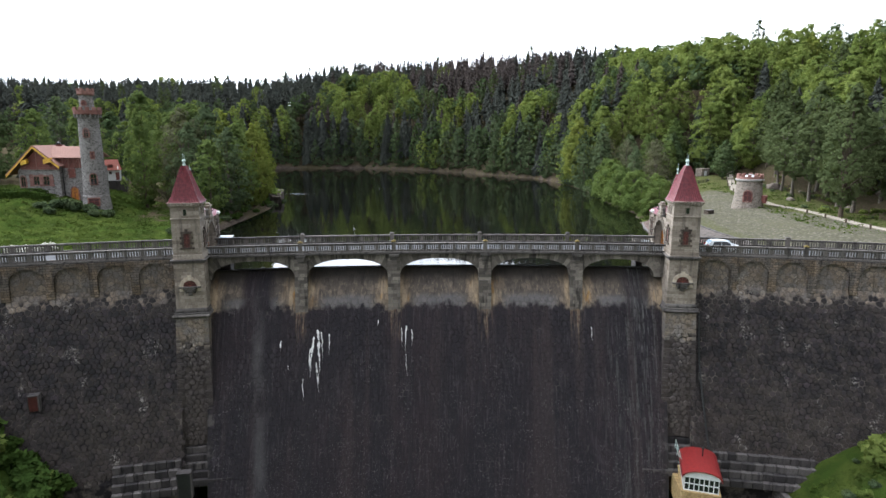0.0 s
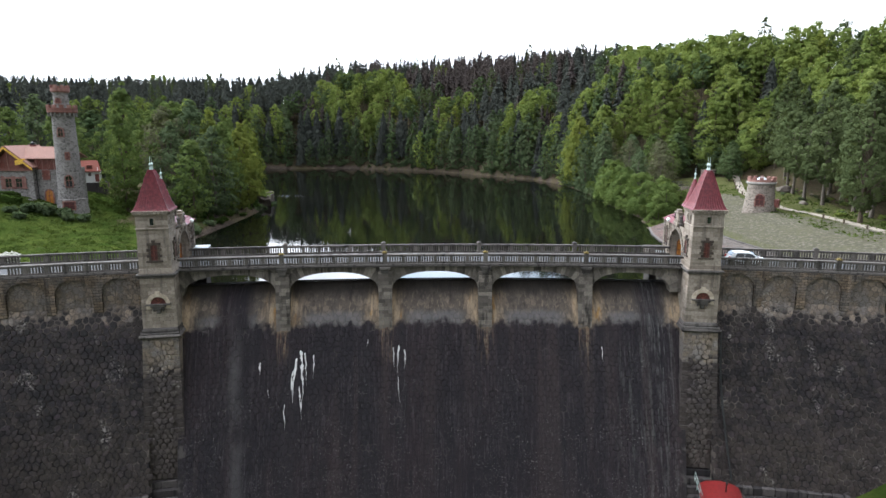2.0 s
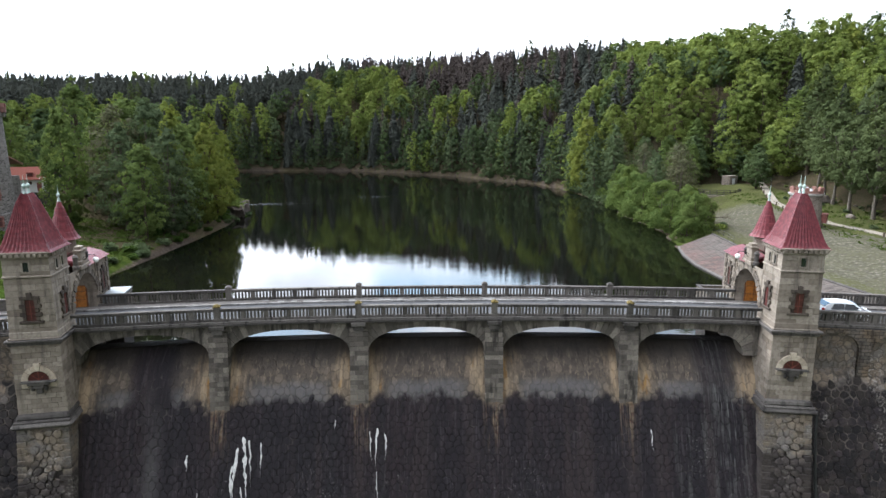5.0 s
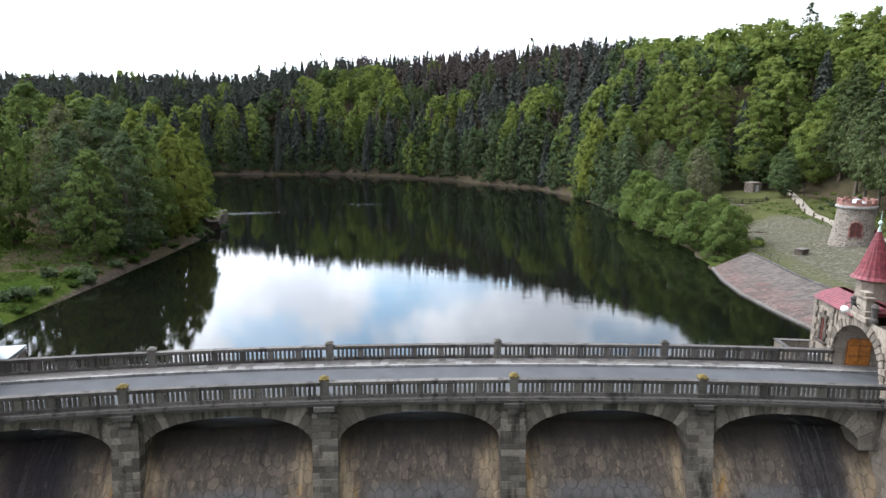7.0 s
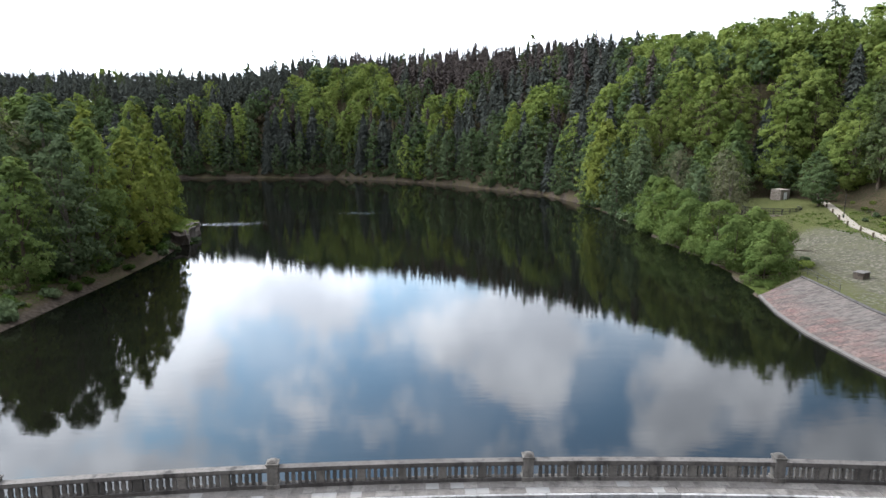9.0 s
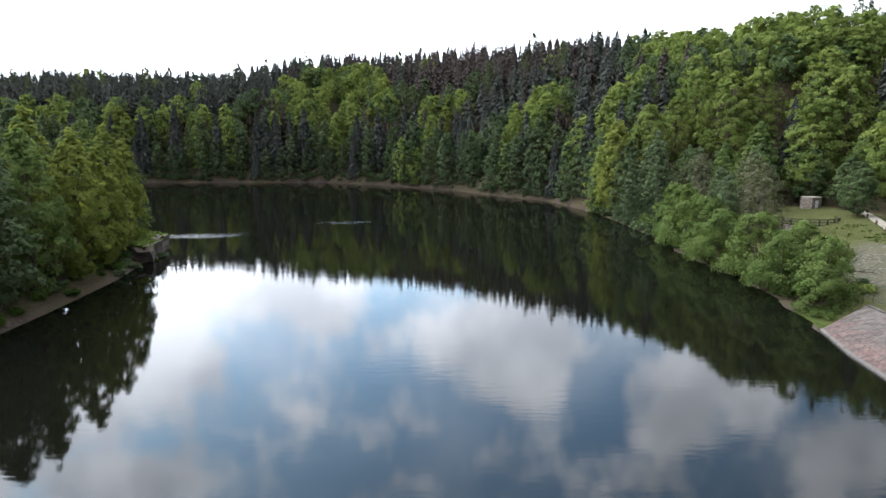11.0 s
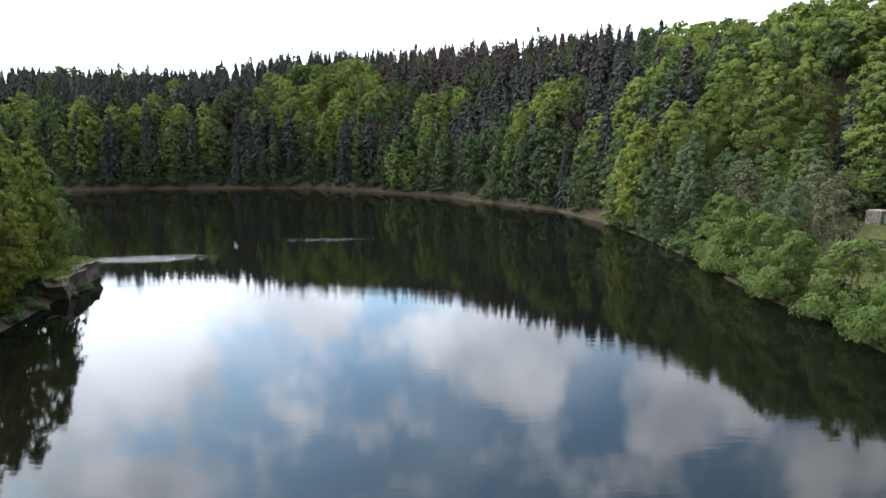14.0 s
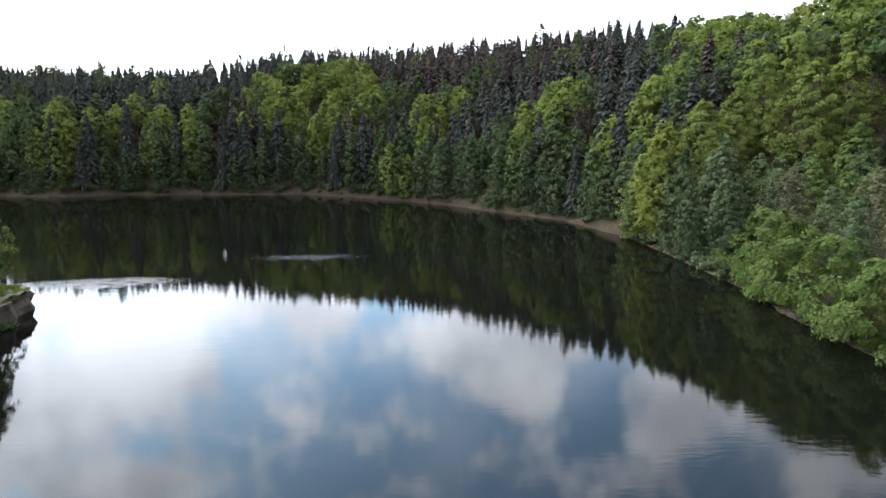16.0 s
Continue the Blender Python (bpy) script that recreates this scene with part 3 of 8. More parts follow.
    def edge(ch):
        return m.step(m.math("ADD", sp.outputs[ch], m.math("MULTIPLY", m.math("SUBTRACT", n2, 0.5), 0.8)), 0.35, 0.65)
    base = m.mix(edge(0), grass, floor)
    base = m.mix(edge(2), base, stone)
    base = m.mix(edge(1), base, soil)
    m.colour(base).bump(m.math("ADD", n3, n2), 0.9, 0.22)
    me.materials.append(m.m)
    return tagged(new("ground", me), "grass, stony meadow and brown woodland floor sloping to the lake", "ground", kind="structure")


ground = build_ground()


def build_lake():
    pts = []
    k = len(SHORE)
    for i, (x, y) in enumerate(SHORE):
        if y < 9 and abs(x) < 45:
            continue
        (ax, ay), (bx, by) = SHORE[i - 1], SHORE[(i + 1) % k]
        t = Vector((bx - ax, by - ay)).normalized()
        pts.append((x + t.y * 4, y - t.x * 4))
    for i in range(24):
        p = W(-42 + 82 * i / 23, 3.4, 0)
        pts.append((p.x, p.y))
    bm = bmesh.new()
    bm.faces.new([bm.verts.new((x, y, WATER)) for x, y in pts])
    bmesh.ops.triangulate(bm, faces=bm.faces)
    for f in bm.faces:
        if f.normal.z < 0:
            f.normal_flip()
    me = bpy.data.meshes.new("lake_water")
    bm.to_mesh(me)
    bm.free()
    m = Mat("still dark lake water", 0.03, 0, 0.5).world_co()
    m.p.inputs["IOR"].default_value = 1.30
    m.colour(m.mix(m.step(m.noise(0.02, 2), 0.3, 0.7), (0.0020, 0.0024, 0.0018), (0.0035, 0.0035, 0.0022)))
    ripple = m.noise(1.1, 4, (0.55, 2.2, 1.0))
    swell = m.noise(0.22, 2, (0.7, 2.0, 1.0))
    calm = m.step(m.noise(0.018, 3, (0.7, 2.2, 1.0)), 0.5, 0.68, 0.45, 1.2)
    b = m.n.new("ShaderNodeBump")
    b.inputs["Strength"].default_value, b.inputs["Distance"].default_value = 0.10, 0.06
    m.l.new(m.math("MULTIPLY", m.math("ADD", ripple, swell), calm), b.inputs["Height"])
    # two cat's paws: light gusts that roughen the mirror
    gust = 0.0
    for gx, gy, rx, ry, tilt in ((-46, 119.5, 11, 3.2, 0.16), (-17, 139.5, 11, 3.0, 0.10)):
        mp = m.n.new("ShaderNodeMapping")
        mp.vector_type = "TEXTURE"
        mp.inputs["Location"].default_value = (gx, gy, WATER)
        mp.inputs["Rotation"].default_value = (0, 0, tilt)
        mp.inputs["Scale"].default_value = (rx, ry, 100)
        m.l.new(m.co, mp.inputs[0])
        ln = m.n.new("ShaderNodeVectorMath")
        ln.operation = "LENGTH"
        m.l.new(mp.outputs[0], ln.inputs[0])
        wob = m.math("ADD", ln.outputs["Value"], m.math("MULTIPLY", m.math("SUBTRACT", m.noise(0.8, 6, (0.5, 2.2, 1.0), 0.65), 0.5), 2.2))
        gust = m.math("MAXIMUM", gust, m.math("MULTIPLY", m.step(wob, 0.25, 1.05, 1.0, 0.0), m.step(m.noise(1.3, 4, (0.4, 2.4, 1.0)), 0.40, 0.58)))
    chop = m.noise(2.6, 3, (1.0, 1.5, 1.0))
    b2 = m.n.new("ShaderNodeBump")
    b2.inputs["Strength"].default_value, b2.inputs["Distance"].default_value = 1.0, 0.02
    m.l.new(m.math("MULTIPLY", chop, gust), b2.inputs["Height"])
    m.l.new(b.outputs[0], b2.inputs["Normal"])
    m.l.new(b2.outputs[0], m.p.inputs["Normal"])
    me.materials.append(m.m)
    return tagged(new("lake_water", me), "calm dark lake mirroring the clouds and woods", "water", kind="structure")


lake = build_lake()

# ---- the dam ----
POSTS = [-22.34, -10.85, 0.65, 12.14]
TOWER_L, TOWER_R = -34.92, 24.54
HALF = 1.62
SP0, SP1 = TOWER_L + HALF, TOWER_R - HALF


def wing_n(z):
    return -0.25 - 0.36 * max(0.0, -4.0 - z)


def spill_n(z):
    """The overflow face: rounded at the sill, then a steep even slope."""
    if z > -6.4:
        t = (z + 6.4) / 3.8
        return -0.9 + 0.36 * (z + 6.4) + 1.6 * t * t
    return -0.9 + 0.36 * (z + 6.4)


def stones(surface, s0, s1, z0, z1, size, seed, keep=None, proud=0.10, gap=0.06, smooth=9.0):
    """Polygonal blocks of rough masonry: jittered lattice cells with recessed joints. Gives a list of (centre, verts, faces)."""
    rng = random.Random(seed)
    dz = size * 0.87
    nr, nc = int((z1 - z0) / dz) + 3, int((s1 - s0) / size) + 3
    pt = {}
    for j in range(-1, nr + 1):
        for i in range(-1, nc + 1):
            pt[i, j] = (s0 + (i + 0.5 * (j % 2)) * size + rng.uniform(-0.46, 0.46) * size, z0 + j * dz + rng.uniform(-0.44, 0.44) * size)
    out = []
    for j in range(nr):
        for i in range(nc):
            o = j % 2
            ring = [(i + 1, j), (i + o, j + 1), (i + o - 1, j + 1), (i - 1, j), (i + o - 1, j - 1), (i + o, j - 1)]
            c = pt[i, j]
            if not (s0 < c[0] < s1 and z0 < c[1] < z1) or (keep and not keep(*c)):
                continue
            poly = []
            for k in range(6):
                a, b = pt[ring[k]], pt[ring[(k + 1) % 6]]
                poly.append(((c[0] + a[0] + b[0]) / 3, (c[1] + a[1] + b[1]) / 3))
            h = proud * rng.uniform(0.4, 1.6) * (0.4 if c[1] > smooth else 1.0)
            g = 1 - gap / size * rng.uniform(0.4, 1.6)
            tilt = rng.uniform(-0.05, 0.05)
            vs = []
            for f, up in ((g, -0.02), (g - 0.12, h)):
                for q in poly:
                    s, z = c[0] + (q[0] - c[0]) * f, c[1] + (q[1] - c[1]) * f
                    vs.append(W(s, surface(z) - up - (tilt * (q[0] - c[0]) if up > 0 else 0), z))
            vs.append(W(c[0], surface(c[1]) - h * 1.25, c[1]))
            fs = [(k, (k + 1) % 6, 6 + (k + 1) % 6, 6 + k) for k in range(6)] + [(6 + k, 6 + (k + 1) % 6, 12) for k in range(6)]
            out.append((c, vs, fs))
    return out


def lay_stones(cells, wall, material, single, name="stone"):
    """The cells that the test picks become stones of their own, the rest one mesh."""
    vs, fs, count = [], [], 0
    for c, v, f in cells:
        if count < 300 and single(*c):
            me = bpy.data.meshes.new(name)
            mid = v[-1]
            me.from_pydata([p - mid for p in v], [], f)
            me.materials.append(material)
            ob = new(name, me)
            ob.location = mid
            ob.parent = wall
            count += 1
        else:
            k = len(vs)
            vs += v
            fs += [tuple(i + k for i in q) for q in f]
    me = bpy.data.meshes.new("masonry")
    me.from_pydata([tuple(p) for p in vs], [], fs)
    me.materials.append(material)
    ob = new("masonry", me)
    ob.parent = wall
    tagged(ob, "rough polygonal blocks of dark masonry", kind="stuff")


def arch_curve(a, b, spring, crown, power=2.3, k=22):
    mid, half = (a + b) / 2, (b - a) / 2
    pts = []
    for i in range(k + 1):
        u = -math.cos(math.pi * i / k)
        pts.append((mid + u * half, spring + (crown - spring) * max(0.0, 1 - abs(u) ** power) ** (1 / power)))
    return pts


def arch_wall(bm, a, b, left, right, spring, crown, foot, top, n0, n1, power=2.3):
    """One bay of wall from left to right, with an arched opening from a to b."""
    pts = [(a, foot)] + arch_curve(a, b, spring, crown, power) + [(b, foot)]
    lo = [[bm.verts.new((s, n, z)) for n in (n0, n1)] for s, z in pts]
    hi = [[bm.verts.new((s, n, top)) for n in (n0, n1)] for s, z in pts]
    for i in range(len(pts) - 1):
        bm.faces.new((lo[i][0], lo[i + 1][0], lo[i + 1][1], lo[i][1]))
        if 0 < i < len(pts) - 2:
            for e in (0, 1):
                bm.faces.new((lo[i][e], lo[i + 1][e], hi[i + 1][e], hi[i][e]))
    for s0, s1 in ((left, a), (b, right)):
        if s1 - s0 > 0.01:
            box(bm, s0, s1, n0, n1, foot, top)


M_ARCADE = m_wall("arcade stone", -5.2, (0.20, 0.152, 0.108), (0.046, 0.036, 0.033), (0.3, 0.27, 0.23), 0.9, 4.0, 0.5, True)


M_FOOT = m_stone("wet foot stone", (0.022, 0.019, 0.019), (0.05, 0.043, 0.041), (0.10, 0.088, 0.082), 1.0, 0.85, True, None, 0.9)


def build_dam():
    spill = bmesh.new()
    zs = [-2.6, -2.75, -3.1, -3.6, -4.2, -4.8, -5.6, -6.4, -9, -12, -15, -18, -21, -24, -31]
    prof = [(3.2, -9), (3.2, -3.0), (2.9, -2.62), (1.3, -2.5)] + [(spill_n(z), z) for z in zs] + [(3.2, -31)]
    sweep(spill, SP0 - 0.3, SP1 + 0.3, prof, 1.5)
    warp(spill)
    def overflow(joint):
        m = Mat("overflow joint" if joint else "overflow masonry", 0.8, 0, 0.25).world_co()
        z = m.height()
        # place along the crest, counted from the piers
        sx = m.n.new("ShaderNodeSeparateXYZ")
        m.l.new(m.co, sx.inputs[0])
        along = m.math("MULTIPLY", m.math("ARCTAN2", m.math("SUBTRACT", sx.outputs[0], CEN.x), m.math("SUBTRACT", sx.outputs[1], CEN.y)), RAD)
        bay = m.math("FRACT", m.math("DIVIDE", m.math("ADD", along, 1000 * 11.495 - POSTS[2]), 11.495), 0)
        side = m.math("MULTIPLY", m.math("MINIMUM", bay, m.math("SUBTRACT", 1.0, bay)), 11.495)
        rag = m.math("SUBTRACT", m.noise(0.6, 7, (1, 0.06, 0.45), 0.62), 0.5)
        fine = m.noise(4.5, 8, None, 0.7)
        rnd = m.math("FRACT", m.math("ADD", m.random(True), m.random()), 0)
        # black growth: slow changes of hue, thin runs, specks of lime
        black = m.mix(m.step(m.noise(0.16, 4, (1, 0.06, 0.4)), 0.38, 0.62), (0.0115, 0.0092, 0.0118), (0.0205, 0.0132, 0.0150))
        black = m.mix(m.math("MULTIPLY", rnd, 0.55), black, (0.0205, 0.0155, 0.0180))
        thin = m.noise(5.5, 5, (1, 0.06, 0.06), 0.6)
        black = m.mix(m.step(thin, 0.50, 0.60, 0, 0.75), black, (0.012, 0.010, 0.012))
        black = m.mix(m.step(thin, 0.46, 0.36, 0, 0.6), black, (0.044, 0.037, 0.040))
        black = m.mix(m.step(fine, 0.50, 0.72, 0, 0.6), black, (0.012, 0.010, 0.011))
        # broad curtains where water has run, and pale lichen at the far bay
        band = m.noise(0.42, 4, (1, 0.06, 0.045))
        black = m.mix(m.step(band, 0.52, 0.66, 0, 0.5), black, (0.036, 0.026, 0.025))
        black = m.mix(m.step(band, 0.46, 0.36, 0, 0.5), black, (0.017, 0.015, 0.017))
        lichen = m.math("MULTIPLY", m.step(m.math("ADD", along, m.math("MULTIPLY", rag, 7.0)), 13.5, 18.0), m.step(m.noise(2.6, 6, (1, 0.06, 0.07), 0.65), 0.50, 0.64))
        black = m.mix(m.math("MULTIPLY", lichen, 0.4), black, (0.085, 0.085, 0.078))
        where = m.step(m.math("SUBTRACT", m.noise(0.35, 4, (1, 0.5, 0.7)), m.math("MULTIPLY", m.math("ADD", z, 8.0), 0.012)), 0.54, 0.72)
        speck = m.math("MULTIPLY", m.step(m.noise(8, 3, (1, 0.5, 0.7), 0.6), 0.62, 0.67), where)
        black = m.mix(m.math("MULTIPLY", speck, 0.45), black, (0.26, 0.245, 0.23))
        if joint:
            black = m.mix(m.step(m.noise(0.6, 4), 0.55, 0.68, 0.0, 0.55), m.mix(0.6, black, (0.012, 0.010, 0.010)), (0.085, 0.075, 0.067))
        # under the arches: the bridge's shade painted dark at the top, brown stone, a grey damp veil low in the middle,
        # tan and ochre towards the piers
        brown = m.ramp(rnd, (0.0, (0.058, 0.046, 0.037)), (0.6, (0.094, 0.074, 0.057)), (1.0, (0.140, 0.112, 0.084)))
        brown = m.mix(m.step(m.noise(0.9, 5), 0.42, 0.66, 0, 0.5), brown, (0.055, 0.046, 0.040))
        brown = m.mix(m.step(fine, 0.48, 0.70, 0, 0.6), brown, (0.030, 0.025, 0.022))
        brown = m.mix(m.step(m.noise(3.2, 5, (1, 0.06, 0.45), 0.7), 0.54, 0.62, 0, 0.55), brown, (0.20, 0.158, 0.112))
        brown = m.mix(m.step(m.noise(2.1, 6, (1, 0.06, 0.3), 0.7), 0.55, 0.63, 0, 0.7), brown, (0.022, 0.018, 0.016))
        veil = m.math("MULTIPLY", m.step(m.math("ADD", z, m.math("MULTIPLY", rag, 1.2)), -5.3, -6.1), m.step(m.math("ADD", side, m.math("MULTIPLY", rag, 3.0)), 1.6, 3.6))
        brown = m.mix(m.math("MULTIPLY", veil, 0.7), brown, (0.105, 0.100, 0.102))
        tan = m.mix(m.step(m.noise(1.3, 5, (1, 0.06, 0.3)), 0.55, 0.66), (0.30, 0.222, 0.142), (0.27, 0.145, 0.040))
        narrow = m.step(z, -5.8, -8.4, 0.0, 2.0)
        by_pier = m.step(m.math("ADD", m.math("ADD", side, narrow), m.math("MULTIPLY", rag, 5.0)), 2.7, 0.8)
        by_pier = m.math("MULTIPLY", by_pier, m.step(m.noise(2.6, 6, (1, 0.06, 0.14)), 0.36, 0.60, 0.30, 1.0))
        brown = m.mix(by_pier, brown, tan)
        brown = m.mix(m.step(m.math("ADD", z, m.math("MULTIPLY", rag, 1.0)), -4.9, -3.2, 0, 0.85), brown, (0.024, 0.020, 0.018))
        if joint:
            brown = m.mix(0.35, brown, (0.030, 0.025, 0.021))
        # the growth starts along an uneven line, lower by the piers
        line = m.math("ADD", m.math("ADD", z, m.math("MULTIPLY", rag, 3.2)), m.step(side, 0.3, 2.0, 0.7, 0.0))
        line = m.math("ADD", line, m.math("MULTIPLY", rnd, 0.5))
        up = m.step(line, -7.0, -6.2)
        # the first bay carries water: a black wet run down its middle
        wet = m.math("ABSOLUTE", m.math("ADD", m.math("SUBTRACT", along, -27.6), m.math("MULTIPLY", rag, 1.2)), 0)
        up = m.math("MULTIPLY", up, m.step(wet, 1.0, 2.6))
        run = m.math("ADD", m.math("SUBTRACT", along, 19.4), m.math("MULTIPLY", rag, 3.2))
        up = m.math("MULTIPLY", up, m.step(m.math("ABSOLUTE", run, 0), 0.6, 2.2, 0.1, 1.0))
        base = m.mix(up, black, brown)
        lines = m.math("MULTIPLY", m.step(m.math("ABSOLUTE", m.math("SUBTRACT", run, 0.9), 0), 1.9, 0.6), m.step(m.noise(6.0, 4, (1, 0.06, 0.05)), 0.50, 0.66))
        base = m.mix(m.math("MULTIPLY", m.math("MULTIPLY", lines, m.math("MULTIPLY", m.step(m.noise(0.5, 4), 0.40, 0.60), m.step(m.math("ADD", z, m.math("MULTIPLY", rag, 8.0)), -17.0, -10.0))), 0.55), base, (0.17, 0.17, 0.16))
        # pale sheen of the wet run, put into the base colour as grey
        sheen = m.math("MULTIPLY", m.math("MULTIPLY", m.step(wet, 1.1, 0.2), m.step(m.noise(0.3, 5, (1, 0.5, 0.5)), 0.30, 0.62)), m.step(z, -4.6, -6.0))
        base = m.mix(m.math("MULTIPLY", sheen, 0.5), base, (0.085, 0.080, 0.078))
        # drips of ochre below each pier
        drip = m.math("MULTIPLY", m.step(m.math("ADD", side, m.math("MULTIPLY", rag, 1.4)), 1.2, 0.2), m.step(m.noise(4.2, 5, (1, 0.06, 0.06), 0.65), 0.48, 0.66))
        drip = m.math("MULTIPLY", drip, m.step(m.math("ADD", z, m.math("MULTIPLY", rag, 9.0)), -12.5, -7.5))
        base = m.mix(m.math("MULTIPLY", drip, 0.85), base, m.mix(m.step(m.noise(3.0, 4), 0.45, 0.6), (0.20, 0.15, 0.098), (0.13, 0.075, 0.045)))
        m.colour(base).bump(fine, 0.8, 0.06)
        return m.m

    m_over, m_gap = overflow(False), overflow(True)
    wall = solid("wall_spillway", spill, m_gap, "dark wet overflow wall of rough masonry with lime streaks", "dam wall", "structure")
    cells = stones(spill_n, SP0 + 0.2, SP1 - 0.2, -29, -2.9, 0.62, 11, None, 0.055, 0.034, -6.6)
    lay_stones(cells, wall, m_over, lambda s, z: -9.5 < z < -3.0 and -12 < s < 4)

    for name, s0, s1, seed, pick in (("wall_wing_left", -105, TOWER_L - HALF + 0.1, 21, lambda s, z: s > -46 and z > -15),
                                     ("wall_wing_right", TOWER_R + HALF - 0.1, 100, 31, lambda s, z: s < 36 and z > -15)):
        bm = bmesh.new()
        prof = [(6.6, -14), (6.6, -0.5), (-0.15, -0.5)] + [(wing_n(z), z) for z in (-0.7, -2, -4, -8, -12, -16, -20, -24.5)] + [(wing_n(-24.5), -31), (6.6, -31)]
        sweep(bm, s0, s1, prof)
        warp(bm)
        w = solid(name, bm, M_MORTAR, "tall battered wall of dark polygonal masonry under a blind arcade", "dam wall", "structure")
        a, b = max(s0, -62), min(s1, 62)
        lay_stones(stones(wing_n, a, b, -24.3, -0.9, 0.64, seed, None, 0.065, 0.036, -5.4), w, M_WING, pick)
        # blind arcade under the cornice
        step = 4.45
        k = int((b - a) / step)
        for i in range(k):
            c = (s1 - 2.75 - step * i) if s1 < 0 else (s0 + 2.75 + step * i)
            bm = bmesh.new()
            arch_wall(bm, c - 1.78, c + 1.78, c - step / 2, c + step / 2, -2.5, -0.85, -4.5, -0.45, -0.58, 0.1, 2.1)
            warp(bm)
            part("blind_arch", bm, M_ARCADE, w, "shallow blind arch of tan stone")
        # plinth courses at the foot
        for j in range(4):
            bm = bmesh.new()
            n0 = wing_n(-23) - 0.35 - 0.5 * j
            f0, f1 = (-44.0, s1) if s1 < 0 else (s0, 40.0)
            x = f0
            rng = random.Random(seed + j)
            while x < f1 - 0.4:
                w_ = min(rng.uniform(0.9, 1.5), f1 - x)
                box(bm, x + 0.03, x + w_ - 0.03, n0 - rng.uniform(0, 0.08), -3.5, -22.6 - 0.85 * (j + 1), -22.62 - 0.85 * j, 0.05)
                x += w_
            warp(bm)
            part("plinth_course", bm, M_FOOT, w, "stepped course of large squared blocks")


build_dam()


def core_box(*dims):
    bm = bmesh.new()
    box(bm, *dims)
    warp(bm)
    return bm


def build_bridge():
    root = thing("arch_bridge", Matrix.Identity(4), "five-arched stone road bridge on the dam crest above the overflow", "bridge")
    edges = [SP0] + POSTS + [SP1]
    for i, (a, b) in enumerate(zip(edges, edges[1:])):
        oa = a + (0.78 if i else 0.3)
        ob_ = b - (0.78 if i < 4 else 1.2)
        bm = bmesh.new()
        arch_wall(bm, oa, ob_, a, b, -3.3, -1.1, -3.3, -0.5, -0.1, 6.3)
        warp(bm)
        part("arch", bm, M_PIER, root, "flat rounded stone arch")
        # wedge stones round the opening
        pts = arch_curve(oa, ob_, -3.3, -1.1, 2.3, 44)
        length = [0.0]
        for p, q in zip(pts, pts[1:]):
            length.append(length[-1] + math.hypot(q[0] - p[0], q[1] - p[1]))
        rng = random.Random(60 + i)

        def on(d):
            d = min(max(d, 0), length[-1] - 1e-6)
            k = max(j for j in range(len(length)) if length[j] <= d)
            t = (d - length[k]) / (length[k + 1] - length[k])
            p, q = pts[k], pts[k + 1]
            nx, nz = -(q[1] - p[1]), q[0] - p[0]
            g = math.hypot(nx, nz)
            return p[0] + (q[0] - p[0]) * t, p[1] + (q[1] - p[1]) * t, nx / g, nz / g

        count = 27
        for j in range(count):
            d0, d1 = length[-1] * j / count + 0.018, length[-1] * (j + 1) / count - 0.018
            deep = 1.0 if j % 2 else 1.25
            quad = []
            for d, o in ((d0, 0), (d1, 0), (d1, deep), (d0, deep)):
                s, z, nx, nz = on(d)
                if nz > 0.05 and o:
                    o = min(o, (-0.52 - z) / nz)
                quad.append((min(max(s + nx * o, a + 0.05), b - 0.05), z + nz * o))
            bm = bmesh.new()
            prism(bm, quad, -0.12 - rng.uniform(0.04, 0.09), 0.3)
            warp(bm)
            part("voussoir", bm, M_PIER, root)
    for i, s in enumerate(POSTS):
        # pier of squared blocks
        pier = part("pier", core_box(s - 0.74, s + 0.74, -0.15, 6.3, -7.5, -1.1), M_PIER, root, "slender pier of squared grey blocks")
        rng = random.Random(80 + i)
        zz, row = -7.5, 0
        while zz < -1.2:
            h = min(rng.uniform(0.36, 0.46), -1.1 - zz)
            cuts = (-0.78, -0.1 + rng.uniform(-0.1, 0.1), 0.78) if row % 2 else (-0.78, -0.36, 0.36, 0.78)
            for u, v in zip(cuts, cuts[1:]):
                bm = bmesh.new()
                box(bm, s + u + 0.012, s + v - 0.012, -0.22 - 0.17 * (-1.1 - zz) - rng.uniform(0, 0.05), 6.25, zz + 0.012, zz + h - 0.012)
                warp(bm)
                part("block", bm, M_PIER, pier)
            zz += h
            row += 1
        bm = bmesh.new()
        box(bm, s - 0.62, s + 0.62, -0.62, 0.2, -0.85, -0.5, 0.04)
        box(bm, s - 0.45, s + 0.45, -0.5, 0.2, -1.25, -0.85, 0.04)
        box(bm, s - 0.35, s + 0.35, -0.4, 0.2, -1.5, -1.25, 0.04)
        warp(bm)
        part("corbel", bm, M_CORNICE, root, "stepped corbel under a post")


build_bridge()


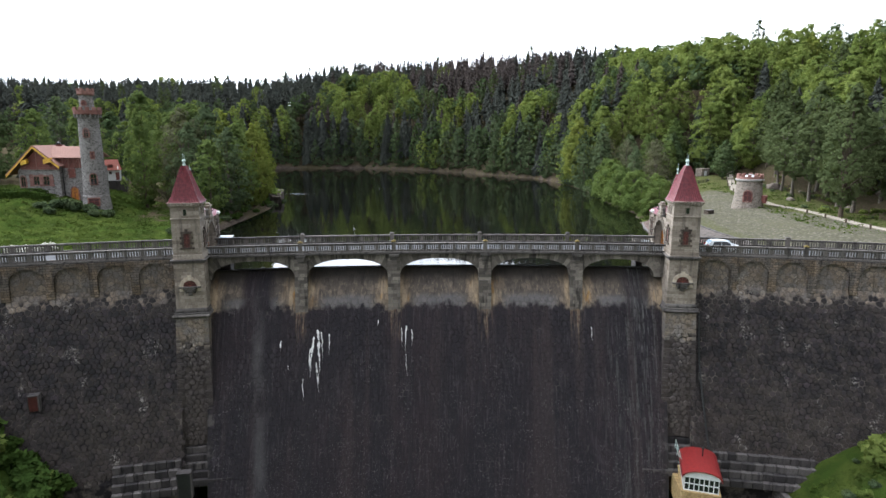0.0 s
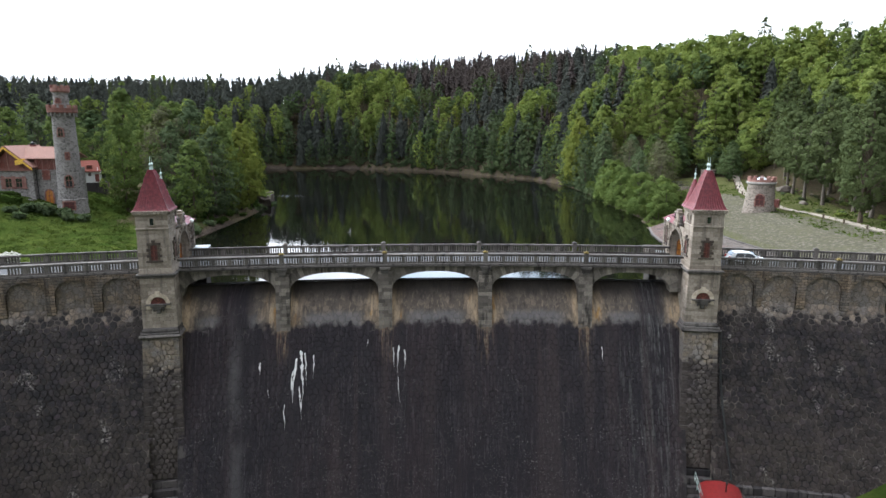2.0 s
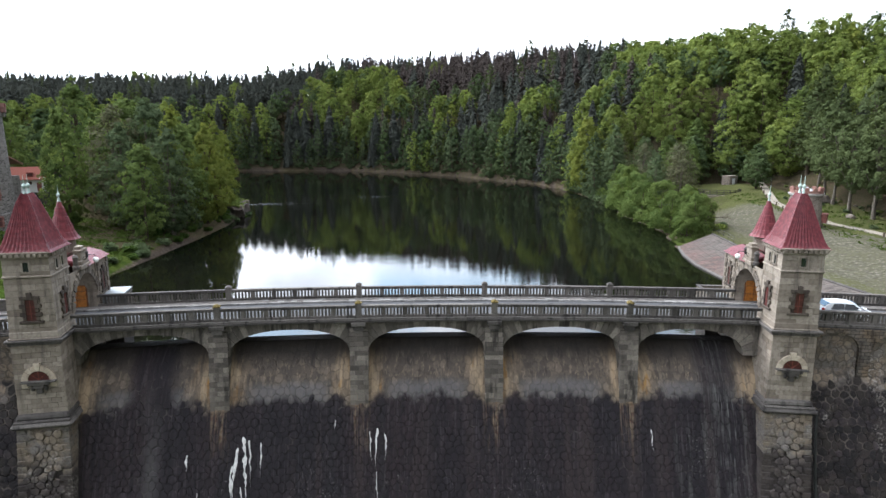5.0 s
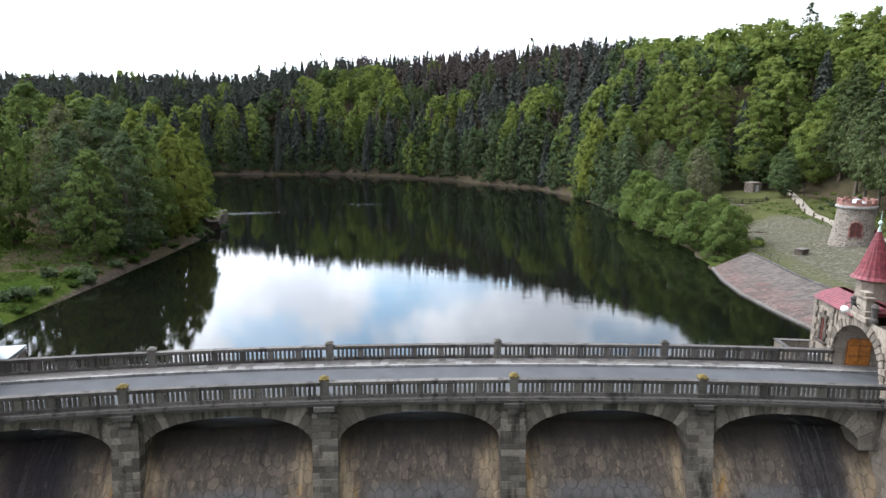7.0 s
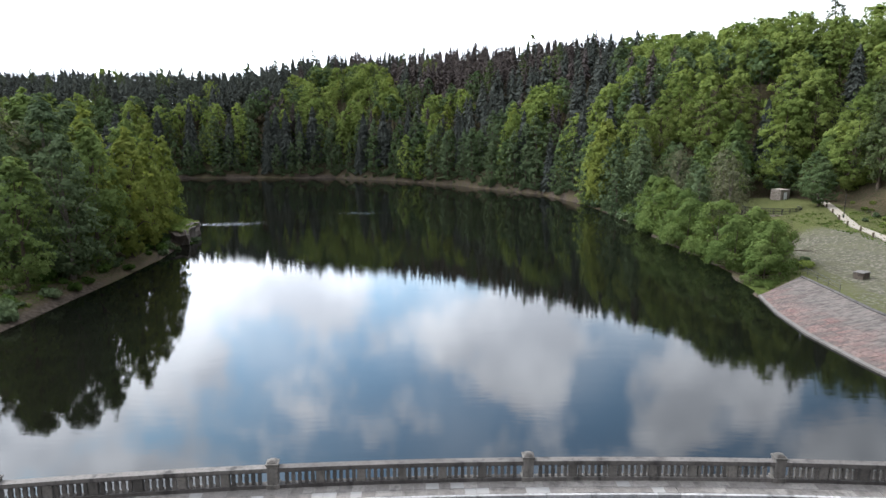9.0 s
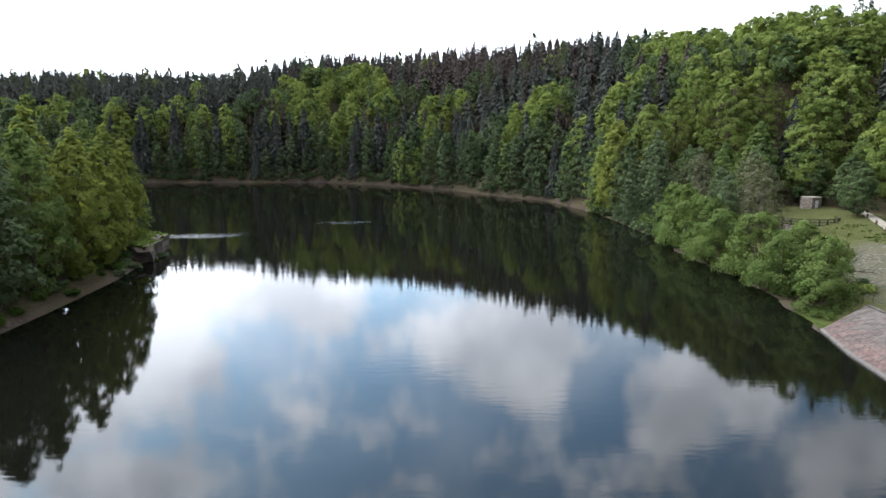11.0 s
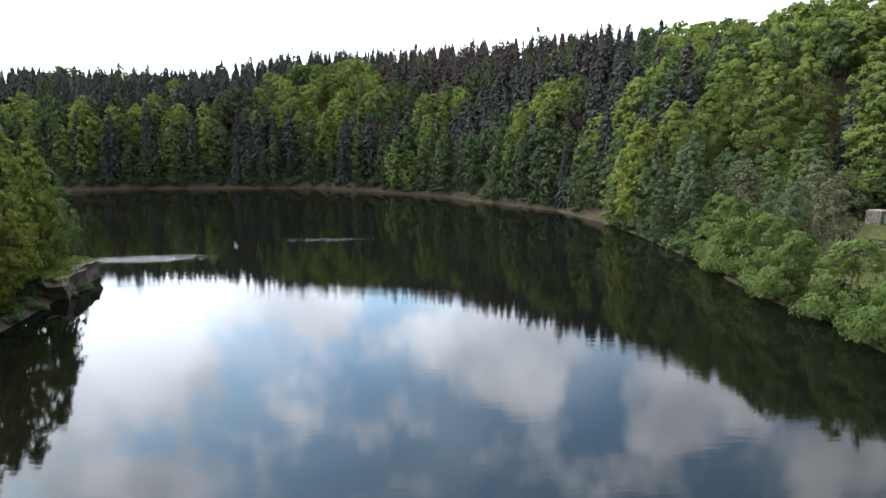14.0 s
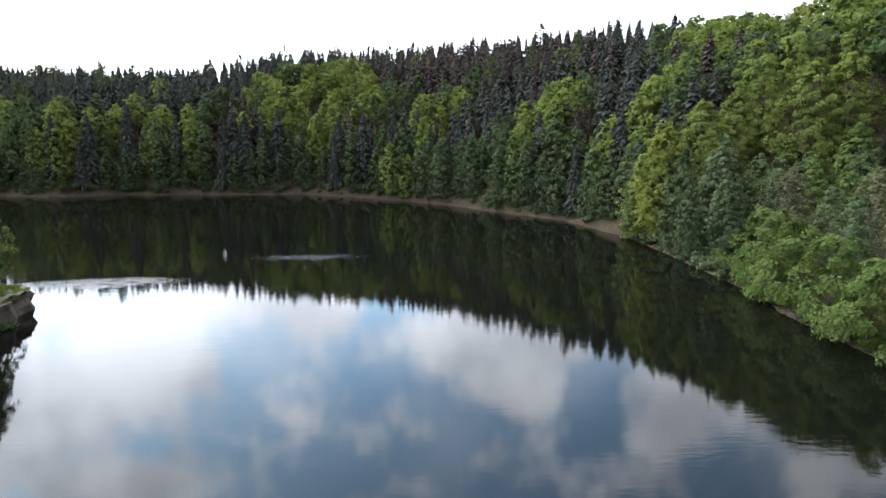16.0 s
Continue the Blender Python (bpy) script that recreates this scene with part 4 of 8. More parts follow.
def build_road():
    bm = bmesh.new()
    long_box(bm, -110, 105, 0.05, 6.2, -0.55, -0.32)
    warp(bm)
    solid("road", bm, M_ASPHALT, "pale worn asphalt road along the dam crest", "road", "structure")
    bm = bmesh.new()
    long_box(bm, -110, 105, 5.02, 6.1, -0.4, -0.17)
    warp(bm)
    walk_ = solid("pavement", bm, M_PAVE, "narrow stone pavement along the lake side of the road", "pavement", "structure")
    rng = random.Random(5)
    for row in range(2):
        s = -20.0 + 0.3 * row
        while s < 20:
            w = rng.uniform(0.5, 0.62)
            bm = bmesh.new()
            n0 = 5.05 + 0.47 * row
            long_box(bm, s + 0.012, s + w - 0.012, n0, n0 + 0.45, -0.2, -0.16 + rng.uniform(0, 0.008))
            warp(bm)
            bright = rng.random() < (0.22 if row == 0 else 0.05)
            part("paving_slab", bm, M_SLAB if bright else M_PAVE, walk_, "bleached pale paving slab" if bright else "")
            s += w
    s = -36.0
    while s < 26:
        w = 1.0
        bm = bmesh.new()
        long_box(bm, s + 0.01, s + w - 0.01, 4.88, 5.02, -0.4, -0.16)
        warp(bm)
        part("kerb_stone", bm, M_KERB, walk_)
        s += w
    bm = bmesh.new()
    long_box(bm, -110, 105, 0.0, 0.55, -0.4, -0.24)
    warp(bm)
    solid("kerb", bm, M_KERB, "low stone kerb along the downstream side of the road", "kerb", "structure")
    # cornice under both balustrades
    for n0, n1, nm in ((-0.55, 0.3, "cornice_downstream"), (5.9, 6.75, "cornice_lakeside")):
        bm = bmesh.new()
        long_box(bm, -110, 105, n0, n1, -0.5, -0.33)
        long_box(bm, -110, 105, n0 + 0.12 if n0 < 0 else n0, n1 if n0 < 0 else n1 - 0.12, -0.33, -0.2)
        warp(bm)
        solid(nm, bm, M_CORNICE, "weathered projecting stone cornice under the balustrade", "cornice", "structure")


build_road()


def build_balustrades():
    # one baluster shape for all
    bm = bmesh.new()
    for z0, z1, w in ((0.0, 0.09, 0.085), (0.09, 0.2, 0.07), (0.2, 0.46, 0.082), (0.46, 0.60, 0.065), (0.60, 0.68, 0.085)):
        box(bm, -w, w, -w, w, z0, z1)
    baluster = mesh_of("baluster", bm, M_RAIL)
    bm = bmesh.new()
    box(bm, -0.20, 0.20, -0.13, 0.13, 0, 0.68, 0.02)
    block = mesh_of("block", bm, M_RAIL)
    bm = bmesh.new()
    box(bm, -0.30, 0.30, -0.27, 0.27, -0.2, 0.06, 0.02)
    box(bm, -0.25, 0.25, -0.23, 0.23, 0.06, 1.0, 0.02)
    post = mesh_of("post", bm, M_RAIL)
    bm = bmesh.new()
    box(bm, -0.29, 0.29, -0.27, 0.27, 1.0, 1.1, 0.02)
    box(bm, -0.25, 0.25, -0.23, 0.23, 1.1, 1.24, 0.03, 0.45)
    cap = mesh_of("cap", bm, M_MOSS)
    plain_cap = cap.copy()
    plain_cap.materials[0] = M_RAIL
    rng = random.Random(19)
    sections = []
    for n in (0.0, 6.2):
        edges = [SP0 - 0.1] + [q - (0.3 if n else 0.0) for q in POSTS] + [SP1 + 0.1]
        for i, (a, b) in enumerate(zip(edges, edges[1:])):
            sections.append((a, b, n, i > 0, 6))
        a = TOWER_L - HALF + 0.1
        for w_ in (13.6, 11.5, 11.5):
            sections.append((a - w_, a, n, False, 7 if w_ > 12 else 6))
            a -= w_
        a = TOWER_R + HALF - 0.1
        for k, w_ in enumerate((13.0, 11.5, 11.5)):
            sections.append((a, a + w_, n, k > 0, 7 if w_ > 12 else 6))
            a += w_
    for a, b, n, with_post, groups in sections:
        mid = (a + b) / 2
        root = thing("balustrade", dam_pose(mid, n, 0), "grey weathered stone balustrade section with square balusters", "balustrade", "balustrades along the crest")
        inv = root.matrix_world.inverted()

        def put(name, me, s):
            ob = new(name, me)
            ob.parent = root
            ob.matrix_local = inv @ dam_pose(s, n, 0)
            return ob
        for nm, z0, z1, hw in (("base", -0.2, 0.0, 0.17), ("handrail", 0.68, 0.86, 0.19)):
            bm = bmesh.new()
            long_box(bm, a, b, n - hw, n + hw, z0, z1)
            if nm == "handrail":
                long_box(bm, a, b, n - 0.14, n + 0.14, 0.62, 0.68)
            warp(bm)
            bmesh.ops.transform(bm, matrix=inv, verts=bm.verts)
            part(nm, bm, M_CORNICE, root)
        if with_post:
            ob = put("post", post, a)
            mossy = not n or rng.random() < 0.35
            c = new("cap", cap if mossy else plain_cap)
            c.parent = ob
            if mossy:
                tagged(c, "mossy yellow post cap")
        g = (b - a - 0.5) / groups
        for k in range(groups):
            s0 = a + 0.25 + g * k
            if k:
                put("block", block, s0)
            for j in range(5):
                put("baluster", baluster, s0 + 0.2 + (g - 0.4) * (j + 0.5) / 5)


build_balustrades()


# ---- gate towers and gatehouses ----
M_WINGQ = m_wall("buttress masonry", -10.2, (0.205, 0.164, 0.122), (0.064, 0.053, 0.050), (0.3, 0.275, 0.245), 0.9, 3.0, 0.3, False, 0.5)
def block_shell(bm, x0, x1, y0, y1, z0, z1, course, seed, taper=0.0, rough=0.02, long=0.8, core=True):
    """Walls of a square shaft laid in courses of blocks round a core."""
    rng = random.Random(seed)
    rows = max(1, round((z1 - z0) / course))
    h = (z1 - z0) / rows
    g = 0.012
    for r in range(rows):
        za, zb = z0 + r * h + g, z0 + (r + 1) * h - g
        k = taper * (z1 - (za + zb) / 2)
        a0, a1, b0, b1 = x0 - k, x1 + k, y0 - k, y1
        for side in range(4):
            lo, hi = (a0, a1) if side % 2 == 0 else (b0, b1)
            n = max(2, round((hi - lo) / long))
            cuts = [lo] + [lo + (hi - lo) * (i + (0.5 if r % 2 else 0.0) * (0 < i < n) + rng.uniform(-0.12, 0.12)) / n for i in range(1, n)] + [hi]
            cuts.sort()
            for u, v in zip(cuts, cuts[1:]):
                o = rng.uniform(0, rough)
                if side == 0:
                    box(bm, u + g, v - g, b0 - o, b0 + 0.3, za, zb)
                elif side == 2:
                    box(bm, u + g, v - g, b1 - 0.3, b1 + o, za, zb)
                elif side == 1:
                    box(bm, a1 - 0.3, a1 + o, u + g, v - g, za, zb)
                else:
                    box(bm, a0 - o, a0 + 0.3, u + g, v - g, za, zb)
    if core:
        box(bm, x0 + 0.06, x1 - 0.06, y0 + 0.06, y1 - 0.06, z0, z1)


def ribbed_roof(bm, levels, ridge, ribs=15, y=0.0):
    """A four-sided flared tile roof: levels of (half width, height); ridge: half length added along y at the top."""
    z_lo, z_hi = levels[0][1], levels[-1][1]
    rows = []
    for (w0, z0), (w1, z1) in zip(levels, levels[1:]):
        for t in (0, 0.5):
            rows.append((w0 + (w1 - w0) * t, z0 + (z1 - z0) * t))
    rows.append(levels[-1])
    cols = ribs * 2
    for side in range(4):
        m = Matrix.Translation((0, y, 0)) @ Matrix.Rotation(math.pi / 2 * side, 4, "Z")
        grid = []
        for j, (w, z) in enumerate(rows):
            t = (z - z_lo) / (z_hi - z_lo)
            e = ridge * t
            hx, hy = (w + (e if side % 2 else 0), w + (0 if side % 2 else e))
            for lip in (0, 1):
                if j in (0, len(rows) - 1) and lip:
                    continue
                line = []
                for i in range(cols + 1):
                    u = -1 + 2 * i / cols
                    bump = (0.035 if i % 2 else -0.03) * (1 - abs(u) ** 8) * (1 - 0.5 * t)
                    line.append(bm.verts.new(m @ Vector((u * hx, -hy - bump - (0.035 if lip else 0), z - (0.02 if lip else 0)))))
                grid.append(line)
        for a, b in zip(grid, grid[1:]):
            for i in range(cols):
                bm.faces.new((a[i], a[i + 1], b[i + 1], b[i]))
    hx, hy = levels[0][0], levels[0][0]
    box(bm, -hx + 0.1, hx - 0.1, y - hy + 0.1, y + hy - 0.1, z_lo - 0.06, z_lo + 0.02)


def finial(root, x, y, z, size=1.0):
    bm = bmesh.new()
    lathe(bm, [(0.20 * size, z), (0.11 * size, z + 0.35 * size), (0.07 * size, z + 0.6 * size), (0.17 * size, z + 0.72 * size), (0.19 * size, z + 0.86 * size), (0.13 * size, z + 1.0 * size), (0.04 * size, z + 1.1 * size), (0.025 * size, z + 1.75 * size), (0.005, z + 2.0 * size)], 10, x, y)
    part("finial", bm, M_COPPER, root, "pale green copper finial with a ball")


def slit_window(root, x, y, z, w, h, facing, surround, quoin=True, bars=2):
    """A window on a wall: facing -y (0), +x (1), +y (2) or -x (3)."""
    m = Matrix.Translation((x, y, z)) @ Matrix.Rotation(math.pi / 2 * facing, 4, "Z")
    bm = bmesh.new()
    if quoin:
        rows = 5
        for i in range(rows):
            e = 0.42 if i % 2 else 0.24
            zz = -h / 2 + h * i / rows
            for sx in (-1, 1):
                a, b = sx * w / 2, sx * (w / 2 + e)
                box(bm, min(a, b), max(a, b), -0.10, 0.1, zz + 0.01, zz + h / rows - 0.01, 0.015, 1, m)
        box(bm, -w / 2 - 0.5, w / 2 + 0.5, -0.14, 0.1, -h / 2 - 0.2, -h / 2, 0.02, 1, m)
        box(bm, -w / 2 - 0.35, -0.14, -0.10, 0.1, h / 2, h / 2 + 0.26, 0.015, 1, m)
        box(bm, 0.14, w / 2 + 0.35, -0.10, 0.1, h / 2, h / 2 + 0.26, 0.015, 1, m)
        box(bm, -0.17, 0.17, -0.13, 0.1, h / 2, h / 2 + 0.55, 0.015, 1, m)
    else:
        for sx in (-1, 1):
            a, b = sx * w / 2, sx * (w / 2 + 0.12)
            box(bm, min(a, b), max(a, b), -0.05, 0.1, -h / 2, h / 2, 0.01, 1, m)
        box(bm, -w / 2 - 0.16, w / 2 + 0.16, -0.06, 0.1, h / 2, h / 2 + 0.14, 0.01, 1, m)
        box(bm, -w / 2 - 0.16, w / 2 + 0.16, -0.09, 0.1, -h / 2 - 0.12, -h / 2, 0.01, 1, m)
    blocks = bm
    bm = bmesh.new()
    box(bm, -w / 2, w / 2, -0.025, 0.08, -h / 2, h / 2, 0, 1, m)
    fr = part("window", bm, M_WINDOW if quoin else M_GLASS, root, "dark red boarded window in a stone surround" if quoin else "small dark window in a stone surround")
    pieces("surround_block", blocks, surround, fr)
    if bars:
        bm = bmesh.new()
        box(bm, -0.025, 0.025, -0.055, 0, -h / 2, h / 2, 0, 1, m)
        for i in range(1, bars + 1):
            zz = -h / 2 + h * i / (bars + 1)
            box(bm, -w / 2, w / 2, -0.05, 0, zz - 0.02, zz + 0.02, 0, 1, m)
        part("glazing_bar", bm, M_REDWOOD, fr)


def half_round_window(root, y, z, r):
    k = 12
    bm = bmesh.new()
    n = 9
    for i in range(n):
        a, b = math.pi * i / n + 0.012, math.pi * (i + 1) / n - 0.012
        mid = i == n // 2
        ro = r + (0.62 if mid else 0.42)
        pts = [(math.cos(t) * q, math.sin(t) * q) for t, q in ((a, r), (b, r), (b, ro), (a, ro))]
        prism(bm, [(px, z + pz) for px, pz in pts], y - (0.14 if mid else 0.10), y + 0.1)
    for sx in (-1, 1):
        box(bm, min(sx * r, sx * (r + 0.42)), max(sx * r, sx * (r + 0.42)), y - 0.1, y + 0.1, z - 0.55, z - 0.01, 0.01)
    blocks = bm
    bm = bmesh.new()
    prism(bm, [(math.cos(math.pi * i / k) * r, z + math.sin(math.pi * i / k) * r) for i in range(k + 1)], y - 0.03, y + 0.1)
    w = part("window", bm, M_WINDOW, root, "dark red half-round window under an arched stone surround")
    pieces("surround_block", blocks, M_TRIM, w)
    bm = bmesh.new()
    for a in (0.25, 0.5, 0.75):
        t = math.pi * a
        tube(bm, [(0, y - 0.045, z), (math.cos(t) * r, y - 0.045, z + math.sin(t) * r)], 0.03, 4)
    part("glazing_bar", bm, M_REDWOOD, w)
    # sill on a carved bracket
    bm = bmesh.new()
    box(bm, -r - 0.45, r + 0.45, y - 0.35, y + 0.1, z - 0.14, z, 0.03)
    box(bm, -0.75, 0.75, y - 0.3, y + 0.1, z - 0.34, z - 0.14, 0.03)
    box(bm, -0.35, 0.35, y - 0.26, y + 0.1, z - 0.6, z - 0.34, 0.04)
    box(bm, -0.22, 0.22, y - 0.2, y + 0.1, z - 1.05, z - 0.6, 0.06)
    for sx in (-0.45, 0.45):
        lathe(bm, [(0.10, z - 0.8), (0.15, z - 0.6), (0.1, z - 0.42)], 8, sx, y - 0.08)
    part("window_sill", bm, M_CORNICE, w, "dark stone sill on a carved bracket")


def build_gate_tower(s, seed):
    root = thing("gate_tower", dam_pose(s, 0, 0), "square cream limestone tower with a steep red tiled roof", "tower", "gate towers on the dam")
    f, b = -2.5, 0.75
    bm = bmesh.new()
    box(bm, -1.48, 1.48, f + 0.06, b - 0.06, -0.2, 5.95)
    shaft = part("shaft", bm, M_ASHLAR, root, "smooth cream ashlar shaft")
    bm = bmesh.new()
    block_shell(bm, -1.54, 1.54, f, b, -0.2, 5.95, 0.47, seed, 0.012, 0.015, 1.0, False)
    pieces("block", bm, M_ASHLAR, shaft)
    bm = bmesh.new()
    box(bm, -1.58, 1.58, f - 0.06, b - 0.06, -6.4, -0.35)
    shaft = part("lower_shaft", bm, M_ASHLAR, root, "rough squared lower shaft")
    bm = bmesh.new()
    block_shell(bm, -1.64, 1.64, f - 0.12, b, -6.4, -0.35, 0.40, seed + 1, 0.01, 0.035, 0.62, False)
    pieces("block", bm, M_ASHLAR, shaft)
    for z0, z1, e in ((-0.55, -0.32, 0.22), (-0.32, -0.12, 0.38), (-0.12, 0.0, 0.16), (0.0, 0.45, 0.07), (4.55, 4.71, 0.07), (5.95, 6.13, 0.05), (6.33, 6.48, 0.22)):
        bm = bmesh.new()
        box(bm, -1.58 - e, 1.58 + e, f - 0.05 - e, b + 0.02 + e * (z0 > 0), z0, z1, 0.04)
        part("string_course", bm, M_ASHLAR if z0 > -0.2 else M_CORNICE, root)
    bm = bmesh.new()
    box(bm, -1.62, 1.62, f - 0.1, b, 6.1, 6.36)
    for i in range(9):
        u = -1.5 + 3.0 * i / 8
        box(bm, u - 0.12, u + 0.12, f - 0.28, f, 6.1, 6.34, 0.03)
        v = f + 0.1 + (b - f - 0.2) * i / 8
        box(bm, -1.84, -1.5, v - 0.1, v + 0.1, 6.1, 6.34, 0.03)
        box(bm, 1.5, 1.84, v - 0.1, v + 0.1, 6.1, 6.34, 0.03)
    part("corbel_frieze", bm, M_ASHLAR, root, "row of small corbels under the eaves")
    bm = bmesh.new()
    mid = (f + b) / 2
    ribbed_roof(bm, [(1.88, 6.42), (1.66, 6.62), (1.42, 7.1), (1.17, 7.85), (0.86, 8.8), (0.5, 9.95), (0.22, 10.6)], 0.30, 12, mid)
    part("roof", bm, M_TILE, root, "steep flared roof of glazed red tiles")
    for dy in (-0.33, 0.33):
        finial(root, 0, mid + dy, 10.5, 0.75)
    slit_window(root, 0, f - 0.03, 5.35, 0.36, 0.7, 0, M_ASHLAR, False, 0)
    slit_window(root, 0, f - 0.06, 2.1, 0.62, 1.6, 0, M_QUOIN)
    sgn = 1 if s < 0 else -1
    for dy in (-0.5, 0.5):
        slit_window(root, sgn * 1.58, mid + dy, 5.35, 0.3, 0.7, 1 if sgn > 0 else 3, M_ASHLAR, False, 0)
    slit_window(root, sgn * 1.63, mid + 0.1, 2.1, 0.6, 1.6, 1 if sgn > 0 else 3, M_QUOIN)
    half_round_window(root, f - 0.2, -3.3, 0.75)
    # roll moulding, then the battered buttress with its quoins
    bm = bmesh.new()
    box(bm, -1.97, 1.97, f - 0.75, b, -6.55, -6.38, 0.06)
    box(bm, -2.12, 2.12, f - 0.95, b, -6.95, -6.55, 0.16)
    box(bm, -1.88, 1.88, f - 0.55, b, -6.38, -5.95, 0.12, 0.93)
    part("roll_moulding", bm, M_CORNICE, root, "rounded stone ledge round the tower")
    rng = random.Random(seed + 7)
    zz, row = -6.95, 0
    low = -21.8
    face = f - 0.62
    bm = bmesh.new()
    hull = [bm.verts.new(p) for p in ((-1.74, face + 0.1, -6.9), (1.74, face + 0.1, -6.9), (1.74, b, -6.9), (-1.74, b, -6.9), (-2.03, face - 2.43, low), (2.03, face - 2.43, low), (2.03, b, low), (-2.03, b, low))]
    for q in ((0, 1, 5, 4), (1, 2, 6, 5), (2, 3, 7, 6), (3, 0, 4, 7), (3, 2, 1, 0), (4, 5, 6, 7)):
        bm.faces.new([hull[i] for i in q])
    butt = part("buttress", bm, M_WINGQ, root, "battered buttress with squared corner stones round dark rubble")
    while zz > -21.5:
        h = rng.uniform(0.42, 0.54)
        y0 = face - 0.17 * (-6.9 - zz)
        w = 1.8 + 0.02 * (-6.9 - zz) + 0.75 * max(0.0, (-19.0 - zz) / 2.5) ** 2
        for sx in (-1, 1):
            e = 0.95 if (row + (sx > 0)) % 2 else 0.66
            p, c = sx * w, sx * (w - e)
            bm = bmesh.new()
            box(bm, min(p, c) + 0.015, max(p, c) - 0.015, y0 - rng.uniform(0.02, 0.07), b, zz - h + 0.015, zz - 0.015, 0.02)
            part("quoin", bm, M_WINGQ, butt)
        zz -= h
        row += 1
    back = root.matrix_world.inverted()
    for c, vs, fs in stones(lambda z: face - 0.17 * (-6.9 - z), s - 1.35, s + 1.35, -21.5, -7.1, 0.62, seed + 3, None, 0.10, 0.05):
        if abs(c[0] - s) > 1.12:
            continue
        me = bpy.data.meshes.new("stone")
        me.from_pydata([back @ v for v in vs], [], fs)
        me.materials.append(M_WINGQ)
        o = new("stone", me)
        o.parent = butt
    for j in range(5):
        bm = bmesh.new()
        box(bm, -2.95 - 0.34 * j, 2.95 + 0.34 * j, f - 3.3 - 0.5 * j, -3.0, zz - 0.8 * (j + 1), zz - 0.8 * j - 0.02, 0.05)
        part("step_course", bm, M_FOOT, root, "stepped base course of dark blocks")
    return root


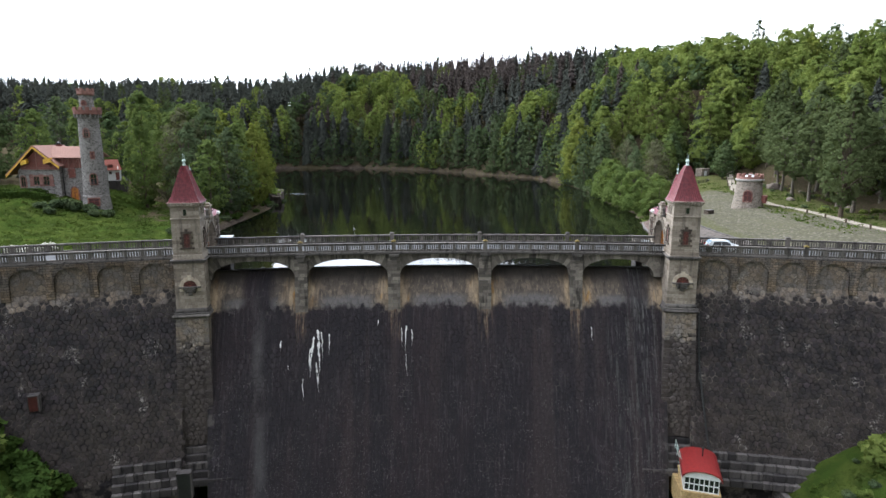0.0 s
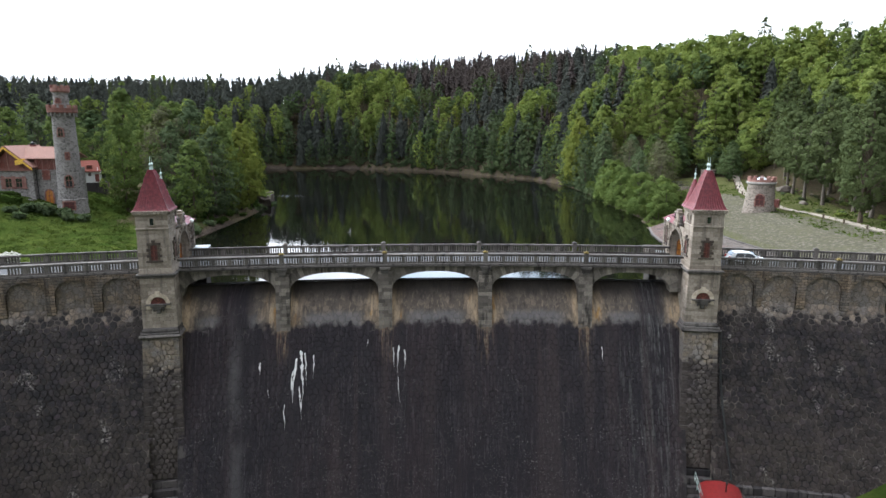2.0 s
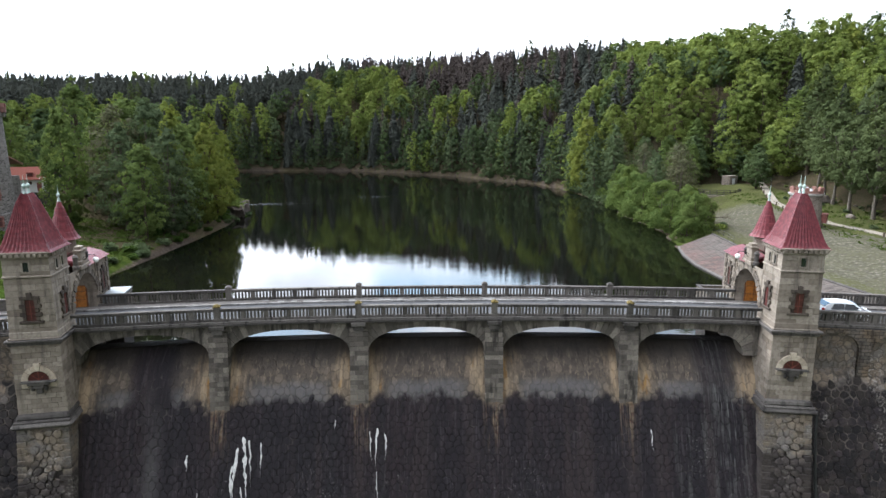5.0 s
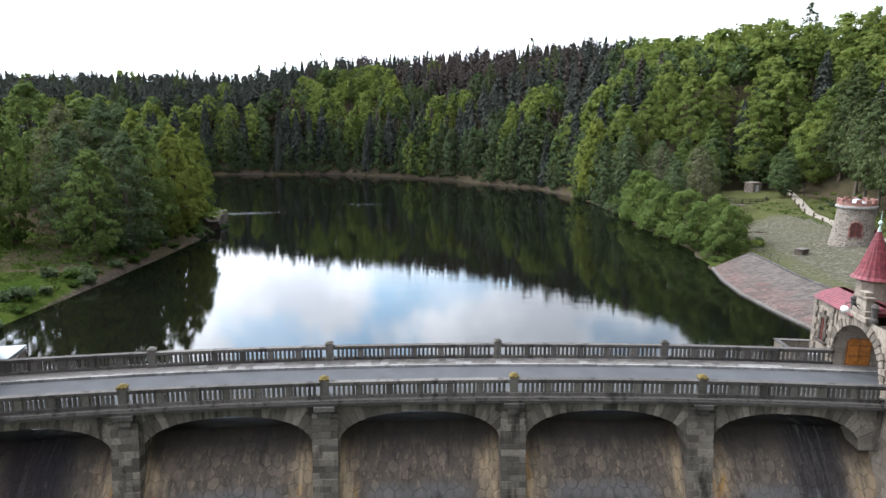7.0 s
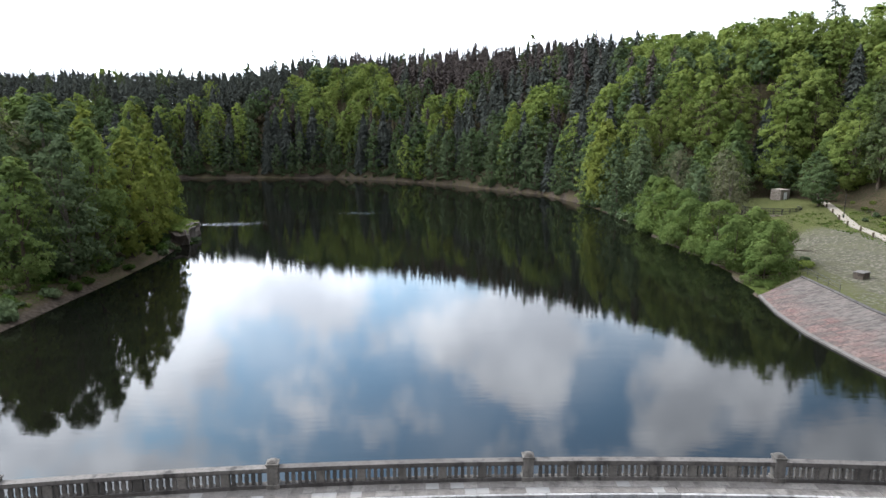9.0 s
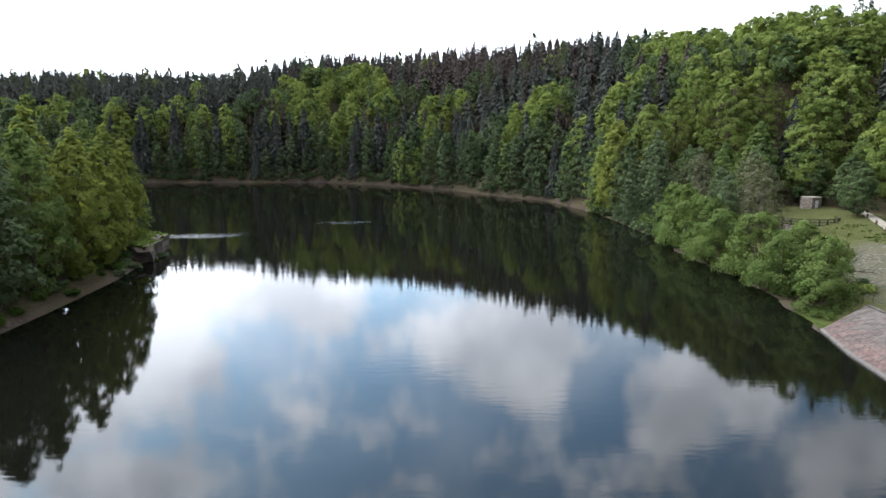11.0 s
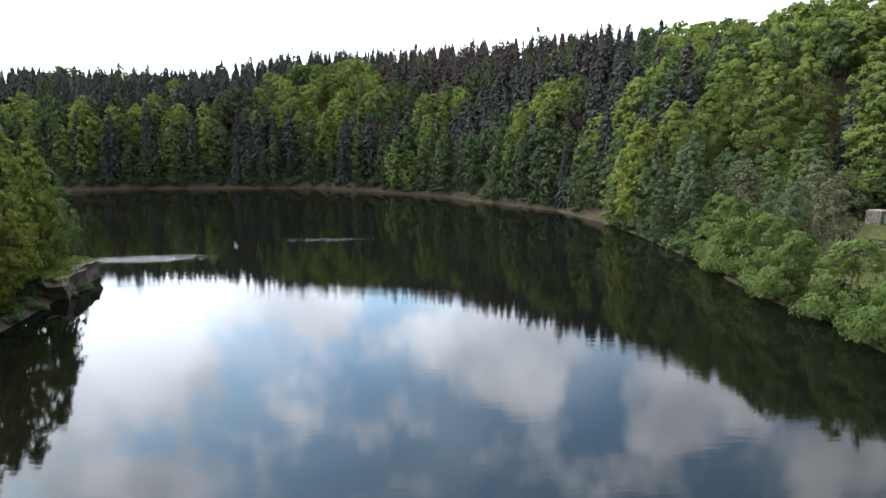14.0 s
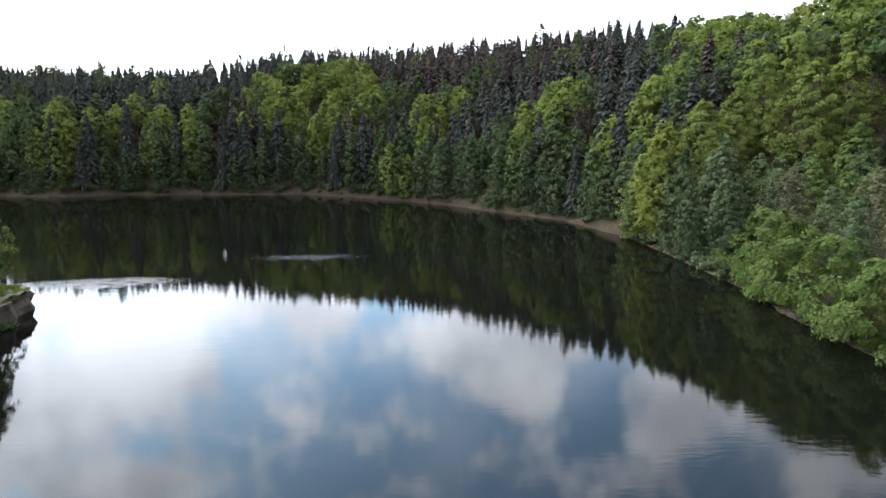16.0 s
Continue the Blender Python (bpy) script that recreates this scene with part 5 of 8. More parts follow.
def build_gatehouse(s, seed):
    root = thing("gatehouse", dam_pose(s, 0, 0), "stone gate arch over the road with red-roofed pointed turret", "gatehouse", "gatehouses on the dam")
    turn = Matrix.Rotation(math.pi / 2, 4, "Z")
    inner = 1 if s < 0 else -1
    ya, yb, top = 0.85, 6.15, 4.0
    # the vault: an arched wall across the road
    bm = bmesh.new()
    arch_wall(bm, ya, yb, 0.6, 8.9, 0.85, 3.4, -0.3, top, -1.6, 1.6, 2.0)
    for v in bm.verts:
        v.co = Vector((v.co.y, v.co.x, v.co.z))
    part("gate_wall", bm, M_ASHLAR, root, "cream stone wall with a round gate arch")
    bm = bmesh.new()
    block_shell(bm, -1.66, 1.66, 6.1, 8.95, -0.3, 3.95, 0.45, seed, 0, 0.05, 0.7)
    box(bm, -1.6, 1.6, 6.3, 8.9, -12, -0.3)
    part("lakeside_block", bm, M_ASHLAR, root, "rough squared block beside the gate")
    rng = random.Random(seed)
    for face in (-1, 1):
        n = 21
        for i in range(n):
            bm = bmesh.new()
            t0, t1 = math.pi * i / n + 0.012, math.pi * (i + 1) / n - 0.012
            c, hw = (ya + yb) / 2, (yb - ya) / 2
            deep = 0.62 if i % 2 else 0.5
            quad = [(c - math.cos(t) * (hw + o), 0.85 + math.sin(t) * (2.55 + o)) for t, o in ((t0, 0), (t1, 0), (t1, deep), (t0, deep))]
            o = rng.uniform(0.08, 0.16)
            vs = prism(bm, quad, 1.5, 1.6 + o)
            for v in vs:
                v.co = Vector((face * v.co.y, v.co.x, v.co.z))
            part("voussoir", bm, M_ROUGH, root)
        for i in range(9):
            e = 0.55 if i % 2 else 0.35
            zz = -0.3 + i * 0.46
            for y0, y1 in ((8.98 - e, 9.05), (6.35, 6.35 + e * 0.8)):
                bm = bmesh.new()
                box(bm, min(face * 1.4, face * 1.8), max(face * 1.4, face * 1.8), y0, y1, zz + 0.01, zz + 0.44, 0.03)
                part("quoin", bm, M_ROUGH, root)
        slit_window(root, face * 1.7, 7.6, 1.9, 0.42, 1.7, 1 if face > 0 else 3, M_QUOIN, True, 2)
        # stepped crest over the arch
        bm = bmesh.new()
        for y0, y1, z0, z1, d in ((2.5, 4.6, 3.9, 4.25, 0.28), (2.8, 4.3, 4.25, 4.6, 0.2), (3.0, 4.1, 4.6, 5.3, 0.12), (2.85, 4.25, 5.3, 5.5, 0.24), (3.2, 3.9, 5.5, 5.75, 0.12)):
            box(bm, min(face * 1.2, face * (1.6 + d)), max(face * 1.2, face * (1.6 + d)), y0, y1, z0, z1, 0.03)
        part("crest", bm, M_ASHLAR, root, "stepped stone crest over the arch")
        for dy in (-1.15, 1.15):
            bm = bmesh.new()
            lathe(bm, [(0.26, 4.0), (0.26, 4.2), (0.16, 4.35), (0.2, 4.9), (0.26, 5.0), (0.1, 5.2)], 10, face * 1.5, 3.55 + dy)
            part("pinnacle", bm, M_CORNICE, root, "small turned stone pinnacle")
        bm = bmesh.new()
        x = face * 1.65
        tube(bm, [(x, 3.55, 4.75), (x + face * 0.5, 3.55, 5.0), (x + face * 0.95, 3.55, 4.95), (x + face * 1.0, 3.55, 4.75)], 0.035, 6)
        tube(bm, [(x, 3.55, 4.4), (x + face * 0.45, 3.55, 4.9)], 0.025, 5)
        for q in (-0.12, 0.12):
            tube(bm, [(x + face * 0.3, 3.55 + q, 4.7), (x + face * 0.5, 3.55 + q, 5.0)], 0.02, 5)
        lamp = part("lamp_bracket", bm, M_IRON, root, "black iron lamp bracket")
        bm = bmesh.new()
        lathe(bm, [(0.05, 4.32), (0.16, 4.38), (0.23, 4.52), (0.2, 4.68), (0.09, 4.76)], 12, x + face * 1.0, 3.55)
        part("lamp_globe", bm, M_GLOBE, lamp, "white glass lamp globe")
    # door in the wall of the passage
    bm = bmesh.new()
    box(bm, -0.82, 0.82, 6.02, 6.2, -0.2, 2.2, 0.02)
    door = part("door", bm, M_DOORD, root, "orange varnished double door")
    for sx in (-1, 1):
        bm = bmesh.new()
        box(bm, min(sx * 0.03, sx * 0.72), max(sx * 0.03, sx * 0.72), 5.97, 6.03, -0.15, 2.08, 0.015)
        leaf = part("door_leaf", bm, M_DOOR, door)
    bm = bmesh.new()
    for z in (0.5, 1.25, 1.75):
        box(bm, -0.72, 0.72, 5.94, 5.98, z, z + 0.06)
    part("door_rail", bm, M_DOORD, door)
    # low roof behind the crest
    bm = bmesh.new()
    ribbed_roof(bm, [(2.0, 4.0), (1.7, 4.12), (1.2, 4.36), (0.25, 4.66)], 1.9, 16, 0)
    for v in bm.verts:
        v.co.y = 6.4 + v.co.y * 1.28 if abs(v.co.y) > 0.01 else 6.4
    part("low_roof", bm, M_TILE, root, "low red tiled roof over the gate")
    # turret
    bm = bmesh.new()
    tx, ty = -1.15 * inner, 7.6
    lathe(bm, [(0.95, 3.9), (0.93, 5.55), (1.05, 5.65), (1.05, 5.8)], 8, tx, ty, math.pi / 8)
    part("turret", bm, M_ASHLAR, root, "small eight-sided stone turret")
    bm = bmesh.new()
    rows = []
    for j, (r, z) in enumerate([(1.34, 5.75), (1.14, 5.95), (0.93, 6.4), (0.73, 7.05), (0.52, 7.75), (0.29, 8.55), (0.14, 9.05)]):
        rows += [(r + 0.035, z - 0.02), (r, z)] if 0 < j < 6 else [(r, z)]
    rings = lathe(bm, rows, 40, tx, ty)
    for ring in rings[:-1]:
        for i, v in enumerate(ring):
            if i % 2:
                d = Vector((v.co.x - tx, v.co.y - ty, 0))
                v.co += d * 0.035
    part("turret_roof", bm, M_TILE, root, "pointed flared roof of glazed red tiles")
    finial(root, tx, ty, 9.0, 0.75)
    return root


for s_, seed_ in ((TOWER_L, 100), (TOWER_R, 140)):
    build_gate_tower(s_, seed_)
    build_gatehouse(s_, seed_ + 20)


# ---- trees ----
def np_mesh(name, verts, quads, mats, which=None):
    """A mesh of triangles from arrays."""
    me = bpy.data.meshes.new(name)
    nq = len(quads)
    me.vertices.add(len(verts))
    me.vertices.foreach_set("co", np.ascontiguousarray(verts, np.float32).ravel())
    me.loops.add(nq * 3)
    me.loops.foreach_set("vertex_index", np.ascontiguousarray(quads, np.int32).ravel())
    me.polygons.add(nq)
    me.polygons.foreach_set("loop_start", np.arange(0, nq * 3, 3, dtype=np.int32))
    for m in mats:
        me.materials.append(m)
    if which is not None:
        me.polygons.foreach_set("material_index", np.ascontiguousarray(which, np.int32))
    me.update(calc_edges=True)
    return me


def leaf_quads(rng, cen, nor, size, long=1.5, jitter=0.5):
    """Pointed leaf sprays at the given centres, roughly facing along the normals."""
    n = len(cen)
    nor = nor + rng.normal(0, jitter, (n, 3))
    nor /= np.linalg.norm(nor, axis=1, keepdims=True)
    a = np.cross(nor, rng.normal(0, 1, (n, 3)))
    a /= np.linalg.norm(a, axis=1, keepdims=True)
    b = np.cross(nor, a)
    s = size * rng.uniform(0.55, 1.4, (n, 1))
    a, b = a * s * long * 0.55, b * s * 0.62
    v = np.stack([cen + a - nor * s * 0.2, cen - a * rng.uniform(0.5, 1, (n, 1)) + b, cen - a * rng.uniform(0.5, 1, (n, 1)) - b * rng.uniform(0.6, 1.2, (n, 1))], 1).reshape(-1, 3)
    return v, np.arange(n * 3).reshape(-1, 3)


def split(q):
    """Quads to triangles."""
    q = np.asarray(q)
    return np.concatenate([q[:, [0, 1, 2]], q[:, [0, 2, 3]]])


def tube_quads(pts, radii, seg=5):
    pts = np.asarray(pts, float)
    vs = []
    for i, p in enumerate(pts):
        d = pts[min(i + 1, len(pts) - 1)] - pts[max(i - 1, 0)]
        d = d / (np.linalg.norm(d) + 1e-9)
        u = np.cross(d, (0.31, 0.77, 0.1))
        u /= np.linalg.norm(u)
        w = np.cross(d, u)
        for j in range(seg):
            t = math.tau * j / seg
            vs.append(p + radii[i] * (u * math.cos(t) + w * math.sin(t)))
    q = [(i * seg + j, i * seg + (j + 1) % seg, (i + 1) * seg + (j + 1) % seg, (i + 1) * seg + j) for i in range(len(pts) - 1) for j in range(seg)]
    return np.array(vs), split(q)


def join(parts_):
    vs, qs, k = [], [], 0
    for v, q in parts_:
        vs.append(v)
        qs.append(q + k)
        k += len(v)
    return np.concatenate(vs), np.concatenate(qs)


def broadleaf(seed, H, R, base=0.25, clumps=42, leaves=34, size=0.62, droop=0.0, top=0.5, limbs=7, thin=1.0, puff=1.0, cut=4.4):
    """Crown and trunk arrays of a leafy tree: small clumps of leaf sprays on an uneven hull, carried by limbs, with gaps between."""
    rng = np.random.default_rng(seed)
    clumps, leaves = int(clumps * cut), leaves / cut
    trunk = []
    lean = rng.uniform(-0.03, 0.03, 2)
    hs = np.linspace(0, 0.86 * H, 7)
    line = np.stack([lean[0] * hs + 0.12 * np.sin(hs * 0.5 + seed), lean[1] * hs + 0.12 * np.cos(hs * 0.43 + seed), hs - 0.4], 1)
    r0 = 0.014 * H + 0.06
    trunk.append(tube_quads(line, r0 * (1 - hs / H) ** 0.9 * np.array([1.35, 1.05, 1, 1, 1, 1, 1]), 6))
    foot, crown = H * base, []
    # height up the crown, even over its surface; the hull widens quickly and narrows to the top
    t = rng.uniform(0, 1, clumps)
    a = rng.uniform(0, math.tau, clumps)
    hull = np.minimum(1.0, (t / 0.22 + 0.35) * 0.74) * np.clip(1 - t ** (1.2 + 2.2 * top), 0, 1) ** (0.75 - 0.22 * top)
    lobe = 1 + 0.20 * np.sin(a * 3 + seed + 4 * t) + 0.16 * np.sin(a * 5 - seed * 1.7 + 9 * t) + 0.10 * rng.normal(0, 1, clumps)
    rad = np.where(rng.uniform(0, 1, clumps) < 0.72, rng.uniform(0.80, 1.0, clumps), rng.uniform(0.25, 0.85, clumps))
    rr = R * hull * lobe * rad
    c = np.stack([np.cos(a) * rr, np.sin(a) * rr, foot + t * (H * 0.97 - foot) + rng.normal(0, 0.02, clumps) * H], 1)
    c[:, :2] += line[np.clip((c[:, 2] / (0.86 * H) * 6).astype(int), 0, 6), :2]
    cr = R * rng.uniform(0.26, 0.46, clumps) * puff * (1.0 / cut) ** 0.56 * (0.55 + 0.45 * np.clip(hull, 0, 1))
    for k in range(clumps):
        m = max(4, int(leaves * rng.uniform(0.6, 1.4)))
        d = rng.normal(0, 1, (m, 3))
        d[:, :2] += 0.55 * np.array([math.cos(a[k]), math.sin(a[k])])
        d /= np.linalg.norm(d, axis=1, keepdims=True)
        d[:, 2] = np.where(d[:, 2] < -0.55, -d[:, 2], d[:, 2])
        p = c[k] + d * cr[k] * rng.uniform(0.55, 1.18, (m, 1)) * np.array([1.1, 1.1, 0.95])
        if droop:
            p[:, 2] -= droop * rng.uniform(0, 1, m) * cr[k] * 2
        p[:, 2] = np.where(p[:, 2] < 0.3, rng.uniform(0.05, 0.9, m), p[:, 2])
        nor = 0.55 * d + 0.75 * np.array([math.cos(a[k]), math.sin(a[k]), 2.0 * t[k] - 0.55]) + np.array([0, 0, 0.15])
        crown.append(leaf_quads(rng, p, nor, size * thin, 1.5 + droop, 0.38))
    order = rng.permutation(clumps)[:limbs]
    for k in order:
        z0 = min(max(c[k, 2] * 0.55, 0.18 * H), 0.7 * H)
        i = min(int(z0 / (0.86 * H) * 6), 5)
        f = line[i] + (line[i + 1] - line[i]) * 0.5 - np.array([c[k, 0], c[k, 1], 0]) / (np.hypot(c[k, 0], c[k, 1]) + 0.1) * r0 * 0.3
        b = c[k]
        mid = (f + b) / 2 + np.array([0, 0, 0.06 * H])
        trunk.append(tube_quads([f, mid, b], [r0 * 0.42, r0 * 0.26, r0 * 0.06], 4))
    return join(crown), join(trunk)


def upper(shape, share):
    """The part of a crown above a share of its height: what shows of a tree deep in the wood."""
    (v, q), _ = shape
    top = v[:, 2].max()
    keep = v[q].mean(1)[:, 2] > share * top
    idx = np.unique(q[keep])
    back = np.zeros(len(v), int)
    back[idx] = np.arange(len(idx))
    return v[idx], back[q[keep]]


def conifer(seed, H, R, base=0.12, whorls=13, per=8, ragged=0.25, fine=2, slim=1.0):
    """A spruce: drooping sprays round a thin stem, ragged outline, bare foot."""
    rng = np.random.default_rng(seed)
    n = whorls * per
    t = rng.uniform(0, 1, n) ** 1.05
    z = H * (base + (0.97 - base) * t)
    a = rng.uniform(0, math.tau, n)
    tier = 1 + 0.10 * np.sin(z * 2.6 + seed)
    rr = (R * (1 - t) ** 0.66 * tier + 0.18) * rng.uniform(1 - ragged, 1 + ragged, n)
    d = np.stack([np.cos(a), np.sin(a), np.zeros(n)], 1)
    e = np.stack([-np.sin(a), np.cos(a), np.zeros(n)], 1)
    up = np.array([0, 0, 1.0])
    root = d * rr[:, None] * 0.05 + up * (z + 0.10 * rr)[:, None]
    tip = d * rr[:, None] + up * (z - rng.uniform(0.30, 0.75, n) * rr)[:, None]
    w = (rr * 0.22 + 0.17)[:, None] * slim
    mid = root * 0.45 + tip * 0.55 + up * (0.06 * rr)[:, None]
    tilt = up * (rng.uniform(-0.35, 0.1, n) * rr)[:, None]
    tris = [np.stack([root, mid + e * w + tilt * 0.5, tip], 1), np.stack([root, tip, mid - e * w + tilt * 0.5], 1)]
    if fine > 1:
        hang = mid - up * (0.30 * rr + 0.2)[:, None]
        tris.append(np.stack([root * 0.6 + tip * 0.4, tip, hang], 1))
        tris.append(np.stack([root, mid, root * 0.5 + hang * 0.5 - up * 0.2], 1))
    # leader
    top = np.array([[[0.16, 0, H * 0.93], [-0.16, 0.05, H * 0.93], [0, 0, H]], [[0, 0.16, H * 0.93], [0.05, -0.16, H * 0.93], [0, 0, H]]])
    v = np.concatenate([x for x in tris] + [top]).reshape(-1, 3)
    tr = tube_quads([(0, 0, -0.5), (0, 0, H * 0.5), (0, 0, H * 0.97)], [0.010 * H + 0.04, 0.005 * H + 0.03, 0.02], 4)
    return (v, np.arange(len(v)).reshape(-1, 3)), tr


def shrub(seed, R, H, clumps=9, leaves=30, size=0.34):
    rng = np.random.default_rng(seed)
    out = []
    for k in range(clumps):
        a, r = rng.uniform(0, math.tau), R * math.sqrt(rng.uniform(0, 0.7))
        c = np.array([math.cos(a) * r, math.sin(a) * r, H * rng.uniform(0.3, 0.65)])
        d = rng.normal(0, 1, (leaves, 3))
        d /= np.linalg.norm(d, axis=1, keepdims=True)
        p = c + d * np.array([R * 0.42, R * 0.42, H * 0.36])
        p[:, 2] = np.maximum(p[:, 2], 0.05)
        out.append(leaf_quads(rng, p, d + np.array([0, 0, 0.5]), size))
    return join(out), tube_quads([(0, 0, -0.2), (0, 0, H * 0.5)], [0.06, 0.03], 5)




# ---- the castle house on the left shore ----
def arched(bm, x, y, z0, w, h, y1, m=None):
    """An arched panel in the wall plane."""
    r = w / 2
    pts = [(x - r, z0), (x + r, z0)] + [(x + r * math.cos(math.pi * i / 10), z0 + h - r + r * math.sin(math.pi * i / 10)) for i in range(11)]
    prism(bm, pts, y, y1, m)


def wall_window(root, m, w, h, surround, pane, arch=False, label="window in a stone surround", bars=True, wide=0.22):
    bm = bmesh.new()
    if arch:
        r = w / 2
        n = 9
        for i in range(n):
            t0, t1 = math.pi * i / n + 0.02, math.pi * (i + 1) / n - 0.02
            prism(bm, [(math.cos(t) * q, h - r + math.sin(t) * q) for t, q in ((t0, r), (t1, r), (t1, r + wide), (t0, r + wide))], -0.08, 0.15, m)
        for sx in (-1, 1):
            for k in range(3):
                e = wide * (1.35 if k % 2 else 1)
                box(bm, min(sx * r, sx * (r + e)), max(sx * r, sx * (r + e)), -0.08, 0.15, (h - r) * k / 3 + 0.01, (h - r) * (k + 1) / 3 - 0.01, 0, 1, m)
    else:
        for sx in (-1, 1):
            for k in range(4):
                e = wide * (1.4 if k % 2 else 1)
                box(bm, min(sx * w / 2, sx * (w / 2 + e)), max(sx * w / 2, sx * (w / 2 + e)), -0.08, 0.15, h * k / 4 + 0.01, h * (k + 1) / 4 - 0.01, 0, 1, m)
        box(bm, -w / 2 - wide, w / 2 + wide, -0.09, 0.15, h, h + wide, 0, 1, m)
    box(bm, -w / 2 - wide, w / 2 + wide, -0.14, 0.15, -0.16, 0, 0, 1, m)
    blocks = bm
    bm = bmesh.new()
    if arch:
        arched(bm, 0, -0.02, 0, w, h, 0.1, m)
    else:
        box(bm, -w / 2, w / 2, -0.02, 0.1, 0, h, 0, 1, m)
    win = part("window", bm, pane, root, label)
    pieces("surround_block", blocks, surround, win)
    if bars:
        bm = bmesh.new()
        box(bm, -0.04, 0.04, -0.05, 0.0, 0, h, 0, 1, m)
        box(bm, -w / 2, w / 2, -0.05, 0.0, h * 0.55, h * 0.55 + 0.07, 0, 1, m)
        part("glazing_bar", bm, M_REDWOOD, win)
    return win


def crenels(bm, r, z, n, w, h, d=0.35):
    for i in range(n):
        a = math.tau * i / n
        box(bm, -w / 2, w / 2, -d / 2, d / 2, 0, h, 0.03, 1, Matrix.Rotation(a, 4, "Z") @ Matrix.Translation((0, -r, z)))


def round_face(r, a, z):
    return Matrix.Rotation(a, 4, "Z") @ Matrix.Translation((0, -r, z))


def build_castle_tower():
    x, y = -72.7, 53.6
    root = thing("castle_tower", Matrix.Translation((x, y, 0)), "tall round rubble tower with two red crenellated galleries", "tower")
    rows = [(3.7, -5.0), (2.95, -1.8), (2.5, 1.2), (2.55, 1.3), (2.38, 1.5), (2.2, 6), (2.05, 12), (1.95, 17.2), (2.2, 17.9)]
    bm = bmesh.new()
    lathe(bm, rows, 28)
    part("shaft", bm, M_RUBBLE, root, "tapered grey rubble shaft")
    bm = bmesh.new()
    for i in range(18):
        box(bm, -0.14, 0.14, -0.35, 0.3, -0.6, 0.1, 0.05, 1, round_face(2.2, math.tau * i / 18, 18.0))
    pieces("corbel", bm, M_RUBBLE, root)
    bm = bmesh.new()
    lathe(bm, [(2.2, 17.9), (2.6, 18.15), (2.6, 18.75), (2.65, 18.78), (2.65, 18.95), (2.25, 18.96), (2.25, 18.5)], 28)
    crenels(bm, 2.46, 18.9, 12, 0.75, 0.65)
    part("gallery", bm, M_PINK, root, "red stone gallery with merlons")
    bm = bmesh.new()
    lathe(bm, [(1.42, 18.4), (1.30, 21.6), (1.45, 21.9)], 20)
    part("upper_drum", bm, M_RUBBLE, root)
    bm = bmesh.new()
    lathe(bm, [(1.42, 21.9), (1.62, 22.1), (1.62, 22.75), (1.38, 22.76), (1.38, 22.4)], 24)
    crenels(bm, 1.50, 22.7, 8, 0.58, 0.6, 0.26)
    part("top_gallery", bm, M_PINK, root, "small red crenellated top")
    bm = bmesh.new()
    tube(bm, [(0.3, 0, 22.4), (0.3, 0, 26.2)], 0.035, 5)
    tube(bm, [(-0.6, 0.3, 22.4), (-0.6, 0.3, 25.2)], 0.03, 5)
    part("mast", bm, M_IRON, root, "thin iron mast")
    f = 0.20
    for r, a, z, w, h, arch in ((2.06, f, 13.6, 0.8, 1.5, True), (2.16, f + 0.35, 9.2, 0.34, 1.2, False), (2.34, f + 0.25, 3.9, 1.05, 2.1, True), (2.72, f + 0.12, -0.5, 1.8, 1.4, False), (1.40, f - 0.05, 20.0, 0.6, 0.7, True)):
        wall_window(root, round_face(r, a, z), w, h, M_PINK, M_WINDOW if w > 1.5 or w < 0.7 else M_GLASS, arch, "arched window in a pink stone surround")


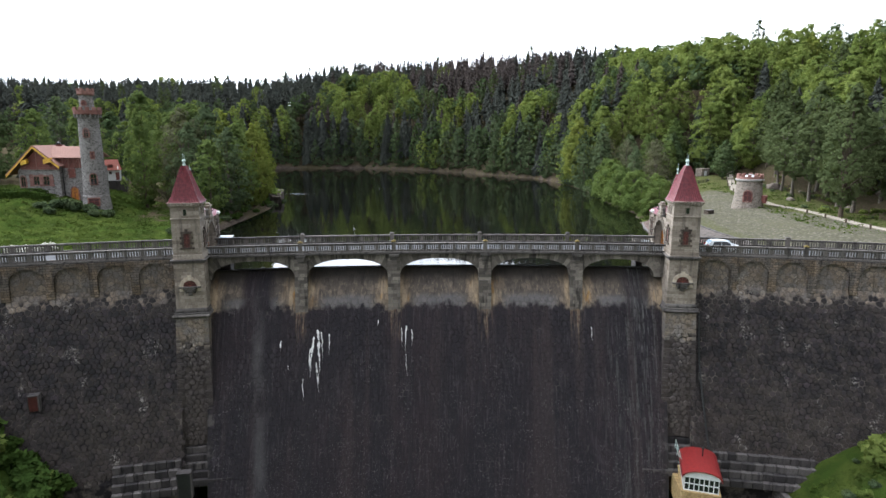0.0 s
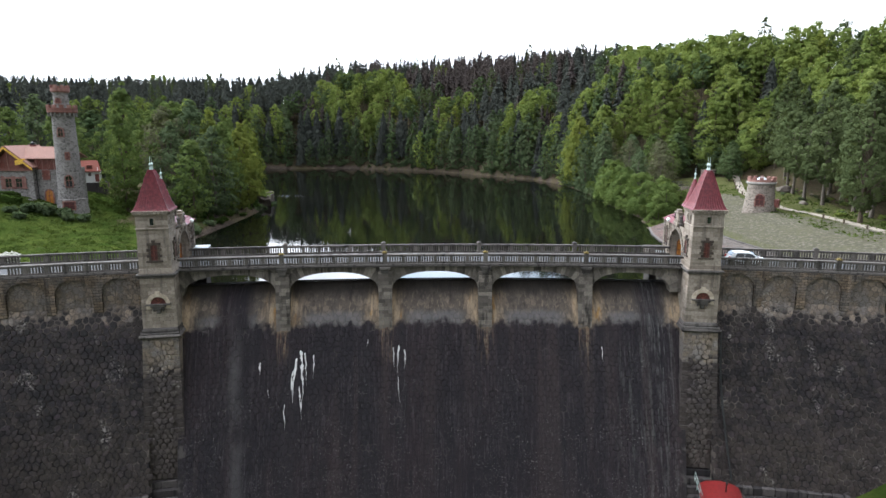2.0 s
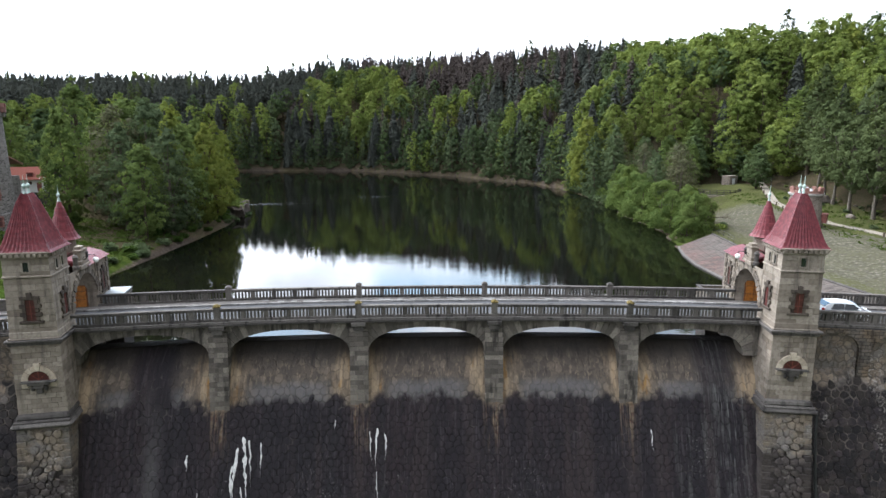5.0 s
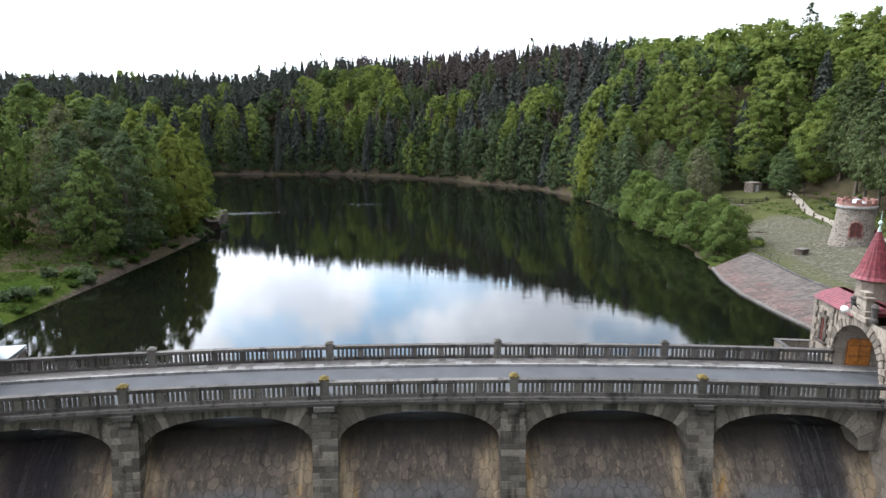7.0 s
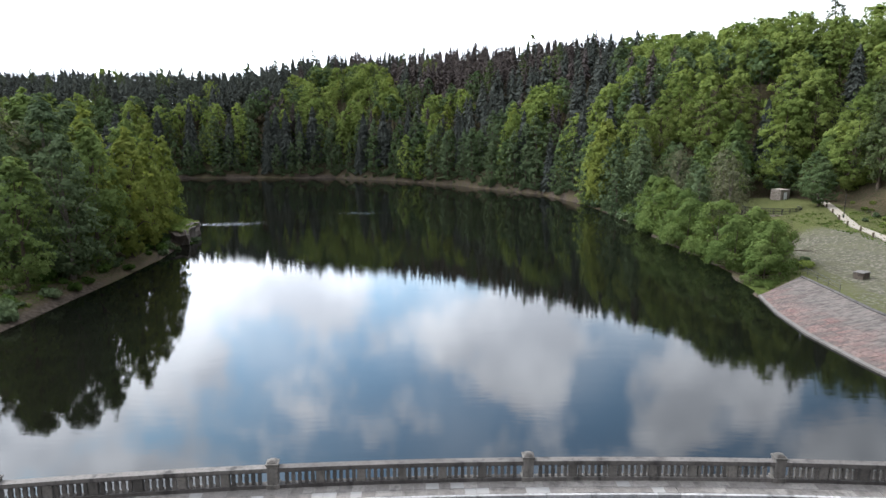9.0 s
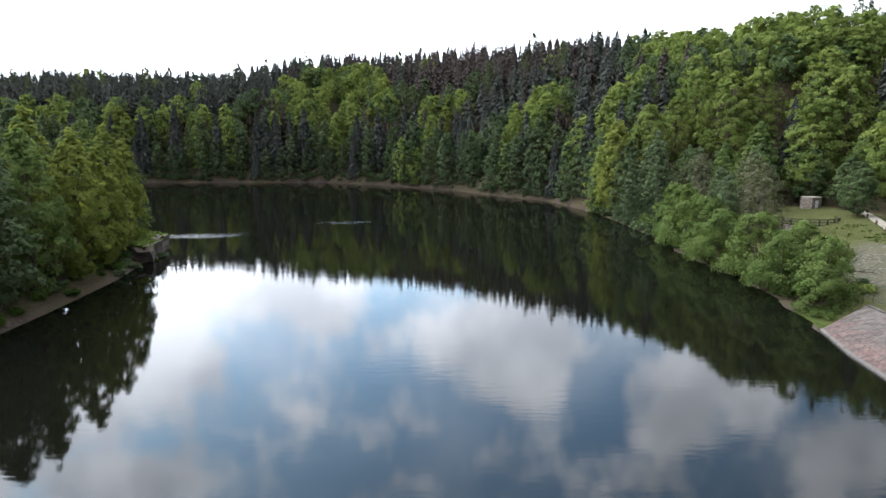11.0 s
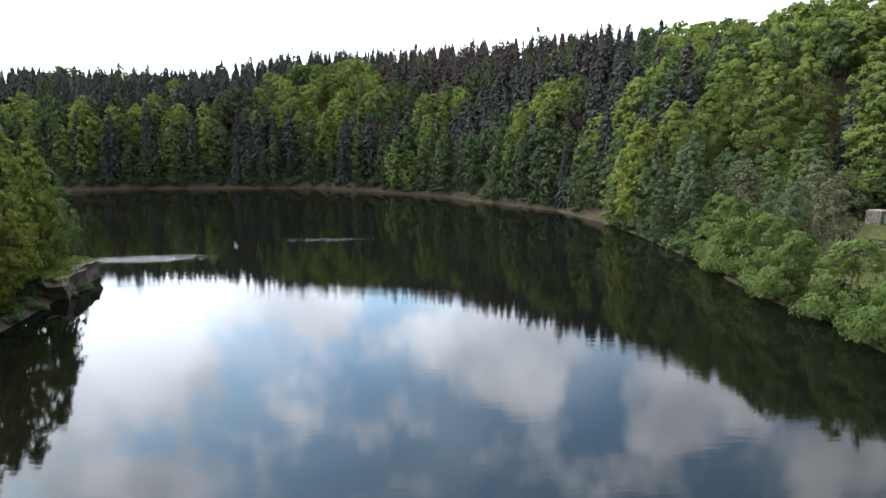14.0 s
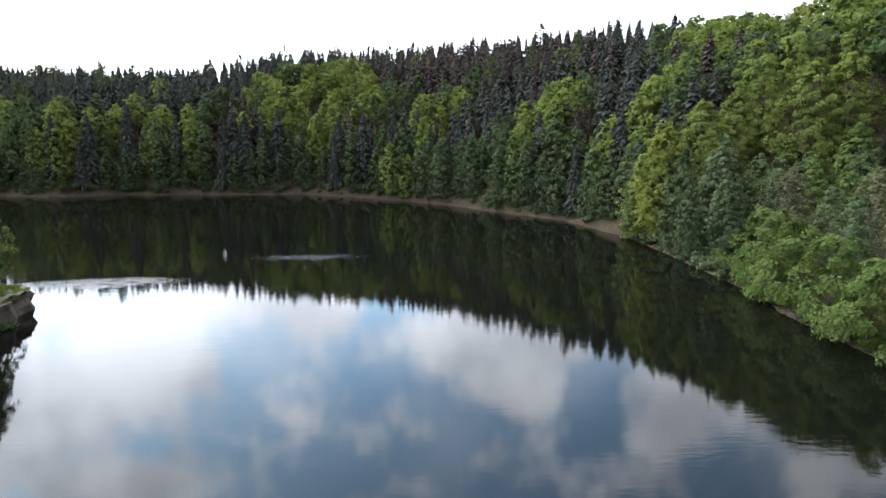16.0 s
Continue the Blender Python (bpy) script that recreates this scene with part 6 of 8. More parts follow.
def build_castle_house():
    root = thing("castle_house", Matrix.Translation((-82.5, 53.0, 0)), "villa of grey rubble with red timber gable and pink tiled roof", "house")
    # body: gabled left wing, lower right wing that meets the tower
    bm = bmesh.new()
    prism(bm, [(-5.6, -3), (3.0, -3), (3.0, 7.4), (-1.5, 11.0), (-5.6, 6.6)], 0, 9)
    part("wall", bm, M_RUBBLE, root, "grey rubble wall of the gabled wing")
    bm = bmesh.new()
    box(bm, 3.0, 8.4, 1.0, 8.5, -3, 7.2)
    part("wall", bm, M_RUBBLE, root, "grey rubble wall of the side wing")
    bm = bmesh.new()
    prism(bm, [(-4.9, 6.9), (3.0, 6.9), (3.0, 7.4), (-1.5, 10.9), (-4.9, 7.3)], -0.12, 0.1)
    gable = part("gable", bm, M_REDWOOD, root, "dark red timbered gable")
    for pts in ([(-4.6, 7.2, 2.8, 7.2)], [(-1.5, 7.0, -1.5, 10.5)], [(-4.0, 7.2, -2.8, 8.9)], [(1.4, 7.2, 0.2, 8.9)], [(-3.2, 8.8, 0.4, 8.8)], [(-4.8, 6.9, 2.9, 6.9)]):
        for x0, z0, x1, z1 in pts:
            bm = bmesh.new()
            tube(bm, [(x0, -0.14, z0), (x1, -0.14, z1)], 0.11, 4)
            part("beam", bm, M_PINK, gable)
    # curved brace under the gable
    bm = bmesh.new()
    for i in range(14):
        t0, t1 = math.pi * (0.12 + 0.76 * i / 14), math.pi * (0.12 + 0.76 * (i + 1) / 14)
        prism(bm, [(-1.5 + math.cos(t) * q, 7.0 + math.sin(t) * q) for t, q in ((t0, 2.4), (t1, 2.4), (t1, 2.75), (t0, 2.75))], -0.2, 0.0)
    part("arched_brace", bm, M_REDWOOD, gable)
    bm = bmesh.new()
    box(bm, 2.9, 8.3, 0.9, 1.1, 7.1, 9.3)
    part("timber_storey", bm, M_REDWOOD, root, "dark red timbered upper storey")
    for x in (3.3, 4.5, 5.6, 6.8, 8.0):
        bm = bmesh.new()
        box(bm, x - 0.1, x + 0.1, 0.82, 0.95, 7.1, 9.3)
        tube(bm, [(x + 0.1, 0.85, 7.3), (x + 1.0, 0.85, 9.1)], 0.08, 4)
        part("beam", bm, M_PINK, root)
    # roofs
    def slope(name, quad, thick=0.22, mat=M_HTILE, label="pink tiled roof slope"):
        bm = bmesh.new()
        q = [Vector(p) for p in quad]
        n = (q[1] - q[0]).cross(q[3] - q[0]).normalized()
        a = [bm.verts.new(p) for p in q]
        b = [bm.verts.new(p - n * thick) for p in q]
        bm.faces.new(a)
        bm.faces.new(b[::-1])
        for i in range(4):
            bm.faces.new((a[i], a[(i + 1) % 4], b[(i + 1) % 4], b[i]))
        roof = part(name, bm, mat, root, label)
        # raised tile courses
        bm = bmesh.new()
        for k in range(1, 14):
            t = k / 14
            p0, p1 = q[0].lerp(q[3], t), q[1].lerp(q[2], t)
            tube(bm, [p0 + n * 0.0, p1 + n * 0.0], 0.035, 4)
        pieces("tile_course", bm, mat, roof)
        return roof
    slope("roof", [(-7.6, -0.9, 5.6), (-7.6, 9.6, 5.6), (-1.5, 9.6, 11.6), (-1.5, -0.9, 11.6)])
    slope("roof", [(3.6, 9.6, 7.4), (3.6, -0.9, 7.4), (-1.5, -0.9, 11.6), (-1.5, 9.6, 11.6)])
    slope("roof", [(1.5, 0.2, 9.3), (8.9, 0.2, 9.3), (8.4, 4.6, 11.5), (-0.8, 4.6, 11.5)])
    slope("roof", [(8.9, 9.2, 9.3), (1.5, 9.2, 9.3), (-0.8, 4.6, 11.5), (8.4, 4.6, 11.5)])
    # yellow barge boards
    for a, b in (((-7.6, 5.6), (-1.5, 11.6)), ((3.6, 7.4), (-1.5, 11.6))):
        bm = bmesh.new()
        prism(bm, [(a[0], a[1] - 0.42), (a[0], a[1] - 0.02), (b[0], b[1] - 0.02), (b[0], b[1] - 0.42)], -1.0, -0.88)
        part("barge_board", bm, M_YELLOW, root, "yellow painted barge board")
    for x0, x1, z in ((-4.3, -3.0, 8.3), (0.4, 2.0, 8.6)):
        bm = bmesh.new()
        prism(bm, [(x0, z - 0.6), (x1, z - 0.2), (x1, z + 0.7), (x0, z + 0.3)], -0.95, -0.3)
        part("eave_bracket", bm, M_YELLOW, root, "yellow eave bracket")
    for x, y, z in ((-3.6, 3.5, 10.2), (-0.2, 6.0, 11.0), (6.4, 4.6, 11.2)):
        bm = bmesh.new()
        box(bm, x - 0.45, x + 0.45, y - 0.4, y + 0.4, z - 1.5, z + 0.9, 0.03)
        ch = part("chimney", bm, M_REDWOOD, root, "dark chimney with a cap")
        bm = bmesh.new()
        box(bm, x - 0.65, x + 0.65, y - 0.6, y + 0.6, z + 0.9, z + 1.05, 0.02)
        lathe(bm, [(0.3, z + 1.05), (0.38, z + 1.3), (0.1, z + 1.5)], 8, x, y)
        part("cap", bm, M_IRON, ch)
    for x in (-1.9, 0.15):
        wall_window(root, Matrix.Translation((x, -0.02, 3.6)), 1.15, 1.75, M_PINK, M_GLASS, False, "tall window in a red stone surround", True, 0.3)
    for x in (-2.98, -0.88, 1.23):
        for k in range(6):
            bm = bmesh.new()
            w_ = 0.30 if k % 2 else 0.42
            box(bm, x - w_, x + w_, -0.16, 0.05, 3.32 + k * 0.42, 3.70 + k * 0.42, 0.02)
            part("quoin", bm, M_PINK, root, "red sandstone quoin")
    wall_window(root, Matrix.Translation((-4.7, -0.02, 3.2)), 0.9, 2.2, M_PINK, M_GLASS, True, "arched window in a red stone surround")
    wall_window(root, Matrix.Translation((5.0, 0.98, 5.2)), 1.0, 1.6, M_PINK, M_REDWOOD, False, "small window with dark red shutters")
    wall_window(root, Matrix.Translation((5.2, 0.96, 0.3)), 1.4, 2.7, M_PINK, M_DOOR, True, "yellow arched door in stone")
    for x in (3.2, 8.2):
        bm = bmesh.new()
        tube(bm, [(x, 0.75, 7.0), (x, 0.75, -1.0)], 0.07, 6)
        part("downpipe", bm, M_IRON, root, "dark downpipe")
    bm = bmesh.new()
    box(bm, -6.4, 3.2, -1.4, 0.1, -3, 1.4, 0.05)
    part("terrace", bm, M_RUBBLE, root, "grey stone terrace")
    # picket gate beside the house
    fence = thing("wooden_fence", Matrix.Translation((-92.0, 51.0, 1.2)), "weathered wooden rail fence beside the house", "fence")
    for i in range(5):
        bm = bmesh.new()
        box(bm, -4 + i * 2 - 0.07, -4 + i * 2 + 0.07, -0.07, 0.07, -0.7, 1.5)
        part("post", bm, M_BARK, fence)
    for z in (0.5, 1.2):
        bm = bmesh.new()
        box(bm, -4, 4, -0.04, 0.04, z, z + 0.12)
        part("rail", bm, M_BARKP, fence)


def build_shed():
    root = thing("white_cottage", Matrix.Translation((-80.6, 73.0, 2.9)) @ Matrix.Rotation(0.42, 4, "Z") @ Matrix.Diagonal((0.66, 0.66, 0.66, 1)), "white plastered cottage with a red tiled roof", "cottage")
    bm = bmesh.new()
    prism(bm, [(-4.5, 0.3), (4.5, 0.3), (4.5, 4.4), (-4.5, 4.4)], -3, 3)
    part("wall", bm, M_WHITEPAINT, root)
    bm = bmesh.new()
    box(bm, -5.2, 6.4, -4.6, 3.4, -5.0, 0.3, 0.05)
    part("terrace", bm, M_FOOT, root, "dark stone terrace under the cottage")
    bm = bmesh.new()
    for sgn in (-1, 1):
        a = [bm.verts.new(p) for p in ((-5.0, sgn * 3.6, 4.2), (5.0, sgn * 3.6, 4.2), (3.9, 0, 7.8), (-3.9, 0, 7.8))]
        bm.faces.new(a)
        b = [bm.verts.new(v.co + Vector((0, 0, -0.2))) for v in a]
        bm.faces.new(b[::-1])
        for i in range(4):
            bm.faces.new((a[i], a[(i + 1) % 4], b[(i + 1) % 4], b[i]))
    part("roof", bm, M_CTILE, root, "red tiled roof")
    for sx in (-1, 1):
        bm = bmesh.new()
        prism(bm, [(-3.5, 4.35), (3.5, 4.35), (0, 7.7)], -0.08, 0.08, Matrix.Translation((sx * 3.9, 0, 0)) @ Matrix.Rotation(math.pi / 2, 4, "Z"))
        part("gable", bm, M_WHITEPAINT, root, "white plastered gable")
    bm = bmesh.new()
    prism(bm, [(0.85, 5.25), (2.15, 5.25), (2.15, 6.0), (0.85, 6.0)], -3.06, -2.98)
    part("dormer_window", bm, M_WINDOW, root, "dark red dormer window")
    bm = bmesh.new()
    box(bm, 0.6, 2.4, -3.0, -0.8, 5.0, 6.3, 0, 0.9)
    part("dormer", bm, M_CTILE, root)
    for x in (-2.2, 1.4):
        wall_window(root, Matrix.Translation((x, -3.02, 2.6)), 0.9, 1.0, M_WHITEPAINT, M_GLASS, False, "small dark window")
    bm = bmesh.new()
    box(bm, 3.0, 4.2, -3.05, -2.9, 0.5, 3.2)
    part("door", bm, M_REDWOOD, root, "brown door")


build_castle_tower()
build_castle_house()
build_shed()


# ---- the round tower on the right shore ----
def build_round_tower():
    x, y = 70.3, 61.0
    z = -3.4
    root = thing("round_tower", Matrix.Translation((x, y, z)), "squat round stone tower with a red crenellated top", "tower")
    bm = bmesh.new()
    lathe(bm, [(3.6, -1.2), (3.55, 0.7), (3.35, 0.75), (3.3, 1.5), (2.85, 4.5), (2.6, 7.4)], 28)
    part("shaft", bm, M_RTOWER, root, "tapered shaft of warm rubble")
    bm = bmesh.new()
    lathe(bm, [(2.6, 7.3), (2.95, 7.55), (2.95, 7.85), (2.7, 7.9)], 28)
    part("ring", bm, M_CONC, root, "pale stone ring under the parapet")
    bm = bmesh.new()
    lathe(bm, [(2.75, 7.85), (2.75, 8.4), (2.4, 8.41), (2.4, 7.95)], 28)
    crenels(bm, 2.58, 8.35, 12, 0.75, 0.6, 0.36)
    part("parapet", bm, M_PINK, root, "red brick parapet with merlons")
    bm = bmesh.new()
    lathe(bm, [(2.4, 7.9), (0.2, 8.9)], 24)
    part("roof", bm, M_STEEL, root, "pale sheet metal roof")
    f = 0.12 - math.atan2(x, y + 60) * 0.75
    wall_window(root, round_face(3.02, -0.52, 3.0), 1.5, 2.3, M_PINK, M_WINDOW, True, "arched window in a red stone surround")
    bm = bmesh.new()
    m = round_face(3.1, 0.8, 2.6)
    box(bm, -0.5, 0.5, -0.75, 0.2, 0, 1.5, 0.03, 1, m)
    box(bm, -0.65, 0.65, -0.9, 0.2, 1.5, 1.75, 0.03, 0.8, m)
    part("bay", bm, M_REDWOOD, root, "small red wooden bay")


build_round_tower()


def drape(pts, widths, lift, name, mat, label, category, sides=0.25, step=2.0):
    """A strip laid along a line on the land."""
    line = []
    for (a, b), (wa, wb) in zip(zip(pts, pts[1:]), zip(widths, widths[1:])):
        a, b = Vector(a), Vector(b)
        k = max(1, int((b - a).length / step))
        for i in range(k):
            line.append((a.lerp(b, i / k), wa + (wb - wa) * i / k))
    line.append((Vector(pts[-1]), widths[-1]))
    bm = bmesh.new()
    rows = []
    for i, (p, w) in enumerate(line):
        t = (line[min(i + 1, len(line) - 1)][0] - line[max(i - 1, 0)][0]).normalized()
        n = Vector((t.y, -t.x))
        row = []
        for u in (-1, -0.5, 0, 0.5, 1):
            q = p + n * w * u / 2
            row.append(bm.verts.new((q.x, q.y, land_z(q.x, q.y) + lift)))
        rows.append(row)
    for a, b in zip(rows, rows[1:]):
        for i in range(4):
            bm.faces.new((a[i], a[i + 1], b[i + 1], b[i]))
    for row, nxt in zip(rows, rows[1:]):
        for e in (0, 4):
            va, vb = row[e], nxt[e]
            c = bm.verts.new(va.co - Vector((0, 0, sides)))
            d = bm.verts.new(vb.co - Vector((0, 0, sides)))
            bm.faces.new((va, vb, d, c))
    return solid(name, bm, mat, label, category, "structure")


def build_right_shore():
    mg = m_plain("pale gravel", (0.20, 0.175, 0.142), 0.95, 0, 0.2, 0.2, 4)
    line = [(76, 14), (75.5, 30), (77, 44), (77.8, 54), (76.3, 62), (75.8, 71), (79, 85), (87.5, 105), (98, 127)]
    drape(line, [1.8] * 9, 0.14, "gravel_path", mg, "pale gravel path winding up to the woods", "path")
    # bollards along the path
    bm = bmesh.new()
    lathe(bm, [(0.17, -0.3), (0.17, 0.75), (0.1, 0.85)], 8)
    bol = mesh_of("bollard", bm, M_BARK)
    for x, y in ((74.4, 20), (74.1, 27), (74.6, 34), (75.3, 41), (76.0, 48), (74.3, 66), (74.3, 71.5), (75.8, 77), (77.3, 82), (79.2, 88), (81.4, 93.5), (83.8, 99), (86.2, 104.5)):
        tagged(new("bollard", bol), "short dark wooden bollard beside the gravel path", "bollard", "bollards along the path").location = (x, y, land_z(x, y))
    # paved bank
    m = Mat("red sandstone paving", 0.95, 0, 0.1).world_co()
    a, b = m.noise(0.5, 5), m.noise(3.5, 5)
    col = m.mix(m.step(a, 0.35, 0.65), (0.118, 0.070, 0.064), (0.112, 0.085, 0.077))
    col = m.mix(m.step(b, 0.45, 0.7, 0, 0.7), col, (0.06, 0.043, 0.036))
    col = m.mix(m.math("MULTIPLY", m.random(), 0.5), col, (0.125, 0.092, 0.083))
    streak = m.noise(0.9, 5, (0.25, 1.0, 1.0))
    col = m.mix(m.step(streak, 0.46, 0.62, 0, 0.8), col, (0.070, 0.060, 0.054))
    br = m.n.new("ShaderNodeTexBrick")
    m.l.new(m.scaled((1, 1, 1)), br.inputs["Vector"])
    for k_, v_ in (("Scale", 1.0), ("Mortar Size", 0.02), ("Brick Width", 0.55), ("Row Height", 0.33)):
        br.inputs[k_].default_value = v_
    br.inputs["Color1"].default_value, br.inputs["Color2"].default_value, br.inputs["Mortar"].default_value = (0.75, 0.75, 0.75, 1), (1.1, 1.08, 1.05, 1), (0.5, 0.48, 0.46, 1)
    col = m.mix(1.0, col, br.outputs["Color"], "MULTIPLY")
    grey_ = m.step(m.math("ADD", m.height(), m.math("MULTIPLY", m.math("SUBTRACT", m.noise(0.4, 5, (0.3, 1, 1)), 0.5), 2.2)), -4.2, -3.5, 0, 0.85)
    col = m.mix(grey_, col, m.mix(m.step(m.noise(2.0, 6, (0.3, 1, 1), 0.65), 0.40, 0.62), (0.098, 0.086, 0.077), (0.050, 0.045, 0.040)))
    m.colour(col).bump(b, 0.5, 0.05)
    low = [(42.5, 9), (41.8, 20), (41.1, 31), (41.2, 40), (42.4, 47.5), (44.6, 55.2)]
    high = [(51.5, 9), (50.3, 20), (49.6, 31), (50.0, 43), (51.2, 51), (52.0, 58.5)]
    bank = tagged(new("paved_bank"), "sloping bank paved with reddish sandstone slabs", "bank", kind="structure")

    def at(u, v):
        k = min(int(u * 5), 4)
        f = u * 5 - k
        p = Vector(low[k]).lerp(Vector(low[k + 1]), f)
        q = Vector(high[k]).lerp(Vector(high[k + 1]), f)
        r = p.lerp(q, v)
        return Vector((r.x, r.y, WATER + 0.14 + 1.72 * v))
    bm = bmesh.new()
    g = [[bm.verts.new(at(i / 30, j / 10) - Vector((0, 0, 0.03))) for j in range(11)] for i in range(31)]
    for i in range(30):
        for j in range(10):
            bm.faces.new((g[i][j], g[i + 1][j], g[i + 1][j + 1], g[i][j + 1]))
    part("bed", bm, m.m, bank)
    rng = random.Random(8)
    nu, nv = 34, 8
    for i in range(nu):
        for j in range(nv):
            bm = bmesh.new()
            o = 0.5 / nu if j % 2 else 0
            u0, u1 = min(i / nu + o, 1) + 0.0005, min((i + 1) / nu + o, 1) - 0.0005
            if u1 <= u0:
                bm.free()
                continue
            v0, v1 = j / nv + 0.0018, (j + 1) / nv - 0.0018
            h = Vector((0, 0, rng.uniform(0.02, 0.032)))
            top = [bm.verts.new(at(u, v) + h) for u, v in ((u0, v0), (u1, v0), (u1, v1), (u0, v1))]
            bot = [bm.verts.new(v.co - Vector((0, 0, 0.15))) for v in top]
            bm.faces.new(top)
            for k in range(4):
                bm.faces.new((top[k], bot[k], bot[(k + 1) % 4], top[(k + 1) % 4]))
            part("slab", bm, m.m, bank)
    # pale edge at the waterline and coping at the top
    for nm, v0, v1, h, mt in (("kerb_edge", -0.03, 0.02, 0.10, M_RAIL), ("coping", 0.985, 1.03, 0.12, M_CORNICE)):
        bm = bmesh.new()
        rows = []
        for i in range(31):
            p, q = at(i / 30, v0), at(i / 30, v1)
            rows.append([bm.verts.new(r) for r in (p - Vector((0, 0, 0.3)), p + Vector((0, 0, h)), q + Vector((0, 0, h)), q - Vector((0, 0, 0.3)))])
        for a_, b_ in zip(rows, rows[1:]):
            for i in range(3):
                bm.faces.new((a_[i], a_[i + 1], b_[i + 1], b_[i]))
        part(nm, bm, mt, bank, "pale stone edge")
    # steel handrail on the bank's top
    rail = thing("handrail", Matrix.Identity(4), "thin dark steel handrail above the paved bank", "handrail")
    pts = [Vector((52.6 + 0.55 * i, 51.5 + i * 3.0, 0)) for i in range(5)]
    for p in pts:
        p.z = WATER + 1.55
        bm = bmesh.new()
        tube(bm, [p, p + Vector((0, 0, 1.0))], 0.035, 5)
        part("post", bm, M_IRON, rail)
    for h in (0.5, 1.0):
        bm = bmesh.new()
        tube(bm, [p + Vector((0, 0, h)) for p in pts], 0.03, 5)
        part("rail", bm, M_IRON, rail)
    # low masonry block on the meadow
    z = land_z(60.5, 58.5)
    root = thing("stone_block", Matrix.Translation((60.5, 58.5, z)) @ Matrix.Rotation(0.5, 4, "Z"), "low stone shaft head with a flat lid on the meadow", "shaft head")
    bm = bmesh.new()
    block_shell(bm, -0.9, 0.9, -0.6, 0.6, -0.3, 0.75, 0.35, 3, 0, 0.04, 0.5)
    part("wall", bm, M_QUOIN, root)
    bm = bmesh.new()
    box(bm, -1.0, 1.0, -0.7, 0.7, 0.75, 0.88, 0.03)
    part("lid", bm, M_CORNICE, root)
    # overflow basin with iron fence and a stone hut near the willows
    root = thing("iron_fence", Matrix.Translation((75.5, 106.5, land_z(75.5, 106.5))), "curved black iron fence round a stone basin", "fence")
    ptsf = [Vector((4.6 * math.cos(t) * 1.3, 4.6 * math.sin(t), 0)) for t in [math.pi * (0.85 + 0.09 * i) for i in range(14)]]
    for p in ptsf:
        bm = bmesh.new()
        box(bm, p.x - 0.06, p.x + 0.06, p.y - 0.06, p.y + 0.06, -1.4, 1.25)
        part("post", bm, M_IRON, root)
    for h in (0.1, 0.65, 1.2):
        bm = bmesh.new()
        tube(bm, [p + Vector((0, 0, h)) for p in ptsf], 0.06, 5)
        part("rail", bm, M_IRON, root)
    for p, q in zip(ptsf, ptsf[1:]):
        bm = bmesh.new()
        for i in range(4):
            c = p.lerp(q, (i + 0.5) / 4)
            tube(bm, [c + Vector((0, 0, 0.1)), c + Vector((0, 0, 1.2))], 0.035, 4)
        part("bar_panel", bm, M_IRON, root)
    bm = bmesh.new()
    lathe(bm, [(5.7, -2.2), (5.6, -0.05), (5.2, -0.05), (5.2, -2.2)], 24, 0, 0, 0, 0, False)
    part("basin_wall", bm, M_RTOWER, root, "round basin wall of stone")
    hut = thing("stone_hut", Matrix.Translation((86.5, 122, land_z(86.5, 122))) @ Matrix.Rotation(0.4, 4, "Z"), "small stone hut with a slab roof by the woods", "hut")
    bm = bmesh.new()
    block_shell(bm, -1.6, 1.6, -1.3, 1.3, -1.0, 2.2, 0.4, 9, 0, 0.06, 0.6)
    part("wall", bm, M_RTOWER, hut)
    bm = bmesh.new()
    box(bm, -1.68, 1.68, -1.38, 1.38, 2.2, 2.45, 0.06)
    part("roof", bm, M_RTOWER, hut)
    bm = bmesh.new()
    box(bm, -0.5, 0.5, -1.42, -1.25, -0.3, 1.7)
    part("door", bm, M_WHITEPAINT, hut, "white metal door")
    # boulders and a stump on the cut slope
    rng = random.Random(17)
    for i in range(12):
        x, y = 86 + rng.uniform(-3, 12), 62 + rng.uniform(-14, 34)
        bm = bmesh.new()
        r = rng.uniform(0.35, 1.1) if i else 1.9
        bmesh.ops.create_icosphere(bm, subdivisions=2, radius=r)
        for v in bm.verts:
            v.co *= 1 + 0.35 * noise.noise(v.co * 1.3 / r + Vector((i * 7, 0, 0)))
            v.co.z *= 0.75
        me = mesh_of("boulder", bm, M_CLIFF)
        tagged(new("boulder", me), "rough brown boulder on the cut slope above the path", "boulder", "boulders above the path").location = (x, y, land_z(x, y) + r * 0.15)


build_right_shore()


